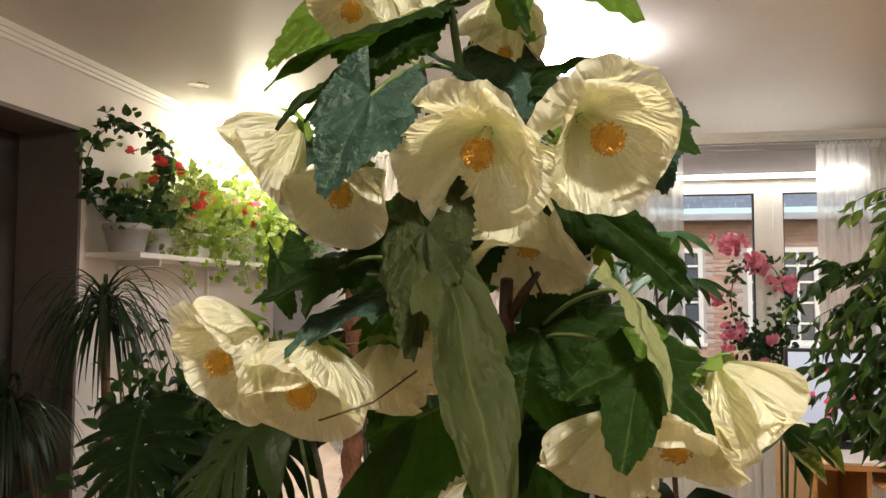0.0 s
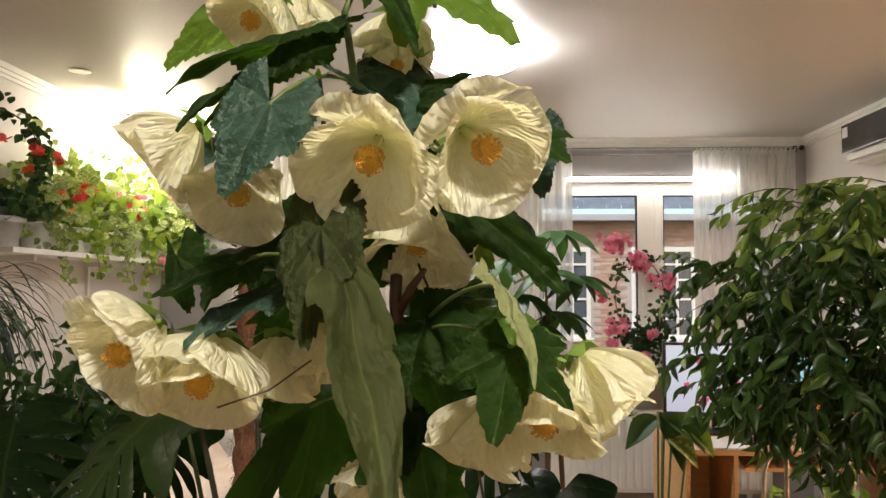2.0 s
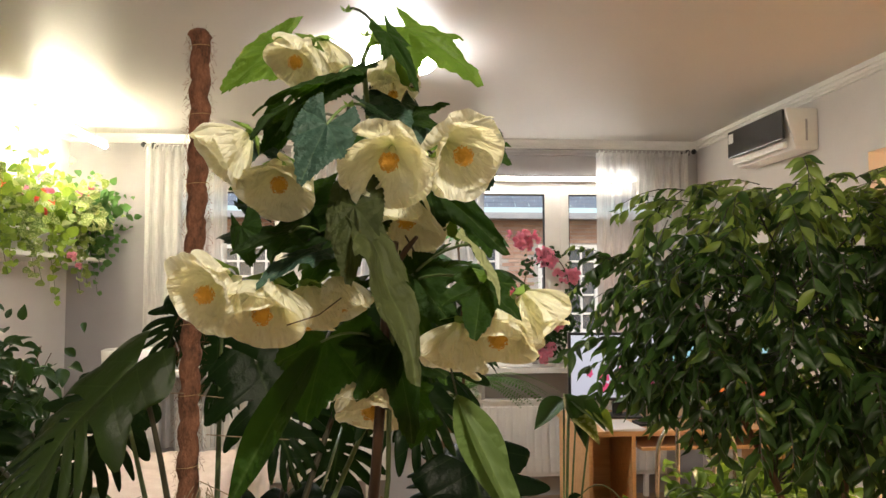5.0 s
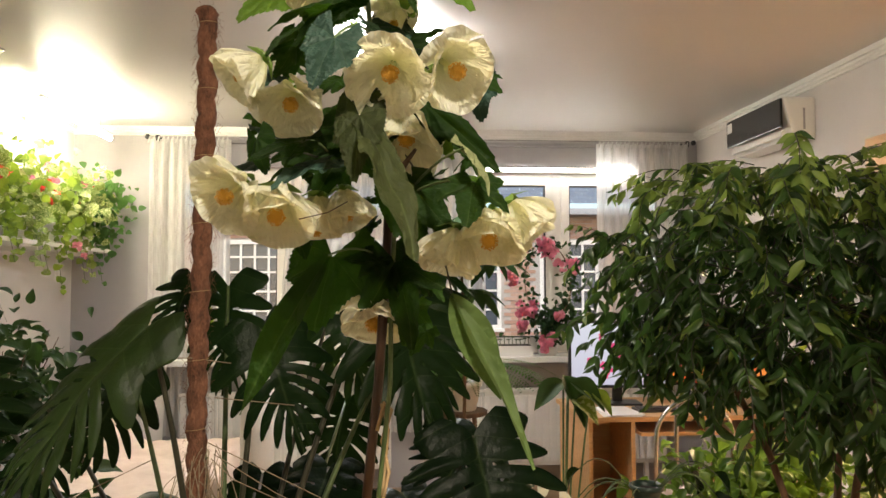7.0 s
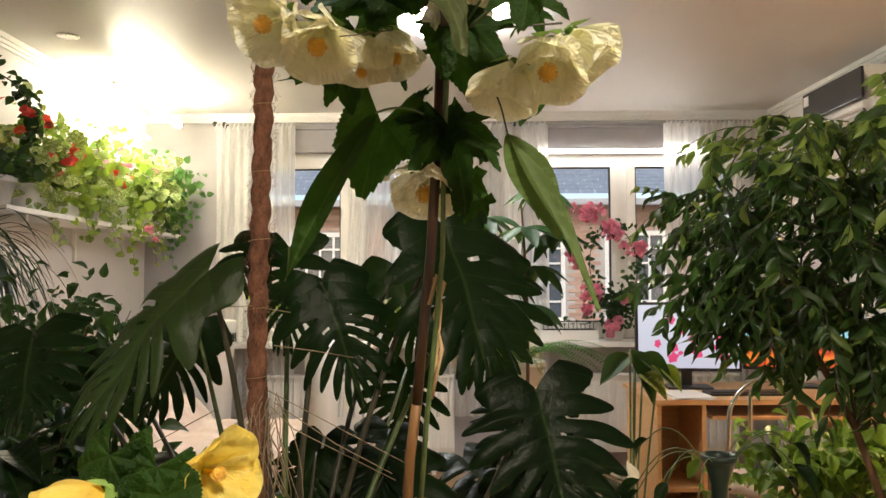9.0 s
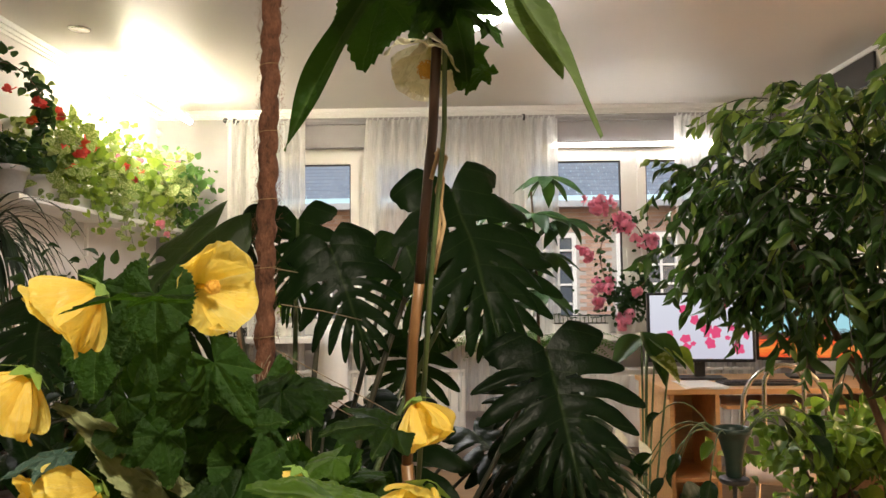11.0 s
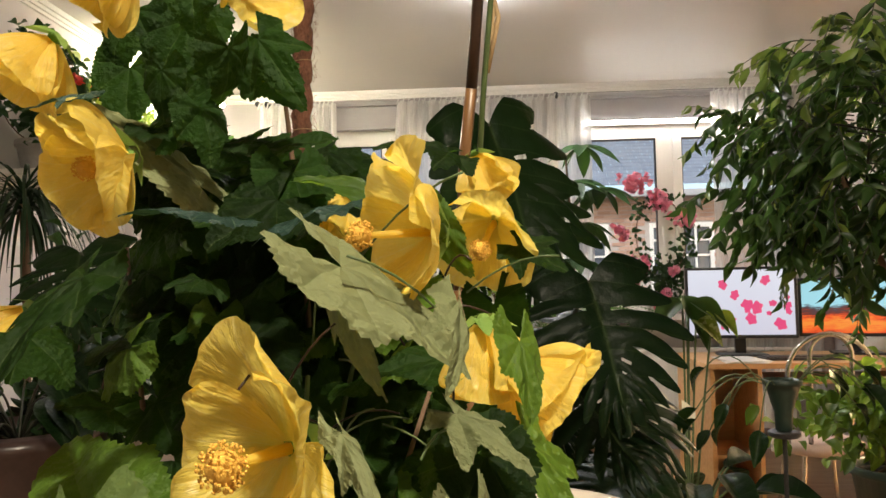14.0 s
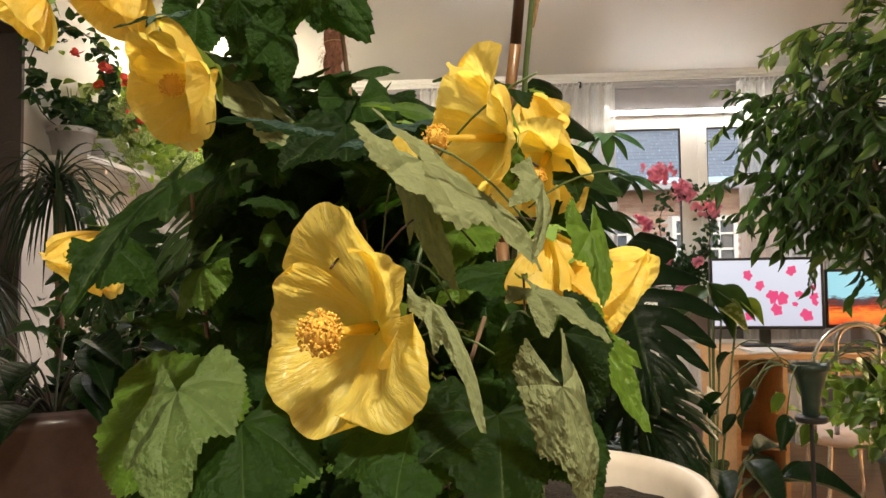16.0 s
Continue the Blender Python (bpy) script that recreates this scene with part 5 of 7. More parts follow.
put(part("twine", tube([(-0.0010, 0.2700, 1.2980), (0.0070, 0.2680, 1.3340), (0.0020, 0.2680, 1.3580), (0.0090, 0.2680, 1.3820), (0.0040, 0.2680, 1.3880), (-0.0020, 0.2680, 1.3660)], .0016, 8), TWINE, white, "loose end of tie twine", smooth=True), Matrix.Identity(4))
put(part("twine", tube([(-0.0040, 0.2750, 1.2930), (0.0030, 0.2680, 1.3260), (0.0070, 0.2680, 1.3660), (0.0010, 0.2720, 1.3860)], .001, 8), TWINE, white, "", smooth=True), Matrix.Identity(4))

# inner leaves, buds and shoots that fill the crown
rnd = random.Random(21)
for k in range(46):
    c = Vector((0.0, 0.235, 1.575)) + Vector((rnd.uniform(-0.10, 0.085), rnd.uniform(-0.015, 0.07), rnd.uniform(-0.055, 0.085)))
    d = Vector((rnd.uniform(-1, 1), rnd.uniform(-0.6, 0.5), rnd.uniform(-0.9, 0.1))).normalized()
    leaf(white, c, c + d * rnd.uniform(0.018, 0.034), (rnd.uniform(-0.4, 0.4), -0.4, 0.9), rnd.uniform(0.8, 1.2), rnd.choice((LEAF_GREEN, LEAF_GREEN, LEAF_GREEN, LEAF_BLUE)), rnd.choice(MALLOW + PLAIN_MALLOW))
for k in range(3):
    c = Vector((0.01, 0.25, 1.46)) + Vector((rnd.uniform(-0.03, 0.04), rnd.uniform(0, 0.04), rnd.uniform(-0.04, 0.03)))
    d = Vector((rnd.uniform(-1, 1), rnd.uniform(-0.4, 0.5), -0.6)).normalized()
    leaf(white, c, c + d * rnd.uniform(0.02, 0.035), (0, -0.5, 0.9), 1.0, LEAF_GREEN, rnd.choice(MALLOW))
for k in range(9):
    a = Vector((0.0, 0.19, 1.66)) + Vector((rnd.uniform(-0.02, 0.03), rnd.uniform(-0.02, 0.03), rnd.uniform(-0.05, 0.05)))
    b = a + Vector((rnd.uniform(-0.05, 0.05), rnd.uniform(-0.05, 0.02), rnd.uniform(-0.01, 0.03)))
    put(part("shoot", tube(bend(a, b, -0.006, 6), [0.0011, 0.001, 0.001, 0.0009, 0.0009, 0.0008, 0.0007], 6), DARK_STEM, white, smooth=True), Matrix.Identity(4))
    bud = part("bud", CALYX_MESH, None, white)
    put(bud, Matrix.Translation(b) @ Matrix.Diagonal((0.012, 0.012, 0.016, 1)))



# ---- the yellow flowering mallow in front of it ----
yellow = thing("yellow_mallow_plant", "bushy potted mallow with yellow flowers and drying lower leaves", "potted plant", (-0.10, 0.08, 0.60))
pot(yellow, 0.125, 0.25, CREAM_POT, 0.010)
flower(yellow, (-0.0688, -0.0300, 1.1121), (-0.47, -0.88, -0.02), 0.0372, 68, YELLOW_PETAL, stamen=0.62, ball=0.165, seed=1, first=(-1, 0, 0.12), broad=0.76)
flower(yellow, (-0.1414, 0.0350, 1.1995), (-0.50, -0.72, -0.35), 0.031, 48, YELLOW_PETAL, turn=10, stamen=0.5, ball=0.14, seed=2)
flower(yellow, (-0.1550, 0.0650, 1.2780), (-0.65, -0.30, -0.60), 0.0292, 40, YELLOW_PETAL, turn=35, stamen=0.5, ball=0.13, seed=3)
flower(yellow, (-0.1010, 0.0950, 1.2890), (0.85, -0.50, -0.05), 0.0300, 58, YELLOW_PETAL, stamen=0.35, ball=0.12, seed=4, first=(-0.05, 0, 1))
flower(yellow, (-0.0410, 0.0100, 1.1720), (-0.84, -0.42, -0.06), 0.032, 66, YELLOW_PETAL, turn=20, broad=0.85, stamen=0.75, ball=0.14, seed=5)
flower(yellow, (-0.0060, 0.1040, 1.1720), (-0.30, -0.72, -0.62), 0.0335, 60, YELLOW_PETAL, stamen=0.62, ball=0.14, seed=6, first=(0.35, 0, 1), broad=0.85)
flower(yellow, (0.0140, 0.0450, 1.1200), (0.72, -0.10, -0.45), 0.033, 44, YELLOW_PETAL, turn=5, stamen=0.4, ball=0, seed=7)
flower(yellow, (-0.0030, 0.0500, 1.1290), (0.10, 0.20, -0.95), 0.0281, 40, YELLOW_PETAL, turn=20, stamen=0.5, ball=0, seed=8)
flower(yellow, (-0.2150, 0.1000, 1.1320), (-0.45, -0.30, -0.80), 0.0292, 36, YELLOW_PETAL, turn=15, stamen=0.7, ball=0.12, seed=9)
flower(yellow, (-0.0030, 0.1600, 1.2110), (0.35, -0.2, -0.80), 0.0259, 34, YELLOW_PETAL, turn=0, stamen=0.5, ball=0, seed=10)
flower(yellow, (-0.1730, 0.0500, 1.2400), (-0.5, -0.2, -0.80), 0.0281, 40, YELLOW_PETAL, turn=30, stamen=0.5, ball=0.12, seed=11)
flower(yellow, (-0.0700, 0.1100, 1.1840), (-0.4, -0.1, -0.85), 0.0238, 34, YELLOW_PETAL, turn=30, stamen=0.6, ball=0, seed=12)
flower(yellow, (-0.2460, 0.1000, 1.2540), (-0.5, -0.2, -0.6), 0.0259, 40, YELLOW_PETAL, turn=30, stamen=0.5, ball=0.12, seed=13)
leaf(yellow, (-0.0370, 0.0800, 1.1900), (-0.0758, 0.0700, 1.2062), (0.2, -0.45, 0.85), 0.62, LEAF_LIME, PLAIN_MALLOW[0])
leaf(yellow, (-0.0540, 0.0600, 1.1880), (-0.0870, 0.0400, 1.1820), (0.1, 0.05, 1), 0.75, LEAF_BLUE, MALLOW[1])
leaf(yellow, (-0.0431, -0.0059, 1.1616), (-0.0028, 0.0024, 1.1354), (0.1, -0.45, 0.9), 0.62, LEAF_PALE, PLAIN_MALLOW[0])
leaf(yellow, (-0.0100, -0.0300, 1.1520), (-0.0040, -0.0450, 1.1360), (0.7, -0.4, 0.3), 0.55, LEAF_PALE, MALLOW[2])
leaf(yellow, (-0.0480, 0.0100, 1.1560), (-0.0400, 0.0000, 1.1260), (-0.3, -0.85, 0.3), 0.55, LEAF_PALE, MALLOW[2])
leaf(yellow, (-0.0239, 0.0717, 1.1821), (-0.0080, 0.0880, 1.1568), (-0.4, -0.7, 0.55), 0.42, LEAF_LIME, PLAIN_MALLOW[0])
leaf(yellow, (0.0060, 0.0000, 1.1400), (0.0110, -0.0100, 1.1200), (0.6, -0.7, 0.3), 0.6, LEAF_LIME, PLAIN_MALLOW[0])
leaf(yellow, (0.0065, 0.0120, 1.1104), (0.0243, 0.0000, 1.0821), (0.35, -0.70, 0.55), 0.62, LEAF_LIME, MALLOW[0])
leaf(yellow, (-0.0070, -0.0100, 1.1080), (0.0000, -0.0300, 1.0900), (0.0, -0.55, 0.85), 0.95, LEAF_GREEN, PLAIN_MALLOW[1])
leaf(yellow, (-0.0110, -0.0200, 1.1230), (0.0090, -0.0300, 1.1150), (0.1, -0.45, 0.9), 0.6, LEAF_PALE, MALLOW[1])
leaf(yellow, (-0.0058, -0.0430, 1.0995), (0.0043, -0.0500, 1.0723), (0.3, -0.80, 0.4), 0.5, LEAF_PALE, PLAIN_MALLOW[1])
leaf(yellow, (-0.0042, -0.0140, 1.1109), (0.0066, -0.0220, 1.0925), (0.0, -0.85, 0.45), 1.0, LEAF_GREEN, PLAIN_MALLOW[0])
leaf(yellow, (-0.0026, -0.0300, 1.0854), (0.0029, -0.0400, 1.0725), (0.1, -0.85, 0.45), 0.9, LEAF_GREEN, PLAIN_MALLOW[1])
leaf(yellow, (-0.1130, -0.0200, 1.0950), (-0.1090, -0.0500, 1.0770), (-0.2, -0.75, 0.6), 0.85, LEAF_SOFT, PLAIN_MALLOW[1])
leaf(yellow, (-0.0940, -0.0200, 1.0860), (-0.0830, -0.0500, 1.0670), (0.0, -0.35, 0.95), 1.0, LEAF_GREEN, PLAIN_MALLOW[1])
leaf(yellow, (-0.0220, -0.0200, 1.0890), (-0.0200, -0.0500, 1.0720), (0.0, -0.6, 0.8), 1.1, LEAF_GREEN, PLAIN_MALLOW[0])
leaf(yellow, (-0.0460, -0.0200, 1.0860), (-0.0470, -0.0500, 1.0740), (0.1, -0.4, 0.9), 1.0, LEAF_GREEN, PLAIN_MALLOW[1])
leaf(yellow, (-0.1340, 0.0200, 1.1610), (-0.1560, -0.0200, 1.1260), (0.15, 0.1, 1), 0.55, LEAF_GREEN, LONG_MALLOW[0])
leaf(yellow, (-0.1720, 0.0500, 1.1410), (-0.1520, 0.0500, 1.1280), (0.1, -0.4, 0.9), 1.2, LEAF_GREEN, PLAIN_MALLOW[1])
leaf(yellow, (-0.0390, -0.0300, 1.1200), (-0.0200, -0.0500, 1.1040), (0.3, -0.5, 0.8), 0.36, LEAF_PALE, LONG_MALLOW[2])
leaf(yellow, (-0.0915, 0.0700, 1.2552), (-0.0731, 0.0600, 1.2295), (-0.2, -0.85, 0.45), 0.8, LEAF_GREEN, MALLOW[1])
leaf(yellow, (-0.0960, 0.0500, 1.2450), (-0.0980, 0.0580, 1.2250), (0.3, -0.5, 0.8), 0.95, LEAF_GREEN, PLAIN_MALLOW[1])
leaf(yellow, (-0.1100, 0.0600, 1.2250), (-0.1020, 0.0550, 1.2060), (0.5, -0.6, 0.6), 0.9, LEAF_GREEN, PLAIN_MALLOW[1])
leaf(yellow, (-0.1190, 0.0800, 1.1990), (-0.1640, 0.0750, 1.2430), (0.6, -0.55, 0.55), 0.34, LEAF_PALE, PLAIN_MALLOW[0])
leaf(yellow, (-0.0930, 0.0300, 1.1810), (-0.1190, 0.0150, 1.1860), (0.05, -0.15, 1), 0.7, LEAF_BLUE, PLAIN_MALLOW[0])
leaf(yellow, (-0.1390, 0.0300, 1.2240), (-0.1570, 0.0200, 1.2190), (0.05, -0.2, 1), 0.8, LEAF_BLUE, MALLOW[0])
leaf(yellow, (-0.1020, 0.0450, 1.2850), (-0.1400, 0.0300, 1.2880), (0.05, 0.15, 1), 0.75, LEAF_GREEN, LONG_MALLOW[0])
leaf(yellow, (-0.1180, 0.0700, 1.2850), (-0.1150, 0.0600, 1.2570), (0.0, -0.9, 0.4), 0.95, LEAF_GREEN, PLAIN_MALLOW[0])
leaf(yellow, (-0.0980, 0.0900, 1.2520), (-0.0770, 0.0850, 1.2330), (0.0, -0.85, 0.5), 0.85, LEAF_GREEN, PLAIN_MALLOW[0])
leaf(yellow, (-0.0190, 0.1200, 1.2180), (-0.0480, 0.1000, 1.2250), (0.1, -0.5, 0.85), 1.0, LEAF_GREEN, MALLOW[1])
leaf(yellow, (0.0101, 0.1000, 1.1735), (0.0297, 0.0900, 1.1636), (0.1, -0.75, 0.6), 0.95, LEAF_GREEN, MALLOW[0])
leaf(yellow, (-0.1260, 0.0600, 1.2410), (-0.1280, 0.0600, 1.2230), (0.1, -0.5, 0.8), 0.8, LEAF_GREEN, PLAIN_MALLOW[1])
leaf(yellow, (-0.1260, 0.0700, 1.2240), (-0.1060, 0.0600, 1.2400), (0.1, -0.8, 0.5), 0.8, LEAF_GREEN, PLAIN_MALLOW[0])
leaf(yellow, (-0.1687, 0.1250, 1.2910), (-0.1825, 0.1150, 1.2637), (0, -0.8, 0.5), 1.0, LEAF_GREEN, PLAIN_MALLOW[1])
leaf(yellow, (-0.1437, 0.1250, 1.2845), (-0.1581, 0.1150, 1.2521), (0.2, -0.8, 0.5), 1.0, LEAF_GREEN, PLAIN_MALLOW[0])
leaf(yellow, (-0.1437, 0.1250, 1.2599), (-0.1341, 0.1150, 1.2277), (-0.2, -0.8, 0.5), 0.9, LEAF_GREEN, PLAIN_MALLOW[1])
leaf(yellow, (-0.1713, 0.1250, 1.2636), (-0.1701, 0.1150, 1.2314), (0.1, -0.8, 0.5), 0.95, LEAF_GREEN, PLAIN_MALLOW[0])

rnd = random.Random(5)
for k in range(150):
    c = Vector((-0.095, 0.125, 1.165)) + Vector((rnd.gauss(0, 0.055), rnd.uniform(-0.055, 0.06), rnd.uniform(-0.12, 0.085)))
    if c.x > 0.01 or c.x > -0.035 and c.z > 1.15 or c.x > -0.08 and c.z > 1.19 or c.x < (-0.17 if c.z > 1.1 else -0.13):
        continue
    if c.y < 0.06 and c.z > 1.20:
        c.y += 0.06
    d = Vector((rnd.uniform(-1, 1), rnd.uniform(-0.9, 0.2), rnd.uniform(-0.9, 0.25))).normalized()
    s = rnd.uniform(0.020, 0.036)
    leaf(yellow, c, c + d * s, (rnd.uniform(-0.4, 0.4), -0.5, 0.85), rnd.uniform(0.8, 1.1), rnd.choice((LEAF_GREEN, LEAF_GREEN, LEAF_GREEN, LEAF_GREEN, LEAF_LIME, LEAF_GREEN)), rnd.choice(PLAIN_MALLOW))
for k in range(70):
    c = Vector((-0.055, 0.085, 1.00)) + Vector((rnd.uniform(-0.11, 0.085), rnd.uniform(-0.09, 0.07), rnd.uniform(-0.08, 0.075)))
    if c.x > -0.03:
        continue
    d = Vector((rnd.uniform(-1, 1), rnd.uniform(-0.9, 0.3), rnd.uniform(-0.8, 0.2))).normalized()
    leaf(yellow, c, c + d * rnd.uniform(0.028, 0.05), (rnd.uniform(-0.4, 0.4), -0.5, 0.85), rnd.uniform(0.85, 1.1), rnd.choice((LEAF_GREEN, LEAF_GREEN, LEAF_GREEN, LEAF_LIME)), rnd.choice(PLAIN_MALLOW))
for k in range(200):
    c = Vector((-0.10, 0.165, 1.10)) + Vector((rnd.gauss(0, 0.055), rnd.uniform(-0.02, 0.035), rnd.uniform(-0.16, 0.13)))
    if c.x > 0.0 or c.x > -0.04 and c.z > 1.13 or c.x > -0.085 and c.z > 1.18 or c.x < (-0.18 if c.z > 1.1 else -0.14):
        continue
    d = Vector((rnd.uniform(-1, 1), rnd.uniform(-0.6, 0.2), rnd.uniform(-0.9, 0.1))).normalized()
    leaf(yellow, c, c + d * rnd.uniform(0.028, 0.046), (rnd.uniform(-0.4, 0.4), -0.7, 0.7), rnd.uniform(0.9, 1.15), LEAF_GREEN, rnd.choice(PLAIN_MALLOW))
# woody stems and thin dry stalks
for k, (x, y, z) in enumerate(((-0.16, 0.16, 1.25), (-0.11, 0.15, 1.30), (-0.06, 0.14, 1.15), (-0.03, 0.12, 1.11), (-0.01, 0.11, 1.08), (-0.19, 0.16, 1.18), (-0.08, 0.10, 1.12))):
    a = Vector((-0.10 + 0.02 * math.cos(k), 0.115 + 0.02 * math.sin(k), 0.80))
    put(part("stem", tube(bend(a, (x, y, z), 0.0, 10, (0.015 * math.sin(k * 2), 0.01 * math.cos(k), 0)), [0.0026 - 0.00016 * q for q in range(11)], 7), BARK if k % 2 else STEM, yellow, "woody stem", smooth=True), Matrix.Identity(4))
for k in range(34):
    a = Vector((rnd.uniform(-0.07, -0.01), rnd.uniform(0.0, 0.07), rnd.uniform(1.02, 1.17)))
    b = a + Vector((rnd.uniform(-0.035, 0.035), rnd.uniform(-0.03, 0.02), rnd.uniform(-0.015, 0.03)))
    put(part("dry_stalk", tube(bend(a, b, -0.004, 5), 0.0004, 5), rnd.choice((STEM, BAMBOO, BAMBOO)), yellow, smooth=True), Matrix.Identity(4))
    if k % 4 == 0:
        put(part("bud", CALYX_MESH, None, yellow), Matrix.Translation(b) @ Matrix.Diagonal((0.009, 0.009, 0.012, 1)))



# ---- plant bench that carries the two mallows ----
bench = thing("plant_bench", "low wooden bench under the flowering pots", "bench", (-0.05, 0.2, 0))
part("top", boxes((-0.30, 0.30, -0.28, 0.02, 0.57, 0.60), bevel=0.004), BEECH, bench)
part("raised_top", boxes((-0.30, 0.30, 0.024, 0.34, 0.67, 0.70), bevel=0.004), BEECH, bench)
for x in (-0.27, 0.27):
    part("leg", boxes((x - 0.02, x + 0.02, -0.26, -0.22, 0, 0.57), bevel=0.003), BEECH, bench)
    part("leg", boxes((x - 0.02, x + 0.02, 0.28, 0.32, 0, 0.67), bevel=0.003), BEECH, bench)
    part("leg", boxes((x - 0.02, x + 0.02, 0.024, 0.06, 0, 0.67), bevel=0.003), BEECH, bench)
part("rail", boxes((-0.25, 0.25, -0.24, -0.22, 0.50, 0.569), bevel=0.003), BEECH, bench)

# ---- the climbing monstera with its fibre pole ----
monstera = thing("monstera_plant", "large dark split-leaf monstera tied to a brown fibre pole", "potted plant", (-0.36, 1.22, 0))
pot(monstera, 0.19, 0.34, TERRACOTTA, 0.012)
bm = bmesh.new()
rows = []
for j in range(290):
    z = 0.30 + 1.745 * j / 289
    row = []
    for i in range(26):
        a = 6.2832 * i / 26
        wrap = abs(math.sin((z * 105 - a + 1.2 * noise.noise((0, 3, z * 9))) / 2)) ** 0.7
        r = 0.0138 + 0.0062 * wrap + 0.0028 * noise.noise((math.cos(a) * 2, math.sin(a) * 2, z * 30)) + 0.0025 * noise.noise((math.cos(a) * 7, math.sin(a) * 7, z * 90))
        if j > 286:
            r *= (1.2, 1.05, 0.6)[j - 287]
        row.append(bm.verts.new((r * math.cos(a) + 0.006 * math.sin(z * 4), r * math.sin(a) - 0.03, z)))
    rows.append(row)
for a, b in zip(rows, rows[1:]):
    for i in range(26):
        bm.faces.new((a[i], a[(i + 1) % 26], b[(i + 1) % 26], b[i]))
bm.faces.new(rows[-1])
pole = part("fibre_pole", bm, COIR, monstera, "brown coconut fibre pole", smooth=True)
bm = bmesh.new()
rnd = random.Random(8)
for k in range(900):
    z, a = rnd.uniform(0.85, 2.04), rnd.uniform(0, 6.283)
    p = Vector((0.021 * math.cos(a) + 0.006 * math.sin(z * 4), 0.021 * math.sin(a) - 0.03, z))
    q = p + Vector((math.cos(a) * rnd.uniform(0.002, 0.014), math.sin(a) * 0.012, rnd.uniform(-0.02, 0.02)))
    tube([p, (p + q) / 2 + Vector((0, 0, 0.003)), q], 0.0003, 3, False, bm)
tagged(part("loose_fibre", bm, COIR, pole), "", "", "", "stuff")
for k in range(9):
    rings = bmesh.new()
    z = 0.92 + k * 0.135
    tube([(0.0212 * math.cos(a) + 0.006 * math.sin(z * 4), 0.0212 * math.sin(a) - 0.03, z + 0.012 * a / 6.283) for a in (6.2832 * i / 20 for i in range(21))], 0.0007, 4, False, rings)
    part("binding_string", rings, TWINE, pole)
for k in range(44):
    a = Vector((rnd.uniform(-0.03, 0.04), -0.05 + rnd.uniform(-0.02, 0.02), rnd.uniform(1.08, 1.17)))
    b = a + Vector((rnd.uniform(-0.05, 0.06), rnd.uniform(-0.03, 0.03), -rnd.uniform(0.08, 0.30)))
    part("aerial_root", tube(bend(a, b, -0.01, 6, (rnd.uniform(-0.03, 0.03), rnd.uniform(-0.01, 0.01), 0)), 0.0009, 5), ROOT, monstera, "dry aerial root", smooth=True)

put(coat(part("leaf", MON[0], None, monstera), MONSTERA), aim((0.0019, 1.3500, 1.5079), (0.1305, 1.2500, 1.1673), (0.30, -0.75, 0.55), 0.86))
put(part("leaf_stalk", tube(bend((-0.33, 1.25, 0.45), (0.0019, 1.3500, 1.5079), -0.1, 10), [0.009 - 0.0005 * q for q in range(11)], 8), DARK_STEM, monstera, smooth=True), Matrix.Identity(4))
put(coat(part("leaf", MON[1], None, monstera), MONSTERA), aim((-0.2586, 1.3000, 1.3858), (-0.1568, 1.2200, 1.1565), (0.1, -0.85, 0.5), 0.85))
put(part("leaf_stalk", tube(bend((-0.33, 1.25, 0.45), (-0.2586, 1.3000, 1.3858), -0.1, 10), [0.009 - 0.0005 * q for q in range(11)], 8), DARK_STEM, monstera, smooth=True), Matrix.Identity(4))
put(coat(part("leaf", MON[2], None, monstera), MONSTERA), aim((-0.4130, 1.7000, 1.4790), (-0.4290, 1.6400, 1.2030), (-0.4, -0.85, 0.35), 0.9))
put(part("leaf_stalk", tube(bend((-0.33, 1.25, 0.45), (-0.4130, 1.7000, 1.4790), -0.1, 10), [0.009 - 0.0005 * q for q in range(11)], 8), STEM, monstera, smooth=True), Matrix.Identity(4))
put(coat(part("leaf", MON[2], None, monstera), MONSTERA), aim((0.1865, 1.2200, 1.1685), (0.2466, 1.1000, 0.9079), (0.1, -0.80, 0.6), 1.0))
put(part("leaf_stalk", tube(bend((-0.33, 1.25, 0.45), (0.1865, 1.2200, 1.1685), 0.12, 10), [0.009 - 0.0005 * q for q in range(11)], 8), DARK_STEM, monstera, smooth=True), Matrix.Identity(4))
# left leaf, given the colour painted as lit
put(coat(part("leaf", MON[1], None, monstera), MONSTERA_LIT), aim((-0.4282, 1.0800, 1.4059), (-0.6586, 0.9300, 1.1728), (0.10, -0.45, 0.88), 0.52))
put(part("leaf_stalk", tube(bend((-0.33, 1.25, 0.45), (-0.4282, 1.0800, 1.4059), -0.12, 10), [0.009 - 0.0005 * q for q in range(11)], 8), DARK_STEM, monstera, smooth=True), Matrix.Identity(4))
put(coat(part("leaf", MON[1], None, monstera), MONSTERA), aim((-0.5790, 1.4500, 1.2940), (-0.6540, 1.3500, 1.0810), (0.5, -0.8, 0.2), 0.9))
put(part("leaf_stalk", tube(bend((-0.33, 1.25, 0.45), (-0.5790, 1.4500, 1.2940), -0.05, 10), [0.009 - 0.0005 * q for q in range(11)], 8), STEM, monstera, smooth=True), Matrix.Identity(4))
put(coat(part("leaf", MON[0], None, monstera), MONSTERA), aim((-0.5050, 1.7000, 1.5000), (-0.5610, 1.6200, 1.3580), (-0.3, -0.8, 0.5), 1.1))
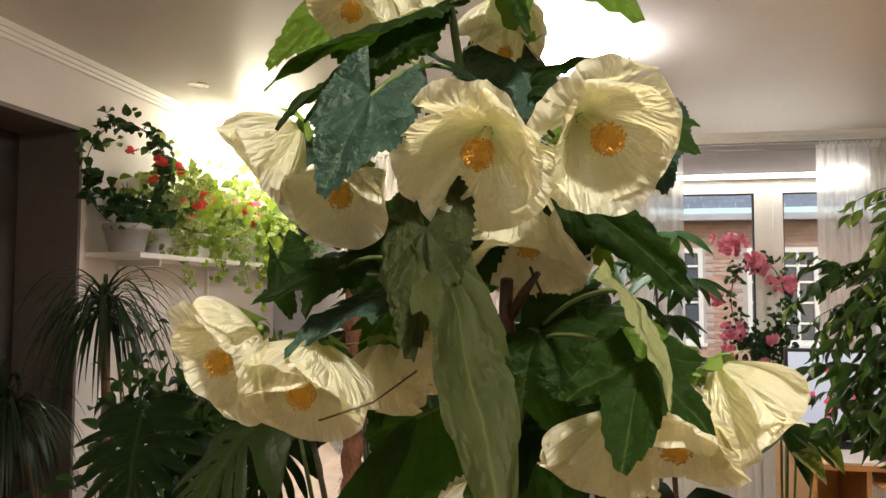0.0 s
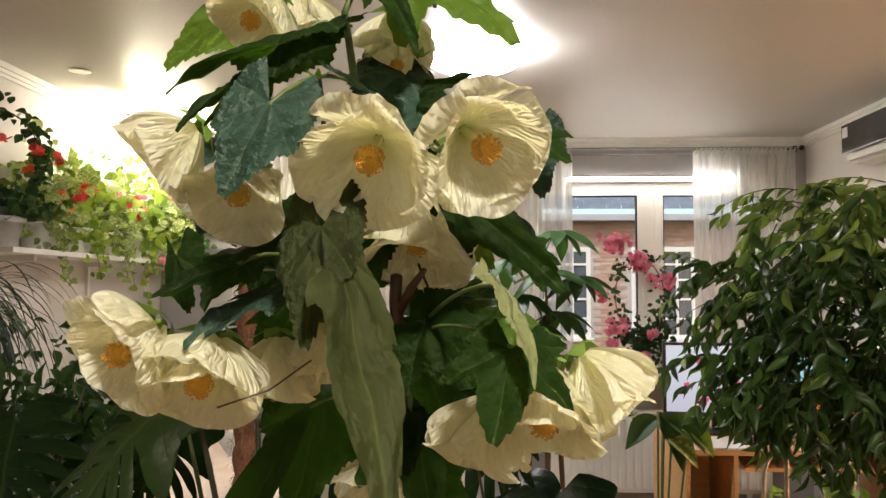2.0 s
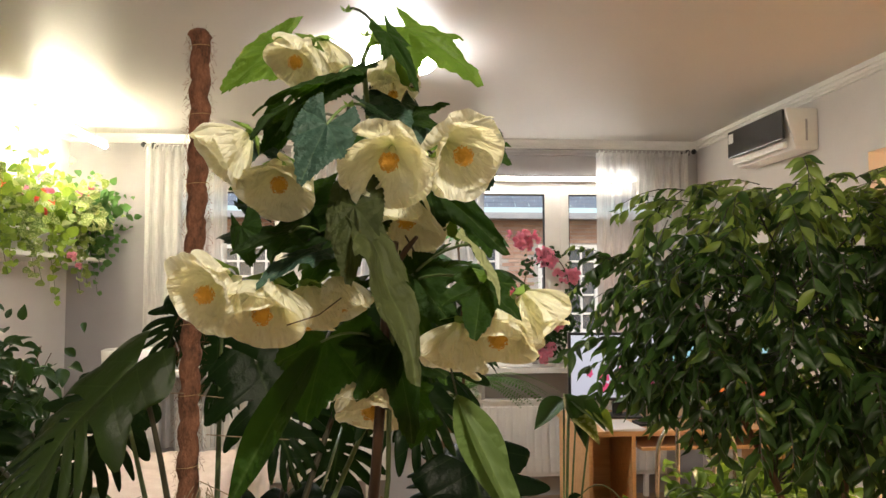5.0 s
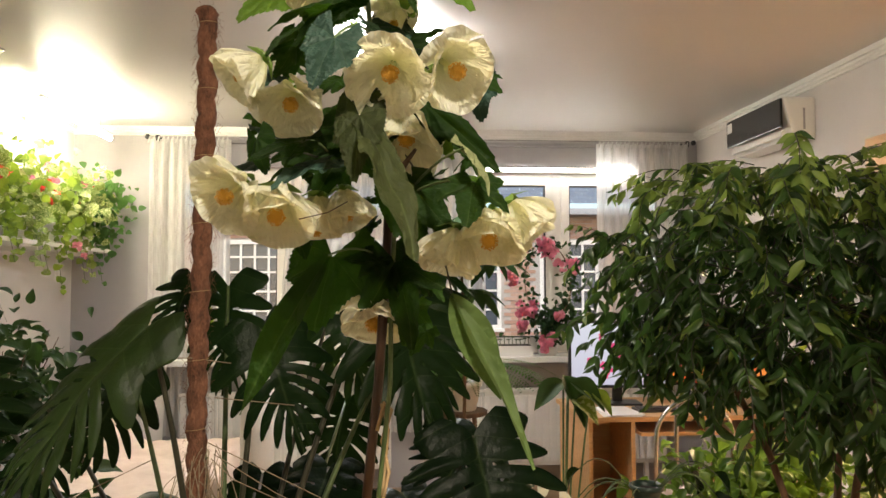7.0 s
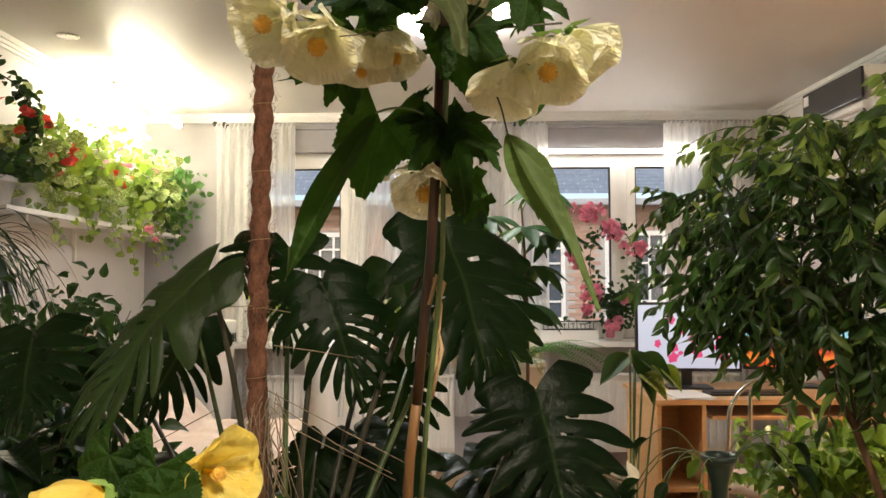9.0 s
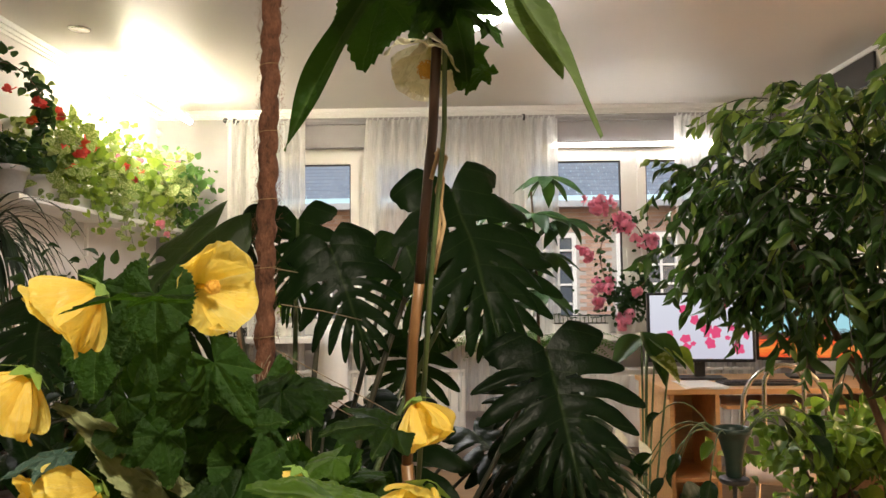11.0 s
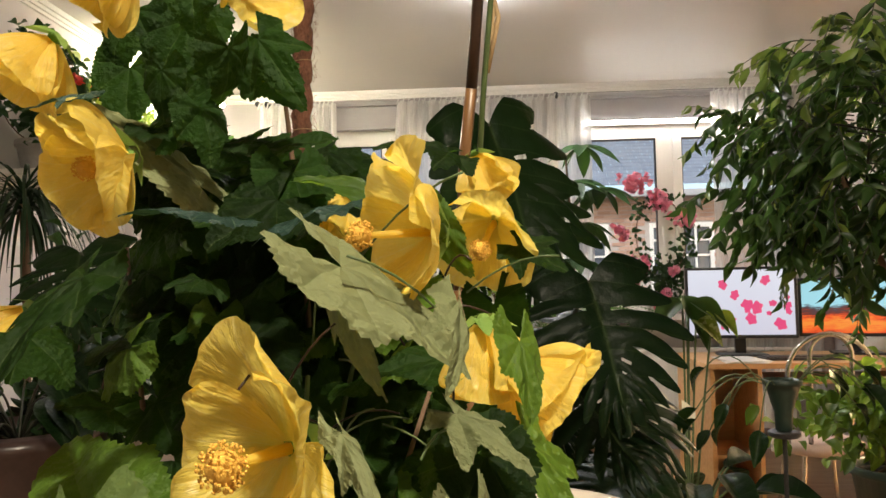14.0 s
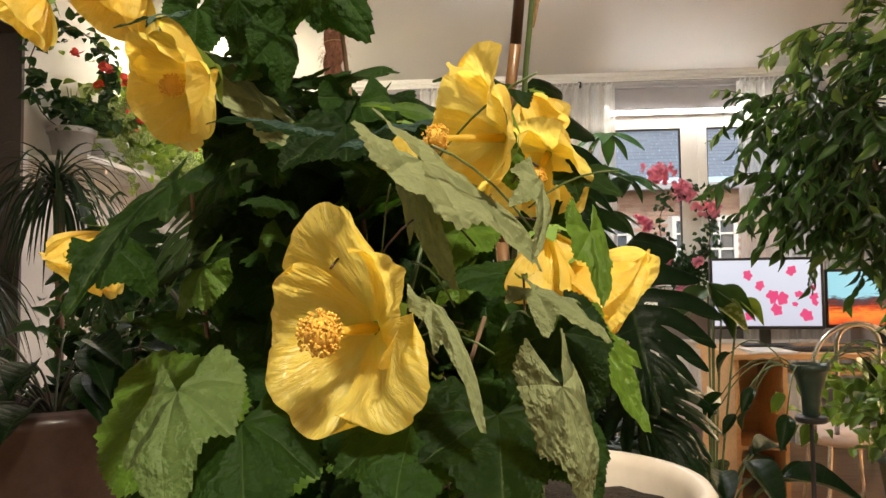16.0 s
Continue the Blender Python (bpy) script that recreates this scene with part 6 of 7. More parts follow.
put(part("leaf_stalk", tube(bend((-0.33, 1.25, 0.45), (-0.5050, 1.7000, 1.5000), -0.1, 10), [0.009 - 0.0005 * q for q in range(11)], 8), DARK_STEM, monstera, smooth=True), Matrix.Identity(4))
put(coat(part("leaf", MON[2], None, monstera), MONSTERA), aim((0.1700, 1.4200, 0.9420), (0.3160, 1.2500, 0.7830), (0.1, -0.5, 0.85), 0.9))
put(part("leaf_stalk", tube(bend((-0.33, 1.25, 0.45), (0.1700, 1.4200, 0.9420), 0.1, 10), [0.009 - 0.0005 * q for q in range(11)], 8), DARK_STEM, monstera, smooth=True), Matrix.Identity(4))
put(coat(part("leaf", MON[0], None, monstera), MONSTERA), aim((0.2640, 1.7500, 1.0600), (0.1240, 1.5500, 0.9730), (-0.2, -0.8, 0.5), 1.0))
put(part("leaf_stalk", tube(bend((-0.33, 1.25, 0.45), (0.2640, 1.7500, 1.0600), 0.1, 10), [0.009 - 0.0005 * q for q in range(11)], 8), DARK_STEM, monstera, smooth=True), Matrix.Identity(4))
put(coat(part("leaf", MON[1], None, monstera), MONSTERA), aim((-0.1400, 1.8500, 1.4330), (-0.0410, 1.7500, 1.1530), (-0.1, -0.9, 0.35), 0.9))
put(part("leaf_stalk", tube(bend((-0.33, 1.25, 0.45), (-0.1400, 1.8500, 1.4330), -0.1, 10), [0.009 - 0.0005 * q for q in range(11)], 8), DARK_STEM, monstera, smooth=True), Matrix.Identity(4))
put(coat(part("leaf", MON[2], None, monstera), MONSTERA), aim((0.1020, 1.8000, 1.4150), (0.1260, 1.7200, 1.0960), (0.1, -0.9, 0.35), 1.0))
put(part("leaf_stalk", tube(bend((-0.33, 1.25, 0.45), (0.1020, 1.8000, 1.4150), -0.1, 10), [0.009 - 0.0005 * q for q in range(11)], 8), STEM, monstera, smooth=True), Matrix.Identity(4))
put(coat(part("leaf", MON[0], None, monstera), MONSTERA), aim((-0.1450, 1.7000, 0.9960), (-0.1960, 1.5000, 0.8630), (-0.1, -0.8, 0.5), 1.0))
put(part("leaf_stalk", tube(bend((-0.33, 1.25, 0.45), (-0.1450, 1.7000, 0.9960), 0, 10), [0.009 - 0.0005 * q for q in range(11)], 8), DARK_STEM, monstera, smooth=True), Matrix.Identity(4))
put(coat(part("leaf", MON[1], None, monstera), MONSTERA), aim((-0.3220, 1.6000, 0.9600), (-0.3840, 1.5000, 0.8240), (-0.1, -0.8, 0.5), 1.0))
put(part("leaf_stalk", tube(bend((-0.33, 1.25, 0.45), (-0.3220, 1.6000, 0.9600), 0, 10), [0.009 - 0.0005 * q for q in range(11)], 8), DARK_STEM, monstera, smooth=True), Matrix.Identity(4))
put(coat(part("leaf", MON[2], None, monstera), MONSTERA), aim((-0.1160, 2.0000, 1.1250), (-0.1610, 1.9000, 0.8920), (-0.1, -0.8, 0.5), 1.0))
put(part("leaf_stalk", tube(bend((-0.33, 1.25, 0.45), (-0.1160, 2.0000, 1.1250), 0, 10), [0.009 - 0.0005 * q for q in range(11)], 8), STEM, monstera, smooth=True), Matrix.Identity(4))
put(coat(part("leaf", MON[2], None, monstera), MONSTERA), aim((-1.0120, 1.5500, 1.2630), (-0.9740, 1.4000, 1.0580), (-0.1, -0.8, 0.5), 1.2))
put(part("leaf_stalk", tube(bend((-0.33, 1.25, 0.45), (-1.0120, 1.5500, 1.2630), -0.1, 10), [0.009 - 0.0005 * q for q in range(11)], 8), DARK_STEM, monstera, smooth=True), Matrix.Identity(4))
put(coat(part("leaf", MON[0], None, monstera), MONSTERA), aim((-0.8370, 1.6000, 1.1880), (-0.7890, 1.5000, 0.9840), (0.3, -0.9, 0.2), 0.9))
put(part("leaf_stalk", tube(bend((-0.33, 1.25, 0.45), (-0.8370, 1.6000, 1.1880), -0.1, 10), [0.009 - 0.0005 * q for q in range(11)], 8), DARK_STEM, monstera, smooth=True), Matrix.Identity(4))
put(part("tie_string", tube([(-0.3260, 1.1600, 1.2630), (-0.2510, 1.2000, 1.2480), (-0.1730, 1.3000, 1.2220)], .0010, 8), ROOT, monstera, "slack tie string", smooth=True), Matrix.Identity(4))
put(part("tie_string", tube([(-0.4350, 1.2000, 1.3370), (-0.3730, 1.1700, 1.3390), (-0.3030, 1.2000, 1.3250)], .0010, 8), ROOT, monstera, "slack tie string", smooth=True), Matrix.Identity(4))
put(part("tie_string", tube([(-0.3390, 1.1700, 1.1750), (-0.2350, 1.2000, 1.1120), (-0.0590, 1.2500, 1.0060)], .0010, 8), ROOT, monstera, "slack tie string", smooth=True), Matrix.Identity(4))
put(part("tie_string", tube([(-0.3330, 1.1700, 1.1440), (-0.2950, 1.2000, 1.0950), (-0.1010, 1.3000, 0.9680)], .0010, 8), ROOT, monstera, "slack tie string", smooth=True), Matrix.Identity(4))
put(part("tie_string", tube([(-0.7680, 1.5000, 0.9640), (-0.6290, 1.4000, 1.0380), (-0.4860, 1.3000, 1.1140)], .0010, 8), ROOT, monstera, "slack tie string", smooth=True), Matrix.Identity(4))
put(part("tie_string", tube([(-0.3280, 1.1700, 1.1530), (-0.2160, 1.2200, 1.0620), (-0.1050, 1.2500, 0.9950)], .0010, 8), ROOT, monstera, "slack tie string", smooth=True), Matrix.Identity(4))

rnd = random.Random(77)
for k in range(20):
    c = Vector((rnd.uniform(0.0, 0.42), rnd.uniform(1.45, 2.1), rnd.uniform(0.62, 0.92)))
    if k > 9:
        c = Vector((rnd.uniform(-0.75, 0.05), rnd.uniform(1.5, 2.1), rnd.uniform(0.66, 0.98)))
    d = Vector((rnd.uniform(-0.8, 0.8), -0.5, rnd.uniform(-0.8, 0.1))).normalized()
    put(part("leaf", rnd.choice(MON), None, monstera), aim(c, c + d * rnd.uniform(0.2, 0.34), (rnd.uniform(-0.4, 0.4), -0.6, 0.8), rnd.uniform(0.8, 1.1)))
    put(part("leaf_stalk", tube(bend((-0.33, 1.27, 0.36), c, -0.08, 8), [0.008 - 0.0005 * q for q in range(9)], 6), DARK_STEM, monstera, smooth=True), Matrix.Identity(4))


# ---- the weeping fig ----
def spray(plant, rnd, origin, direction, length, droop, leaf_mesh, size, poses, twigs, step=0.028, hang=0.42):
    """A drooping twig with leaves on either side."""
    p, d = Vector(origin), Vector(direction).normalized()
    pts = [p.copy()]
    n = max(3, int(length / step))
    for k in range(n):
        d = (d + Vector((rnd.gauss(0, 0.08), rnd.gauss(0, 0.08), -droop / n))).normalized()
        p = p + d * step
        pts.append(p.copy())
        side = d.cross(Vector((0, 0, 1)))
        side = side.normalized() if side.length > 0.05 else Vector((1, 0, 0))
        for s in (-1, 1):
            if rnd.random() < 0.86:
                v = (d * 0.55 + side * s * rnd.uniform(0.3, 0.9) + Vector((rnd.gauss(0, 0.2), rnd.gauss(0, 0.2), -hang * rnd.uniform(0.5, 1.5)))).normalized()
                L = size * rnd.uniform(0.7, 1.2)
                poses.append(aim(p, p + v * L, (rnd.uniform(-1, 1), rnd.uniform(-1, 0.4), rnd.uniform(0.1, 0.9)), rnd.uniform(0.85, 1.2)))
    twigs.append((pts, 0.0022))


fig = thing("weeping_fig", "dense bushy weeping fig tree with small glossy leaves", "tree", (1.30, 1.72, 0))
pot(fig, 0.20, 0.34, CREAM_POT, 0.012)
rnd = random.Random(31)
trunks = [[(1.30, 1.72, 0.28), (1.29, 1.70, 0.7), (1.33, 1.66, 1.05), (1.40, 1.60, 1.35), (1.42, 1.58, 1.62)],
          [(1.32, 1.74, 0.28), (1.22, 1.74, 0.65), (1.08, 1.70, 1.0), (0.92, 1.66, 1.28), (0.82, 1.62, 1.5)],
          [(1.27, 1.74, 0.28), (1.34, 1.82, 0.7), (1.45, 1.95, 1.1), (1.5, 2.05, 1.5)]]
for pts in trunks:
    put(part("trunk", tube(pts, [0.014, 0.012, 0.010, 0.008, 0.004][:len(pts)], 8), BARK, fig, smooth=True), Matrix.Identity(4))
poses, twigs = [], []
for k in range(680):
    a = rnd.uniform(0, 6.283)
    u = rnd.uniform(0, 1) ** 0.6
    c = Vector((1.26 + 0.58 * u * math.cos(a), 1.70 + 0.42 * u * math.sin(a), rnd.uniform(1.12, 1.85)))
    c.z = max(c.z, 1.14 + 0.5 * max(0, 1.2 - c.x))
    top = 1.85 - 0.32 * max(0, (0.95 - c.x) / 0.4) ** 1.3
    if c.z > top:
        c.z = top - rnd.uniform(0, 0.2)
    out = Vector((math.cos(a) * 0.8 + rnd.gauss(0, 0.3), math.sin(a) * 0.8 - 0.25, rnd.uniform(-0.5, 0.7)))
    spray(fig, rnd, c, out, rnd.uniform(0.10, 0.26), rnd.uniform(0.4, 1.9), FICUS_LEAF, rnd.uniform(0.050, 0.064), poses, twigs)
for x, z in ((0.88, 1.36), (0.87, 1.42), (0.84, 1.46), (0.92, 1.56), (0.90, 1.62), (0.89, 1.50)):
    for q in range(2):
        spray(fig, rnd, (x, 1.55 + rnd.uniform(-0.1, 0.15), z + rnd.uniform(-0.03, 0.03)), (-1, rnd.uniform(-0.3, 0.3), rnd.uniform(0.0, 0.4)), rnd.uniform(0.22, 0.33), 1.6, FICUS_LEAF, 0.052, poses, twigs)
for k in range(300):
    spray(fig, rnd, (rnd.uniform(1.35, 2.05), rnd.uniform(1.35, 2.0), rnd.uniform(1.10, 1.80)), (rnd.uniform(-0.5, 0.8), rnd.uniform(-0.9, 0.2), rnd.uniform(0.0, 0.5)), rnd.uniform(0.14, 0.28), 1.6, FICUS_LEAF, 0.052, poses, twigs)
for k in range(46):
    spray(fig, rnd, (rnd.uniform(1.15, 1.80), rnd.uniform(1.35, 1.9), rnd.uniform(1.55, 1.84)), (rnd.uniform(-0.7, 0.7), rnd.uniform(-0.8, 0.3), 0.6), rnd.uniform(0.12, 0.22), 1.6, FICUS_LEAF, 0.052, poses, twigs)
for k in range(70):
    spray(fig, rnd, (rnd.uniform(1.22, 1.95), rnd.uniform(1.4, 1.95), rnd.uniform(0.99, 1.20)), (rnd.uniform(-0.5, 0.5), rnd.uniform(-0.8, 0.2), rnd.uniform(-0.2, 0.3)), rnd.uniform(0.12, 0.22), 1.8, FICUS_LEAF, 0.058, poses, twigs)
for x, z in ((0.90, 1.20), (0.98, 1.16), (1.06, 1.14), (1.12, 1.18), (1.20, 1.13)):
    spray(fig, rnd, (x, 1.58, z + 0.02), (rnd.uniform(-0.5, 0.3), -0.3, -0.5), 0.17, 1.6, FICUS_LEAF, 0.062, poses, twigs)
bm = bmesh.new()
for pts, r in twigs:
    tube(pts, [r * (1 - 0.7 * i / len(pts)) for i in range(len(pts))], 4, False, bm)
for k in range(60):
    a = Vector(rnd.choice(trunks)[rnd.choice((2, 3))])
    tube(bend(a, twigs[rnd.randrange(len(twigs))][0][0], -0.03, 6), 0.003, 5, False, bm)
put(tagged(part("twig_mass", bm, DARK_STEM, fig), "thin brown twigs", "", "", "stuff"), Matrix.Identity(4))
poses.sort(key=lambda m: m.translation.y)
# leaves at the top and right mostly take the colour painted as lit
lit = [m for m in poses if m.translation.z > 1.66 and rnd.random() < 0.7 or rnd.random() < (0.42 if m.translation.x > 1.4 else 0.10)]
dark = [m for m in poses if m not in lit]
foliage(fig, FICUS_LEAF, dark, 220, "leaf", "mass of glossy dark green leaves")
foliage(fig, FICUS_LEAF, lit, 60, "young_leaf", "mass of yellow-green leaves, coloured as if lit", FICUS_LIT)


def bush(name, label, place, rim, size, count, mesh, material, centre, spread, near, hang=0.3, pot_r=0.1, pot_h=0.18, pot_mat=None, stems=7, group="", seed=1, up=0.4):
    """A leafy potted plant: stems from the soil, leaves round a loose crown."""
    rnd = random.Random(seed)
    b = thing(name, label, "potted plant", place, group)
    pot(b, pot_r, pot_h, pot_mat or TERRACOTTA, 0.008, fill=0.03)
    foot = Vector(place) + Vector((0, 0, pot_h - 0.03))
    ends = []
    for k in range(stems):
        e = Vector(centre) + Vector((rnd.uniform(-1, 1) * spread[0], rnd.uniform(-1, 1) * spread[1], rnd.uniform(-0.3, 1) * spread[2]))
        ends.append(e)
        put(part("stem", tube(bend(foot + Vector((rnd.uniform(-1, 1), rnd.uniform(-1, 1), 0)) * pot_r * 0.4, e, rnd.uniform(-0.03, 0.03), 8), [0.005 - 0.0004 * q for q in range(9)], 6), BARK, b, smooth=True), Matrix.Identity(4))
    out = []
    for k in range(count):
        e = ends[k % stems].lerp(foot, rnd.uniform(0, 0.35)) if rnd.random() < 0.75 else Vector(centre)
        c = e + Vector((rnd.gauss(0, 0.4) * spread[0], rnd.gauss(0, 0.4) * spread[1], rnd.gauss(0, 0.35) * spread[2]))
        d = (rand_dir(rnd) + Vector((0, -0.2, -hang))).normalized()
        out.append(aim(c, c + d * size * rnd.uniform(0.6, 1.25), (rnd.uniform(-0.5, 0.5), -0.4, up + 0.4), rnd.uniform(0.85, 1.2)))
    out.sort(key=lambda m: m.translation.y)
    foliage(b, mesh, out, near, "leaf", "mass of leaves", material)
    return b


# ---- along the west side: palm-like strap plant, shrubs, covered couch ----
strap = thing("dracaena", "palm-like plant with long thin drooping dark leaves", "potted plant", (-1.75, 2.42, 0))
pot(strap, 0.14, 0.26, GREY_POT, 0.01)
rnd = random.Random(9)
for k, (x, y, z, n, size) in enumerate(((-1.72, 2.40, 1.50, 150, 0.45), (-2.0, 2.25, 1.14, 120, 0.44))):
    put(part("trunk", tube(bend((-1.75 - 0.05 * k, 2.42, 0.22), (x, y, z), 0.0, 10, (0.03, 0, 0)), 0.016, 8), BARK, strap, "slim bare trunk", smooth=True), Matrix.Identity(4))
    for q in range(n):
        a = rnd.uniform(0, 6.283)
        e = rnd.uniform(-0.2, 1.2)
        d = Vector((math.cos(a) * math.cos(e), math.sin(a) * math.cos(e), math.sin(e)))
        L = size * rnd.uniform(0.7, 1.15)
        p = Vector((x, y, z + rnd.uniform(-0.04, 0.05)))
        bm = bmesh.new()
        prev = None
        for j in range(11):
            v = j / 10
            w = 0.0058 * math.sin(math.pi * min(1, 0.25 + 0.75 * v)) + 0.0004
            s = d.cross(Vector((0, 0, 1)))
            s = s.normalized() if s.length > 0.02 else Vector((1, 0, 0))
            row = [bm.verts.new(p - s * w), bm.verts.new(p + Vector((0, 0, -0.0015))), bm.verts.new(p + s * w)]
            if prev:
                for i in (0, 1):
                    bm.faces.new((prev[i], prev[i + 1], row[i + 1], row[i]))
            prev = row
            d = (d + Vector((0, 0, -0.27 * rnd.uniform(0.8, 1.2)))).normalized()
            p = p + d * L / 10
        put(part("leaf", bm, DRACAENA, strap, smooth=True), Matrix.Identity(4))

bush("rose_mallow_shrub", "leafy dark green shrub with a thin support stick", (-1.40, 2.2, 0.40), 0, 0.065, 330, BROAD, SHRUB, (-1.33, 2.2, 1.12), (0.20, 0.16, 0.24), 200, 0.3, 0.13, 0.24, GREEN_POT, 9, "shrubs", 3)
bush("rose_mallow_shrub", "leafy green shrub before the shelf wall", (-1.62, 2.85, 0.35), 0, 0.07, 300, BROAD, SHRUB, (-1.58, 2.85, 1.10), (0.24, 0.18, 0.24), 180, 0.3, 0.13, 0.24, GREY_POT, 9, "shrubs", 4)
bush("rose_mallow_shrub", "low dark leafy shrub among the floor pots", (-1.2, 1.75, 0.3), 0, 0.07, 260, BROAD, SHRUB, (-1.15, 1.75, 0.86), (0.26, 0.2, 0.18), 160, 0.3, 0.13, 0.24, GREY_POT, 8, "shrubs", 6)
for x, y, h in ((-1.40, 2.2, 0.40), (-1.62, 2.85, 0.35), (-1.2, 1.75, 0.3)):
    st = thing("plant_stool", "small dark wooden stool under a shrub pot", "stool", (x, y, 0), "plant stools")
    part("seat", lathe([(0.155, h - 0.03), (0.16, h - 0.025), (0.16, h - 0.003), (0.155, h), (0.001, h)]), BARK, st)
    for a in (0.8, 2.4, 3.9, 5.5):
        part("leg", tube([(0.12 * math.cos(a), 0.12 * math.sin(a), h - 0.03), (0.14 * math.cos(a), 0.14 * math.sin(a), 0)], 0.014, 8), BARK, st)

jar = thing("floor_planter", "dark brown glazed planter with a rolled rim on the floor", "planter", (-1.165, 1.55, 0.0))
BROWN_GLAZE = surface("brown_glaze", (0.035, 0.020, 0.018), (0.085, 0.052, 0.045), 0.3, 6, 50, 0.1, 0.002)
part("body", lathe([(0.13, 0.0), (0.14, 0.01), (0.20, 0.22), (0.215, 0.42), (0.19, 0.791), (0.205, 0.801), (0.205, 0.826), (0.18, 0.841), (0.17, 0.811)]), BROWN_GLAZE, jar, smooth=True)
part("soil", disc(0.174, 0.801, 28, 0.006), SOIL, jar, smooth=True)
rnd = random.Random(52)
for k in range(34):
    a, b = rnd.uniform(0, 6.283), Vector((-1.165, 1.55, 0.791))
    m = b + Vector((0.20 * math.cos(a), 0.18 * math.sin(a), rnd.uniform(0.03, 0.22)))
    put(part("leaf_stalk", tube(bend(b, m, -0.04, 6), 0.003, 5), DARK_STEM, jar, smooth=True), Matrix.Identity(4))
    put(coat(part("leaf", BROAD, None, jar), MONSTERA), aim(m, m + Vector((math.cos(a), math.sin(a), rnd.uniform(-0.6, 0.4))) * rnd.uniform(0.10, 0.17), (0, -0.3, 0.9), 0.9))

couch = thing("couch", "low couch covered with a rumpled pale sheet", "couch", (-1.25, 3.9, 0))
part("base", boxes((-0.62, 0.42, -0.75, 0.58, 0.0, 0.34), bevel=0.03), CLOTH, couch)
bm = bmesh.new()
grid = []
for i in range(49):
    row = []
    for j in range(61):
        x, y = -0.66 + 1.12 * i / 48, -0.80 + 1.42 * j / 60
        edge = max(0, -y - 0.72, x - 0.40, -0.60 - x)
        z = 0.50 + 0.035 * noise.noise((x * 3, y * 3, 2)) + 0.028 * abs(noise.noise((x * 8, y * 8, 5))) + 0.05 * max(0, noise.noise((x * 2.2 + 4, y * 2.2, 8)))
        if x < -0.25 and y > -0.2:
            z += 0.16 * min(1, (-0.25 - x) / 0.12) * (0.8 + 0.5 * noise.noise((x * 5, y * 5, 3)))
        z -= min(0.25, edge * 5)
        row.append(bm.verts.new((x, y, z)))
    grid.append(row)
for a, b in zip(grid, grid[1:]):
    for j in range(60):
        bm.faces.new((a[j], b[j], b[j + 1], a[j + 1]))
part("sheet", bm, CLOTH, couch, "rumpled pale pinkish sheet", smooth=True)
part("cushion", boxes((-0.60, 0.40, -0.73, 0.56, 0.34, 0.46), bevel=0.04), CLOTH, couch)

vase = thing("floor_vase", "tall white planter with a dark key-pattern band", "planter", (-1.64, 4.78, 0.0))
part("body", lathe([(0.14, 0.0), (0.147, 0.01), (0.175, 0.87), (0.189, 1.05), (0.193, 1.13), (0.179, 1.137), (0.168, 1.08)]), WHITE, vase, smooth=True)
key = bmesh.new()
for k in range(22):
    a = 6.2832 * k / 22
    m = Matrix.Rotation(a, 4, "Z") @ Matrix.Translation((0.188, 0, 1.02)) @ Matrix.Scale(1.4, 4)
    for y0, y1, z0, z1 in ((-0.016, 0.016, -0.022, -0.016), (-0.016, -0.011, -0.016, 0.02), (-0.011, 0.012, 0.014, 0.02), (0.007, 0.012, -0.006, 0.014), (-0.004, 0.007, -0.006, -0.001)):
        n0 = len(key.verts)
        box(key, -0.004, 0.0035, y0, y1, z0, z1)
        key.verts.ensure_lookup_table()
        bmesh.ops.transform(key, matrix=m, verts=key.verts[n0:])
part("key_pattern_band", key, DARK_PLASTIC, vase, "dark key-pattern band")
bucket = thing("white_canister", "smooth white plastic canister", "canister", (-0.62, 3.4, 0.0))
part("body", lathe([(0.075, 0.0), (0.08, 0.01), (0.08, 1.02), (0.06, 1.10), (0.03, 1.12), (0.001, 1.12)]), WHITE, bucket, smooth=True)

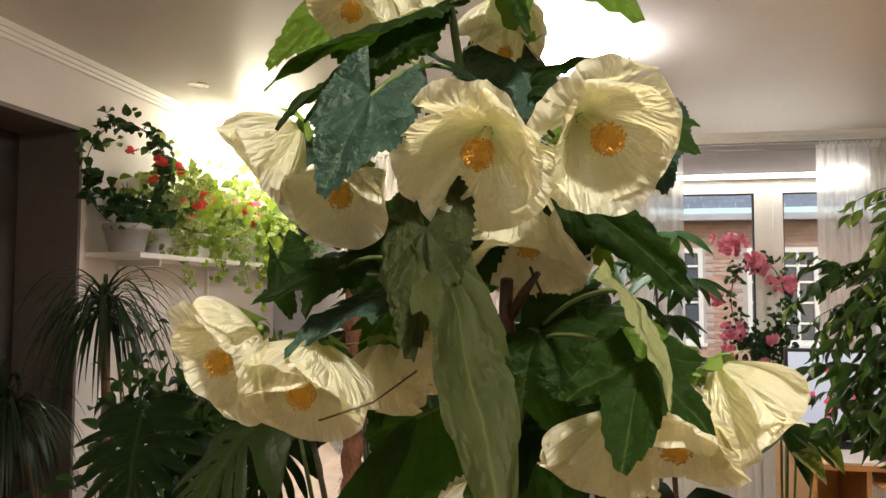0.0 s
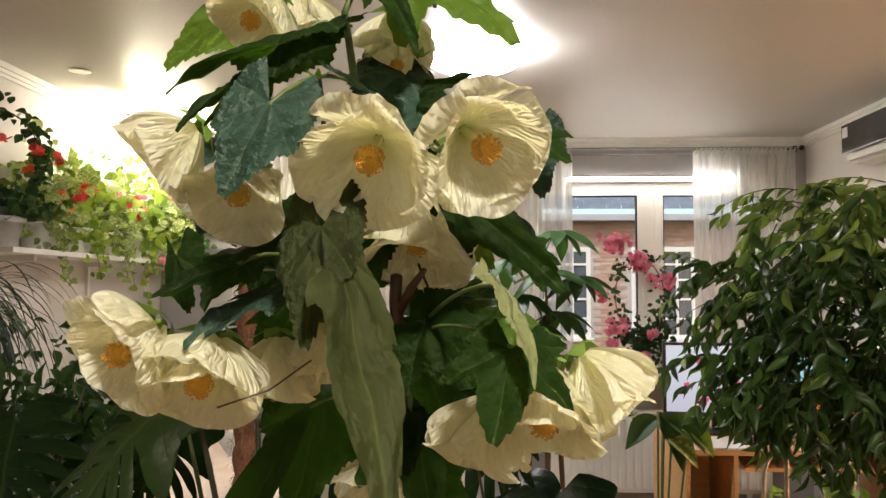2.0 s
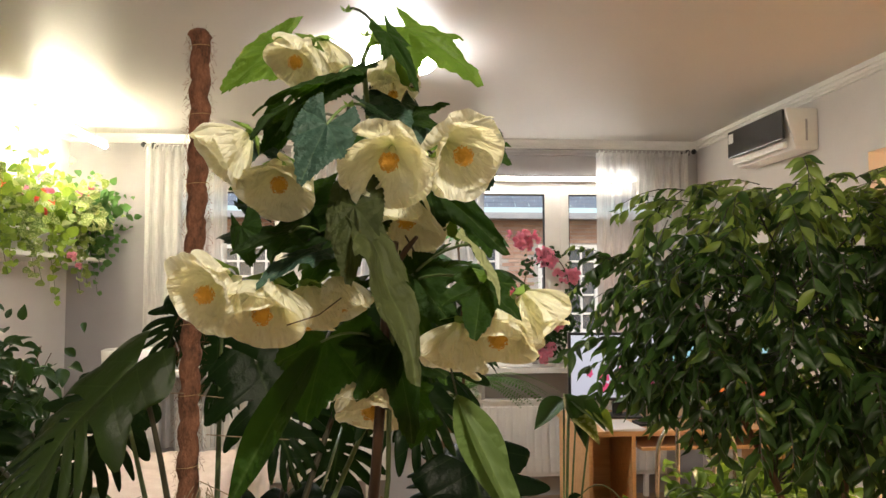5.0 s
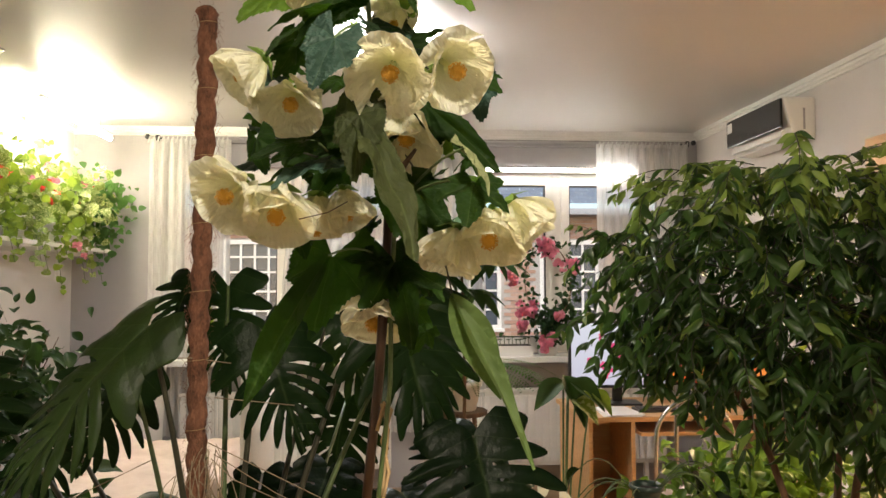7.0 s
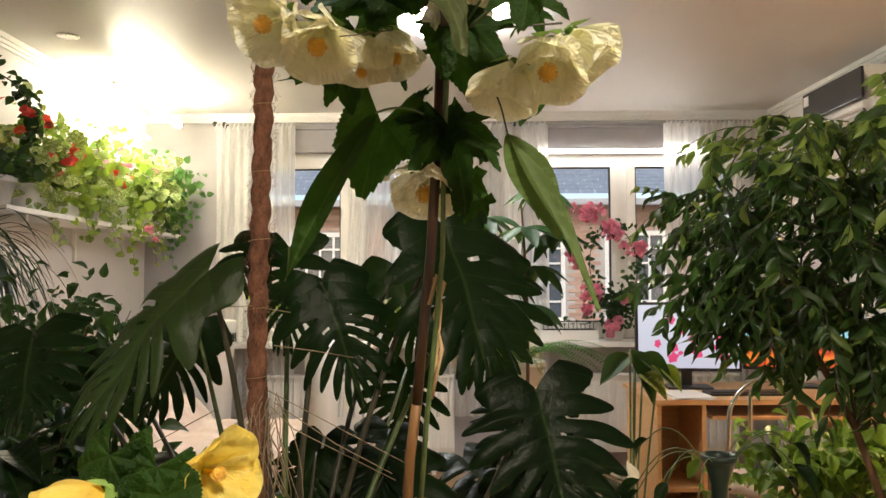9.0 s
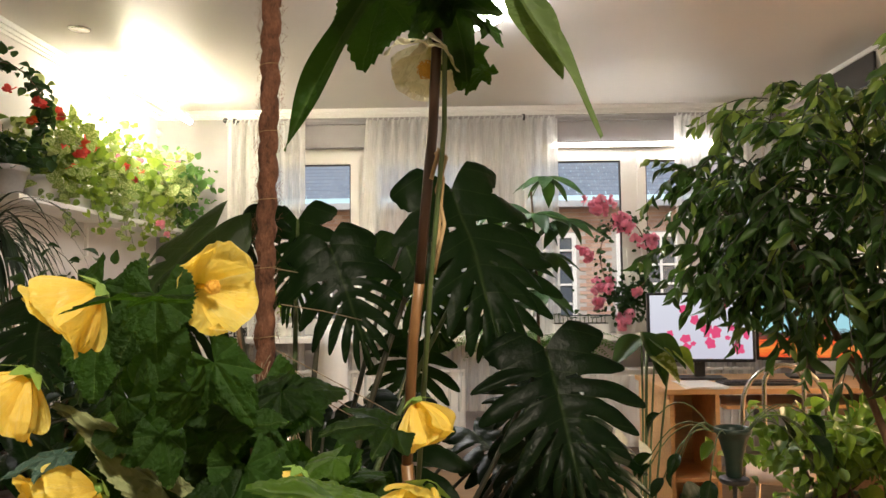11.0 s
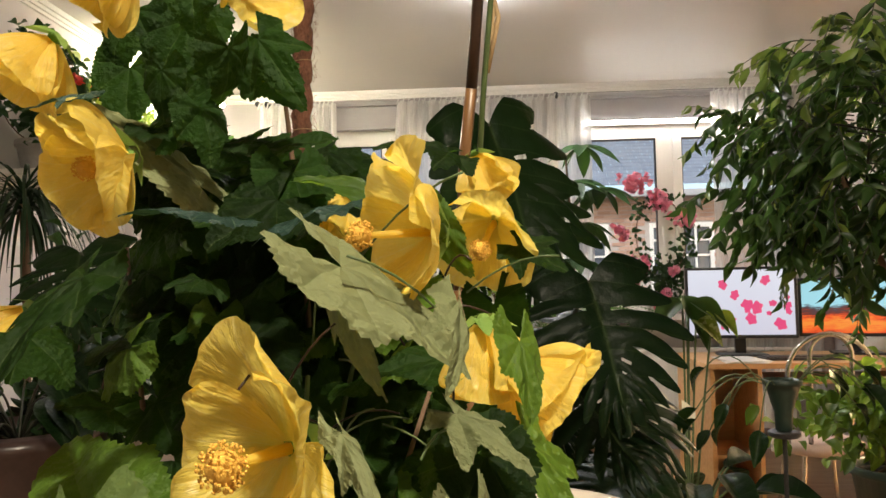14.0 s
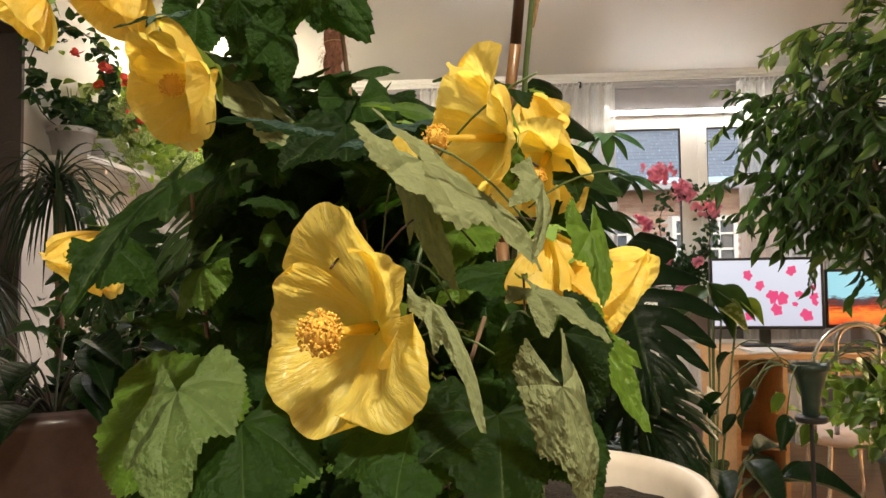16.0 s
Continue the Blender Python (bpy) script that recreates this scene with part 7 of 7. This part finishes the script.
# ---- the plant shelf ----
shelf = thing("wall_shelf", "long white wall shelf crowded with flowering pots", "shelf", (X0, 4.05, 1.72))
part("board", boxes((0.0, 0.29, -1.05, 1.10, 0.0, 0.025), bevel=0.003), WHITE, shelf)
for y in (-0.8, 0.1, 0.9):
    part("bracket", boxes((0.0, 0.24, y - 0.01, y + 0.01, -0.03, 0.0), (0.0, 0.02, y - 0.01, y + 0.01, -0.20, -0.03), bevel=0.002), WHITE, shelf)
SHELF_TOP = 1.745
rnd = random.Random(41)
for k, y in enumerate((3.10, 3.42, 3.74, 4.06, 4.38, 4.70, 5.0)):
    s = thing("shelf_plant", ("tall dark climbing plant with red buds in a grey pot" if k == 0 else "bright variegated trailing plant in a white pot" if k % 2 else "lush green flowering plant in a white pot"), "potted plant", (X0 + 0.15, y, SHELF_TOP), "shelf plants")
    pr = 0.105 if k == 0 else 0.095
    pot(s, pr, 0.14, GREY_POT if k == 0 else WHITE, 0.006, fill=0.02)
    out, mat = [], (SHRUB if k == 0 else VARIEGATED if k % 2 else BRIGHT if k < 6 else FERN)
    n = 300 if k else 290
    for q in range(n):
        if k == 0:
            if q < 200:
                a = rnd.uniform(0, 6.283)
                c = Vector((X0 + 0.16 + 0.10 * math.cos(a), y - 0.02 + 0.17 * math.cos(a) + rnd.gauss(0, 0.02), 2.17 + 0.21 * math.sin(a) + rnd.gauss(0, 0.045)))
            else:
                c = Vector((X0 + 0.2 + rnd.gauss(0, 0.06), y + rnd.gauss(0.05, 0.10), 1.93 + rnd.gauss(0, 0.035)))
        else:
            c = Vector((X0 + (0.25 if k > 4 else 0.17) + rnd.gauss(0, 0.085), y + rnd.gauss(0.03, 0.13) * (0.6 if k > 5 else 1), 2.02 + rnd.gauss(0, 0.115)))
            if c.z < 1.86:
                c.x = max(c.x, X0 + 0.27)
        d = (rand_dir(rnd) + Vector((0.35, -0.25, -0.25))).normalized()
        out.append(aim(c, c + d * rnd.triangular(0.028, 0.085, 0.040) * (1.1 if k == 0 else 1.0), (rnd.uniform(-0.2, 0.9), -0.6, rnd.uniform(0.0, 0.9)), rnd.uniform(0.75, 1.2)))
    for v in range(0 if k == 0 else 2):
        x, yy = X0 + 0.30 + rnd.uniform(0, 0.03), y + rnd.uniform(-0.12, 0.12)
        low = rnd.uniform(1.45, 1.72)
        vine = bend((X0 + 0.18, y, 1.89), (x, yy, low), -0.10, 10)
        put(part("trailing_stem", tube(vine, 0.0018, 5), STEM, s, smooth=True), Matrix.Identity(4))
        for p in vine[3:]:
            for z in (0, 1):
                d = (rand_dir(rnd) + Vector((0.3, -0.2, -0.5))).normalized()
                out.append(aim(p, p + d * rnd.uniform(0.03, 0.05), (0.6, -0.6, 0.5), 1.1))
    out.sort(key=lambda m: -m.translation.x)
    foliage(s, ROUND_LEAF if k else SMALL_LEAF, out, 110, "leaf", "mass of leaves", mat)
    for q in range((4, 6, 5, 5, 4, 3, 3)[k]):
        c = Vector((X0 + 0.24 + rnd.uniform(0, 0.06), y + rnd.uniform(-0.14, 0.14), rnd.uniform(1.92, 2.22)))
        if k in (1, 2) and q < 4:
            c = Vector((X0 + 0.30, 3.50, 2.03)) + Vector((rnd.gauss(0, 0.02), rnd.gauss(0, 0.05), rnd.gauss(0, 0.03)))
        tuft = ORANGE_TUFT if q % 3 == 2 else RED_TUFT if k < 3 or q % 2 else PINK_TUFT
        put(part("blossom", tuft, None, s), Matrix.Translation(c) @ Matrix.Rotation(rnd.uniform(0, 6), 4, rand_dir(rnd)) @ Matrix.Scale(rnd.uniform(0.022, 0.038), 4))
    for q in range(7):
        c = Vector((X0 + 0.17 + rnd.gauss(0, 0.04), y + rnd.gauss(0, 0.08), 1.98 + rnd.gauss(0, 0.07)))
        put(part("stem", tube(bend((X0 + 0.15, y, 1.86), c, -0.03, 6), 0.002, 5), STEM, s, smooth=True), Matrix.Identity(4))
    if k == 4:
        for c, r in (((X0 + 0.34, 4.45, 1.73), 0.034), ((X0 + 0.33, 4.58, 1.675), 0.024)):
            put(part("blossom", PINK_TUFT, None, s, "bright pink hanging blossom"), Matrix.Translation(c) @ Matrix.Scale(r, 4))
    if k == 0:
        hoop = tube([(X0 + 0.16 + 0.10 * math.cos(a), y - 0.02 + 0.17 * math.cos(a), 2.12 + 0.25 * math.sin(a)) for a in (6.2832 * i / 24 for i in range(25))], 0.003, 6)
        put(part("support_hoop", hoop, BARK, s, smooth=True), Matrix.Identity(4))

# ---- window sill and the right-hand side ----
boug = thing("bougainvillea", "pink bougainvillea trained round a hoop in a white pot", "potted plant", (1.20, 5.08, 0.965))
pot(boug, 0.085, 0.13, WHITE, 0.006, fill=0.02)
rnd = random.Random(61)
ring = [Vector((1.19 + 0.17 * math.cos(a), 5.0 + 0.02 * math.sin(3 * a), 1.50 + 0.27 * math.sin(a))) for a in (6.2832 * i / 30 - 1.57 for i in range(31))]
put(part("hoop", tube(ring, 0.004, 6), BARK, boug, smooth=True), Matrix.Identity(4))
put(part("stem", tube(bend((1.20, 5.08, 1.07), (1.19, 5.0, 1.23), 0, 6), 0.006, 6), BARK, boug, smooth=True), Matrix.Identity(4))
out = []
for k in range(430):
    p = ring[rnd.randrange(31)]
    if rnd.random() < 0.55:
        p = Vector((1.22 + rnd.gauss(0, 0.10), 5.0, 1.22 + rnd.gauss(0, 0.08)))
    c = p + Vector((rnd.gauss(0, 0.03), rnd.gauss(0, 0.03), rnd.gauss(0, 0.03)))
    d = (rand_dir(rnd) + Vector((0, -0.3, -0.1))).normalized()
    out.append(aim(c, c + d * rnd.uniform(0.03, 0.055), (rnd.uniform(-0.4, 0.4), -0.8, 0.4), 1.0))
foliage(boug, SMALL_LEAF, out, 150, "leaf", "mass of small dark leaves", SHRUB)
for k in range(16):
    c = Vector((1.0180, 4.9500, 1.8700)) + Vector((rnd.gauss(0, 0.045), rnd.gauss(0, 0.02), rnd.gauss(0, 0.045 * 0.75)))
    put(part("blossom", PINK_TUFT, None, boug), Matrix.Translation(c) @ Matrix.Rotation(rnd.uniform(0, 6), 4, rand_dir(rnd)) @ Matrix.Scale(rnd.uniform(0.030, 0.046), 4))
for k in range(13):
    c = Vector((1.2020, 4.9500, 1.7200)) + Vector((rnd.gauss(0, 0.04), rnd.gauss(0, 0.02), rnd.gauss(0, 0.04 * 0.75)))
    put(part("blossom", PINK_TUFT, None, boug), Matrix.Translation(c) @ Matrix.Rotation(rnd.uniform(0, 6), 4, rand_dir(rnd)) @ Matrix.Scale(rnd.uniform(0.030, 0.046), 4))
for k in range(10):
    c = Vector((1.3610, 4.9500, 1.6170)) + Vector((rnd.gauss(0, 0.03), rnd.gauss(0, 0.02), rnd.gauss(0, 0.03 * 0.75)))
    put(part("blossom", PINK_TUFT, None, boug), Matrix.Translation(c) @ Matrix.Rotation(rnd.uniform(0, 6), 4, rand_dir(rnd)) @ Matrix.Scale(rnd.uniform(0.030, 0.046), 4))
for k in range(8):
    c = Vector((0.9230, 4.9500, 1.5290)) + Vector((rnd.gauss(0, 0.025), rnd.gauss(0, 0.02), rnd.gauss(0, 0.025 * 0.75)))
    put(part("blossom", PINK_TUFT, None, boug), Matrix.Translation(c) @ Matrix.Rotation(rnd.uniform(0, 6), 4, rand_dir(rnd)) @ Matrix.Scale(rnd.uniform(0.030, 0.046), 4))
for k in range(12):
    c = Vector((1.0230, 4.9500, 1.2990)) + Vector((rnd.gauss(0, 0.035), rnd.gauss(0, 0.02), rnd.gauss(0, 0.035 * 0.75)))
    put(part("blossom", PINK_TUFT, None, boug), Matrix.Translation(c) @ Matrix.Rotation(rnd.uniform(0, 6), 4, rand_dir(rnd)) @ Matrix.Scale(rnd.uniform(0.030, 0.046), 4))
for k in range(6):
    c = Vector((1.0050, 4.9500, 1.1820)) + Vector((rnd.gauss(0, 0.022), rnd.gauss(0, 0.02), rnd.gauss(0, 0.022 * 0.75)))
    put(part("blossom", PINK_TUFT, None, boug), Matrix.Translation(c) @ Matrix.Rotation(rnd.uniform(0, 6), 4, rand_dir(rnd)) @ Matrix.Scale(rnd.uniform(0.030, 0.046), 4))
for k in range(9):
    c = Vector((1.1730, 4.9500, 1.0690)) + Vector((rnd.gauss(0, 0.03), rnd.gauss(0, 0.02), rnd.gauss(0, 0.03 * 0.75)))
    put(part("blossom", PINK_TUFT, None, boug), Matrix.Translation(c) @ Matrix.Rotation(rnd.uniform(0, 6), 4, rand_dir(rnd)) @ Matrix.Scale(rnd.uniform(0.030, 0.046), 4))
for k in range(6):
    c = Vector((1.1420, 4.9500, 1.7800)) + Vector((rnd.gauss(0, 0.03), rnd.gauss(0, 0.02), rnd.gauss(0, 0.03 * 0.75)))
    put(part("blossom", PINK_TUFT, None, boug), Matrix.Translation(c) @ Matrix.Rotation(rnd.uniform(0, 6), 4, rand_dir(rnd)) @ Matrix.Scale(rnd.uniform(0.030, 0.046), 4))
for k in range(3):
    c = Vector((1.2650, 4.9500, 1.2680)) + Vector((rnd.gauss(0, 0.012), rnd.gauss(0, 0.02), rnd.gauss(0, 0.012 * 0.75)))
    put(part("blossom", PINK_TUFT, None, boug), Matrix.Translation(c) @ Matrix.Rotation(rnd.uniform(0, 6), 4, rand_dir(rnd)) @ Matrix.Scale(rnd.uniform(0.030, 0.046), 4))

trough = thing("seedling_trough", "long white trough of small succulent seedlings on the sill", "planter", (0.88, 5.08, 0.965))
part("trough", boxes((-0.20, 0.20, -0.06, 0.06, 0.0, 0.075), bevel=0.006), WHITE, trough)
part("soil", boxes((-0.19, 0.19, -0.052, 0.052, 0.0745, 0.08)), SOIL, trough)
rnd = random.Random(15)
for k in range(13):
    x = -0.18 + 0.03 * k
    h = rnd.uniform(0.03, 0.06)
    part("stem", tube([(x, 0, 0.078), (x + rnd.uniform(-0.005, 0.005), 0, 0.078 + h)], 0.003, 5), STEM, trough)
    for q in range(7):
        a = q * 0.9
        m = aim((x, 0, 0.078 + h), (x + 0.02 * math.cos(a), 0.02 * math.sin(a), 0.078 + h + rnd.uniform(0.004, 0.018)), (0, 0, 1), 0.9)
        part("leaf", SMALL_LEAF, None, trough).matrix_basis = m
for x, y, n in ((-1.25, 5.08, 5), (-0.35, 5.08, 6), (0.05, 5.08, 7)):
    bush("sill_plant", "small leafy pot plant on the window sill", (x, y, 0.965), 0, 0.045, 90, SMALL_LEAF, BRIGHT, (x, y, 1.22), (0.10, 0.05, 0.10), 60, 0.2, 0.06, 0.10, WHITE, 5, "sill plants", n)

umbrella = thing("umbrella_plant", "umbrella plant with fans of drooping dark leaflets", "potted plant", (0.35, 3.25, 0))
pot(umbrella, 0.15, 0.28, TERRACOTTA, 0.01)
put(part("trunk", tube(bend((0.35, 3.25, 0.24), (0.36, 3.22, 1.75), 0, 10, (0.03, 0, 0)), [0.012 - 0.0007 * q for q in range(11)], 7), BARK, umbrella, smooth=True), Matrix.Identity(4))
rnd = random.Random(23)
for x, z in ((0.445, 1.83), (0.27, 1.54), (0.37, 1.64), (0.20, 1.70), (0.52, 1.62), (0.30, 1.40), (0.44, 1.46), (0.16, 1.45), (0.38, 1.28), (0.24, 1.22)):
    y = 3.2 + rnd.uniform(-0.1, 0.1)
    put(part("leaf_stalk", tube(bend((0.36, 3.22, z - 0.12), (x, y, z), -0.02, 6), 0.0025, 5), STEM, umbrella, smooth=True), Matrix.Identity(4))
    for q in range(8):
        a = q * 0.785 + rnd.uniform(-0.2, 0.2)
        d = Vector((math.cos(a), math.sin(a) * 0.8, rnd.uniform(-0.8, -0.1))).normalized()
        put(part("leaflet", LEAFLET, None, umbrella), aim((x, y, z), Vector((x, y, z)) + d * rnd.uniform(0.16, 0.22), (0, -0.3, 0.9), 1.05))

fern = thing("fern", "light green feathery fern on a tall stand", "potted plant", (0.42, 3.75, 0.80))
pot(fern, 0.11, 0.16, WHITE, 0.008, fill=0.02)
stand = thing("plant_stand", "plain tall wooden plant stand", "stand", (0.42, 3.75, 0))
part("top", lathe([(0.14, 0.775), (0.145, 0.78), (0.145, 0.797), (0.14, 0.80), (0.001, 0.80)]), BARK, stand)
for a in (0.5, 2.6, 4.7):
    part("leg", tube([(0.09 * math.cos(a), 0.09 * math.sin(a), 0.775), (0.13 * math.cos(a), 0.13 * math.sin(a), 0)], 0.014, 7), BARK, stand)
rnd = random.Random(3)
for k in range(30):
    a = rnd.uniform(0, 6.283)
    d = Vector((math.cos(a) * 0.7, math.sin(a) * 0.7, 1.0)).normalized()
    p = Vector((0.42, 3.75, 0.94))
    bm = bmesh.new()
    L = rnd.uniform(0.45, 0.7)
    for j in range(34):
        d = (d + Vector((math.cos(a) * 0.035, math.sin(a) * 0.035, -0.052))).normalized()
        q = p + d * L / 34
        s = d.cross(Vector((0, 0, 1)))
        s = s.normalized() if s.length > 0.02 else Vector((1, 0, 0))
        w = 0.055 * math.sin(math.pi * (0.08 + 0.9 * j / 34))
        for g in (-1, 1):
            tip = p + s * g * w + d * w * 0.3 + Vector((0, 0, -w * 0.2))
            vs = [bm.verts.new(v) for v in (p, p + s * g * w * 0.5 + d * 0.006, tip, p + s * g * w * 0.5 - d * 0.004)]
            bm.faces.new(vs)
        p = q
    put(part("frond", bm, FERN, fern), Matrix.Identity(4))

bush("coleus", "bright lime-green leafy bush under the weeping fig", (1.36, 2.40, 0.30), 0, 0.066, 680, BROAD, COLEUS, (1.48, 2.36, 0.74), (0.29, 0.22, 0.17), 240, 0.2, 0.15, 0.24, GREEN_POT, 12, "", 12)
cs = thing("plant_stool", "low wooden stool under the lime-green bush", "stool", (1.36, 2.40, 0), "plant stools")
part("seat", lathe([(0.165, 0.27), (0.17, 0.275), (0.17, 0.297), (0.165, 0.30), (0.001, 0.30)]), BARK, cs)
for a in (0.8, 2.4, 3.9, 5.5):
    part("leg", tube([(0.13 * math.cos(a), 0.13 * math.sin(a), 0.27), (0.15 * math.cos(a), 0.15 * math.sin(a), 0)], 0.014, 8), BARK, cs)

peace = thing("peace_lily", "peace lily with dark leaves and a white spathe", "potted plant", (0.62, 2.25, 0.0))
pot(peace, 0.13, 0.24, GREY_POT, 0.01)
rnd = random.Random(19)
for k in range(26):
    a = rnd.uniform(0, 6.283)
    b = Vector((0.62, 2.25, 0.22))
    m = b + Vector((0.20 * math.cos(a), 0.18 * math.sin(a), rnd.uniform(0.18, 0.38)))
    put(part("leaf_stalk", tube(bend(b, m, -0.05, 7), 0.004, 5), STEM, peace, smooth=True), Matrix.Identity(4))
    put(coat(part("leaf", BROAD, None, peace), MONSTERA), aim(m, m + Vector((math.cos(a), math.sin(a), rnd.uniform(-0.5, 0.5))) * rnd.uniform(0.15, 0.24), (0, -0.3, 0.9), 0.75))
for tip, base in (((0.585, 2.18, 0.80), (0.60, 2.2, 0.705)), ((0.52, 2.22, 0.83), (0.53, 2.22, 0.74))):
    put(part("spathe", simple_leaf_mesh("spathe", SPATHE, 0.30, 0.5, -0.1, 0.8, 8, 4), None, peace, "white hooded spathe"), aim(base, tip, (0.5, -0.8, 0.1), 1.0))
    put(part("flower_stalk", tube(bend((0.62, 2.25, 0.22), base, -0.03, 8), 0.003, 5), STEM, peace, smooth=True), Matrix.Identity(4))

gp = thing("variegated_vine", "trailing vine with pale-edged leaves in a dark green pot", "potted plant", (0.752, 1.78, 0.775))
part("pot", lathe([(0.016, 0.0), (0.021, 0.004), (0.023, 0.05), (0.037, 0.10), (0.044, 0.118), (0.049, 0.12), (0.049, 0.132), (0.045, 0.134), (0.042, 0.124), (0.036, 0.10)]), GREEN_POT, gp, "dark green funnel-shaped pot", smooth=True)
part("soil", disc(0.041, 0.118, 24, 0.003), SOIL, gp, smooth=True)
gs = thing("plant_stand", "slim dark metal plant stand", "stand", (0.752, 1.78, 0))
part("top", lathe([(0.036, 0.76), (0.04, 0.765), (0.04, 0.773), (0.036, 0.775), (0.001, 0.775)]), DARK_PLASTIC, gs)
part("post", tube([(0, 0, 0.02), (0, 0, 0.76)], 0.006, 8), DARK_PLASTIC, gs)
part("foot", lathe([(0.14, 0.0), (0.14, 0.012), (0.02, 0.022), (0.001, 0.022)]), DARK_PLASTIC, gs)
out = []
rnd = random.Random(2)
for k in range(13):
    a = rnd.uniform(0, 6.283)
    c = Vector((0.74 + 0.05 * math.cos(a), 1.78 + 0.05 * math.sin(a), 0.90))
    e = c + Vector((0.16 * math.cos(a), 0.12 * math.sin(a), rnd.uniform(-0.16, 0.05)))
    put(part("stem", tube(bend(c, e, -0.05, 6), 0.0018, 5), STEM, gp, smooth=True), Matrix.Identity(4))
    d = Vector((math.cos(a), math.sin(a), -0.9)).normalized()
    out.append(aim(e, e + d * rnd.uniform(0.06, 0.11), (0, -0.5, 0.8), 0.8))
foliage(gp, BROAD, out, 40, "leaf", "leaves", MONSTERA)

put(coat(part("leaf", BROAD, None, peace), VARIEGATED), aim((0.7280, 2.6000, 1.0500), (0.8288, 2.4920, 0.9830), (0, -0.6, 0.8), 0.9))
put(part("leaf_stalk", tube(bend((0.62, 2.25, 0.22), (0.7280, 2.6000, 1.0500), -0.05, 8), 0.004, 5), STEM, peace, smooth=True), Matrix.Identity(4))
put(coat(part("leaf", BROAD, None, peace), BRIGHT), aim((0.8240, 2.6000, 1.0600), (0.8967, 2.5280, 0.9966), (0, -0.6, 0.8), 0.9))
put(part("leaf_stalk", tube(bend((0.62, 2.25, 0.22), (0.8240, 2.6000, 1.0600), -0.05, 8), 0.004, 5), STEM, peace, smooth=True), Matrix.Identity(4))
put(coat(part("leaf", BROAD, None, peace), SHRUB), aim((0.7600, 2.6000, 1.0280), (0.7895, 2.5280, 0.9438), (0, -0.6, 0.8), 0.9))
put(part("leaf_stalk", tube(bend((0.62, 2.25, 0.22), (0.7600, 2.6000, 1.0280), -0.05, 8), 0.004, 5), STEM, peace, smooth=True), Matrix.Identity(4))
put(coat(part("leaf", BROAD, None, peace), SHRUB), aim((0.7120, 2.6000, 1.1210), (0.7797, 2.5280, 0.9957), (0, -0.6, 0.8), 0.9))
put(part("leaf_stalk", tube(bend((0.62, 2.25, 0.22), (0.7120, 2.6000, 1.1210), -0.05, 8), 0.004, 5), STEM, peace, smooth=True), Matrix.Identity(4))
put(coat(part("leaf", BROAD, None, peace), SHRUB), aim((0.7340, 2.6000, 1.0980), (0.8737, 2.5280, 1.0267), (0, -0.6, 0.8), 0.9))
put(part("leaf_stalk", tube(bend((0.62, 2.25, 0.22), (0.7340, 2.6000, 1.0980), -0.05, 8), 0.004, 5), STEM, peace, smooth=True), Matrix.Identity(4))
put(coat(part("leaf", BROAD, None, peace), SHRUB), aim((0.7120, 2.6000, 1.0990), (0.5831, 2.5280, 1.0313), (0, -0.6, 0.8), 0.9))
put(part("leaf_stalk", tube(bend((0.62, 2.25, 0.22), (0.7120, 2.6000, 1.0990), -0.05, 8), 0.004, 5), STEM, peace, smooth=True), Matrix.Identity(4))
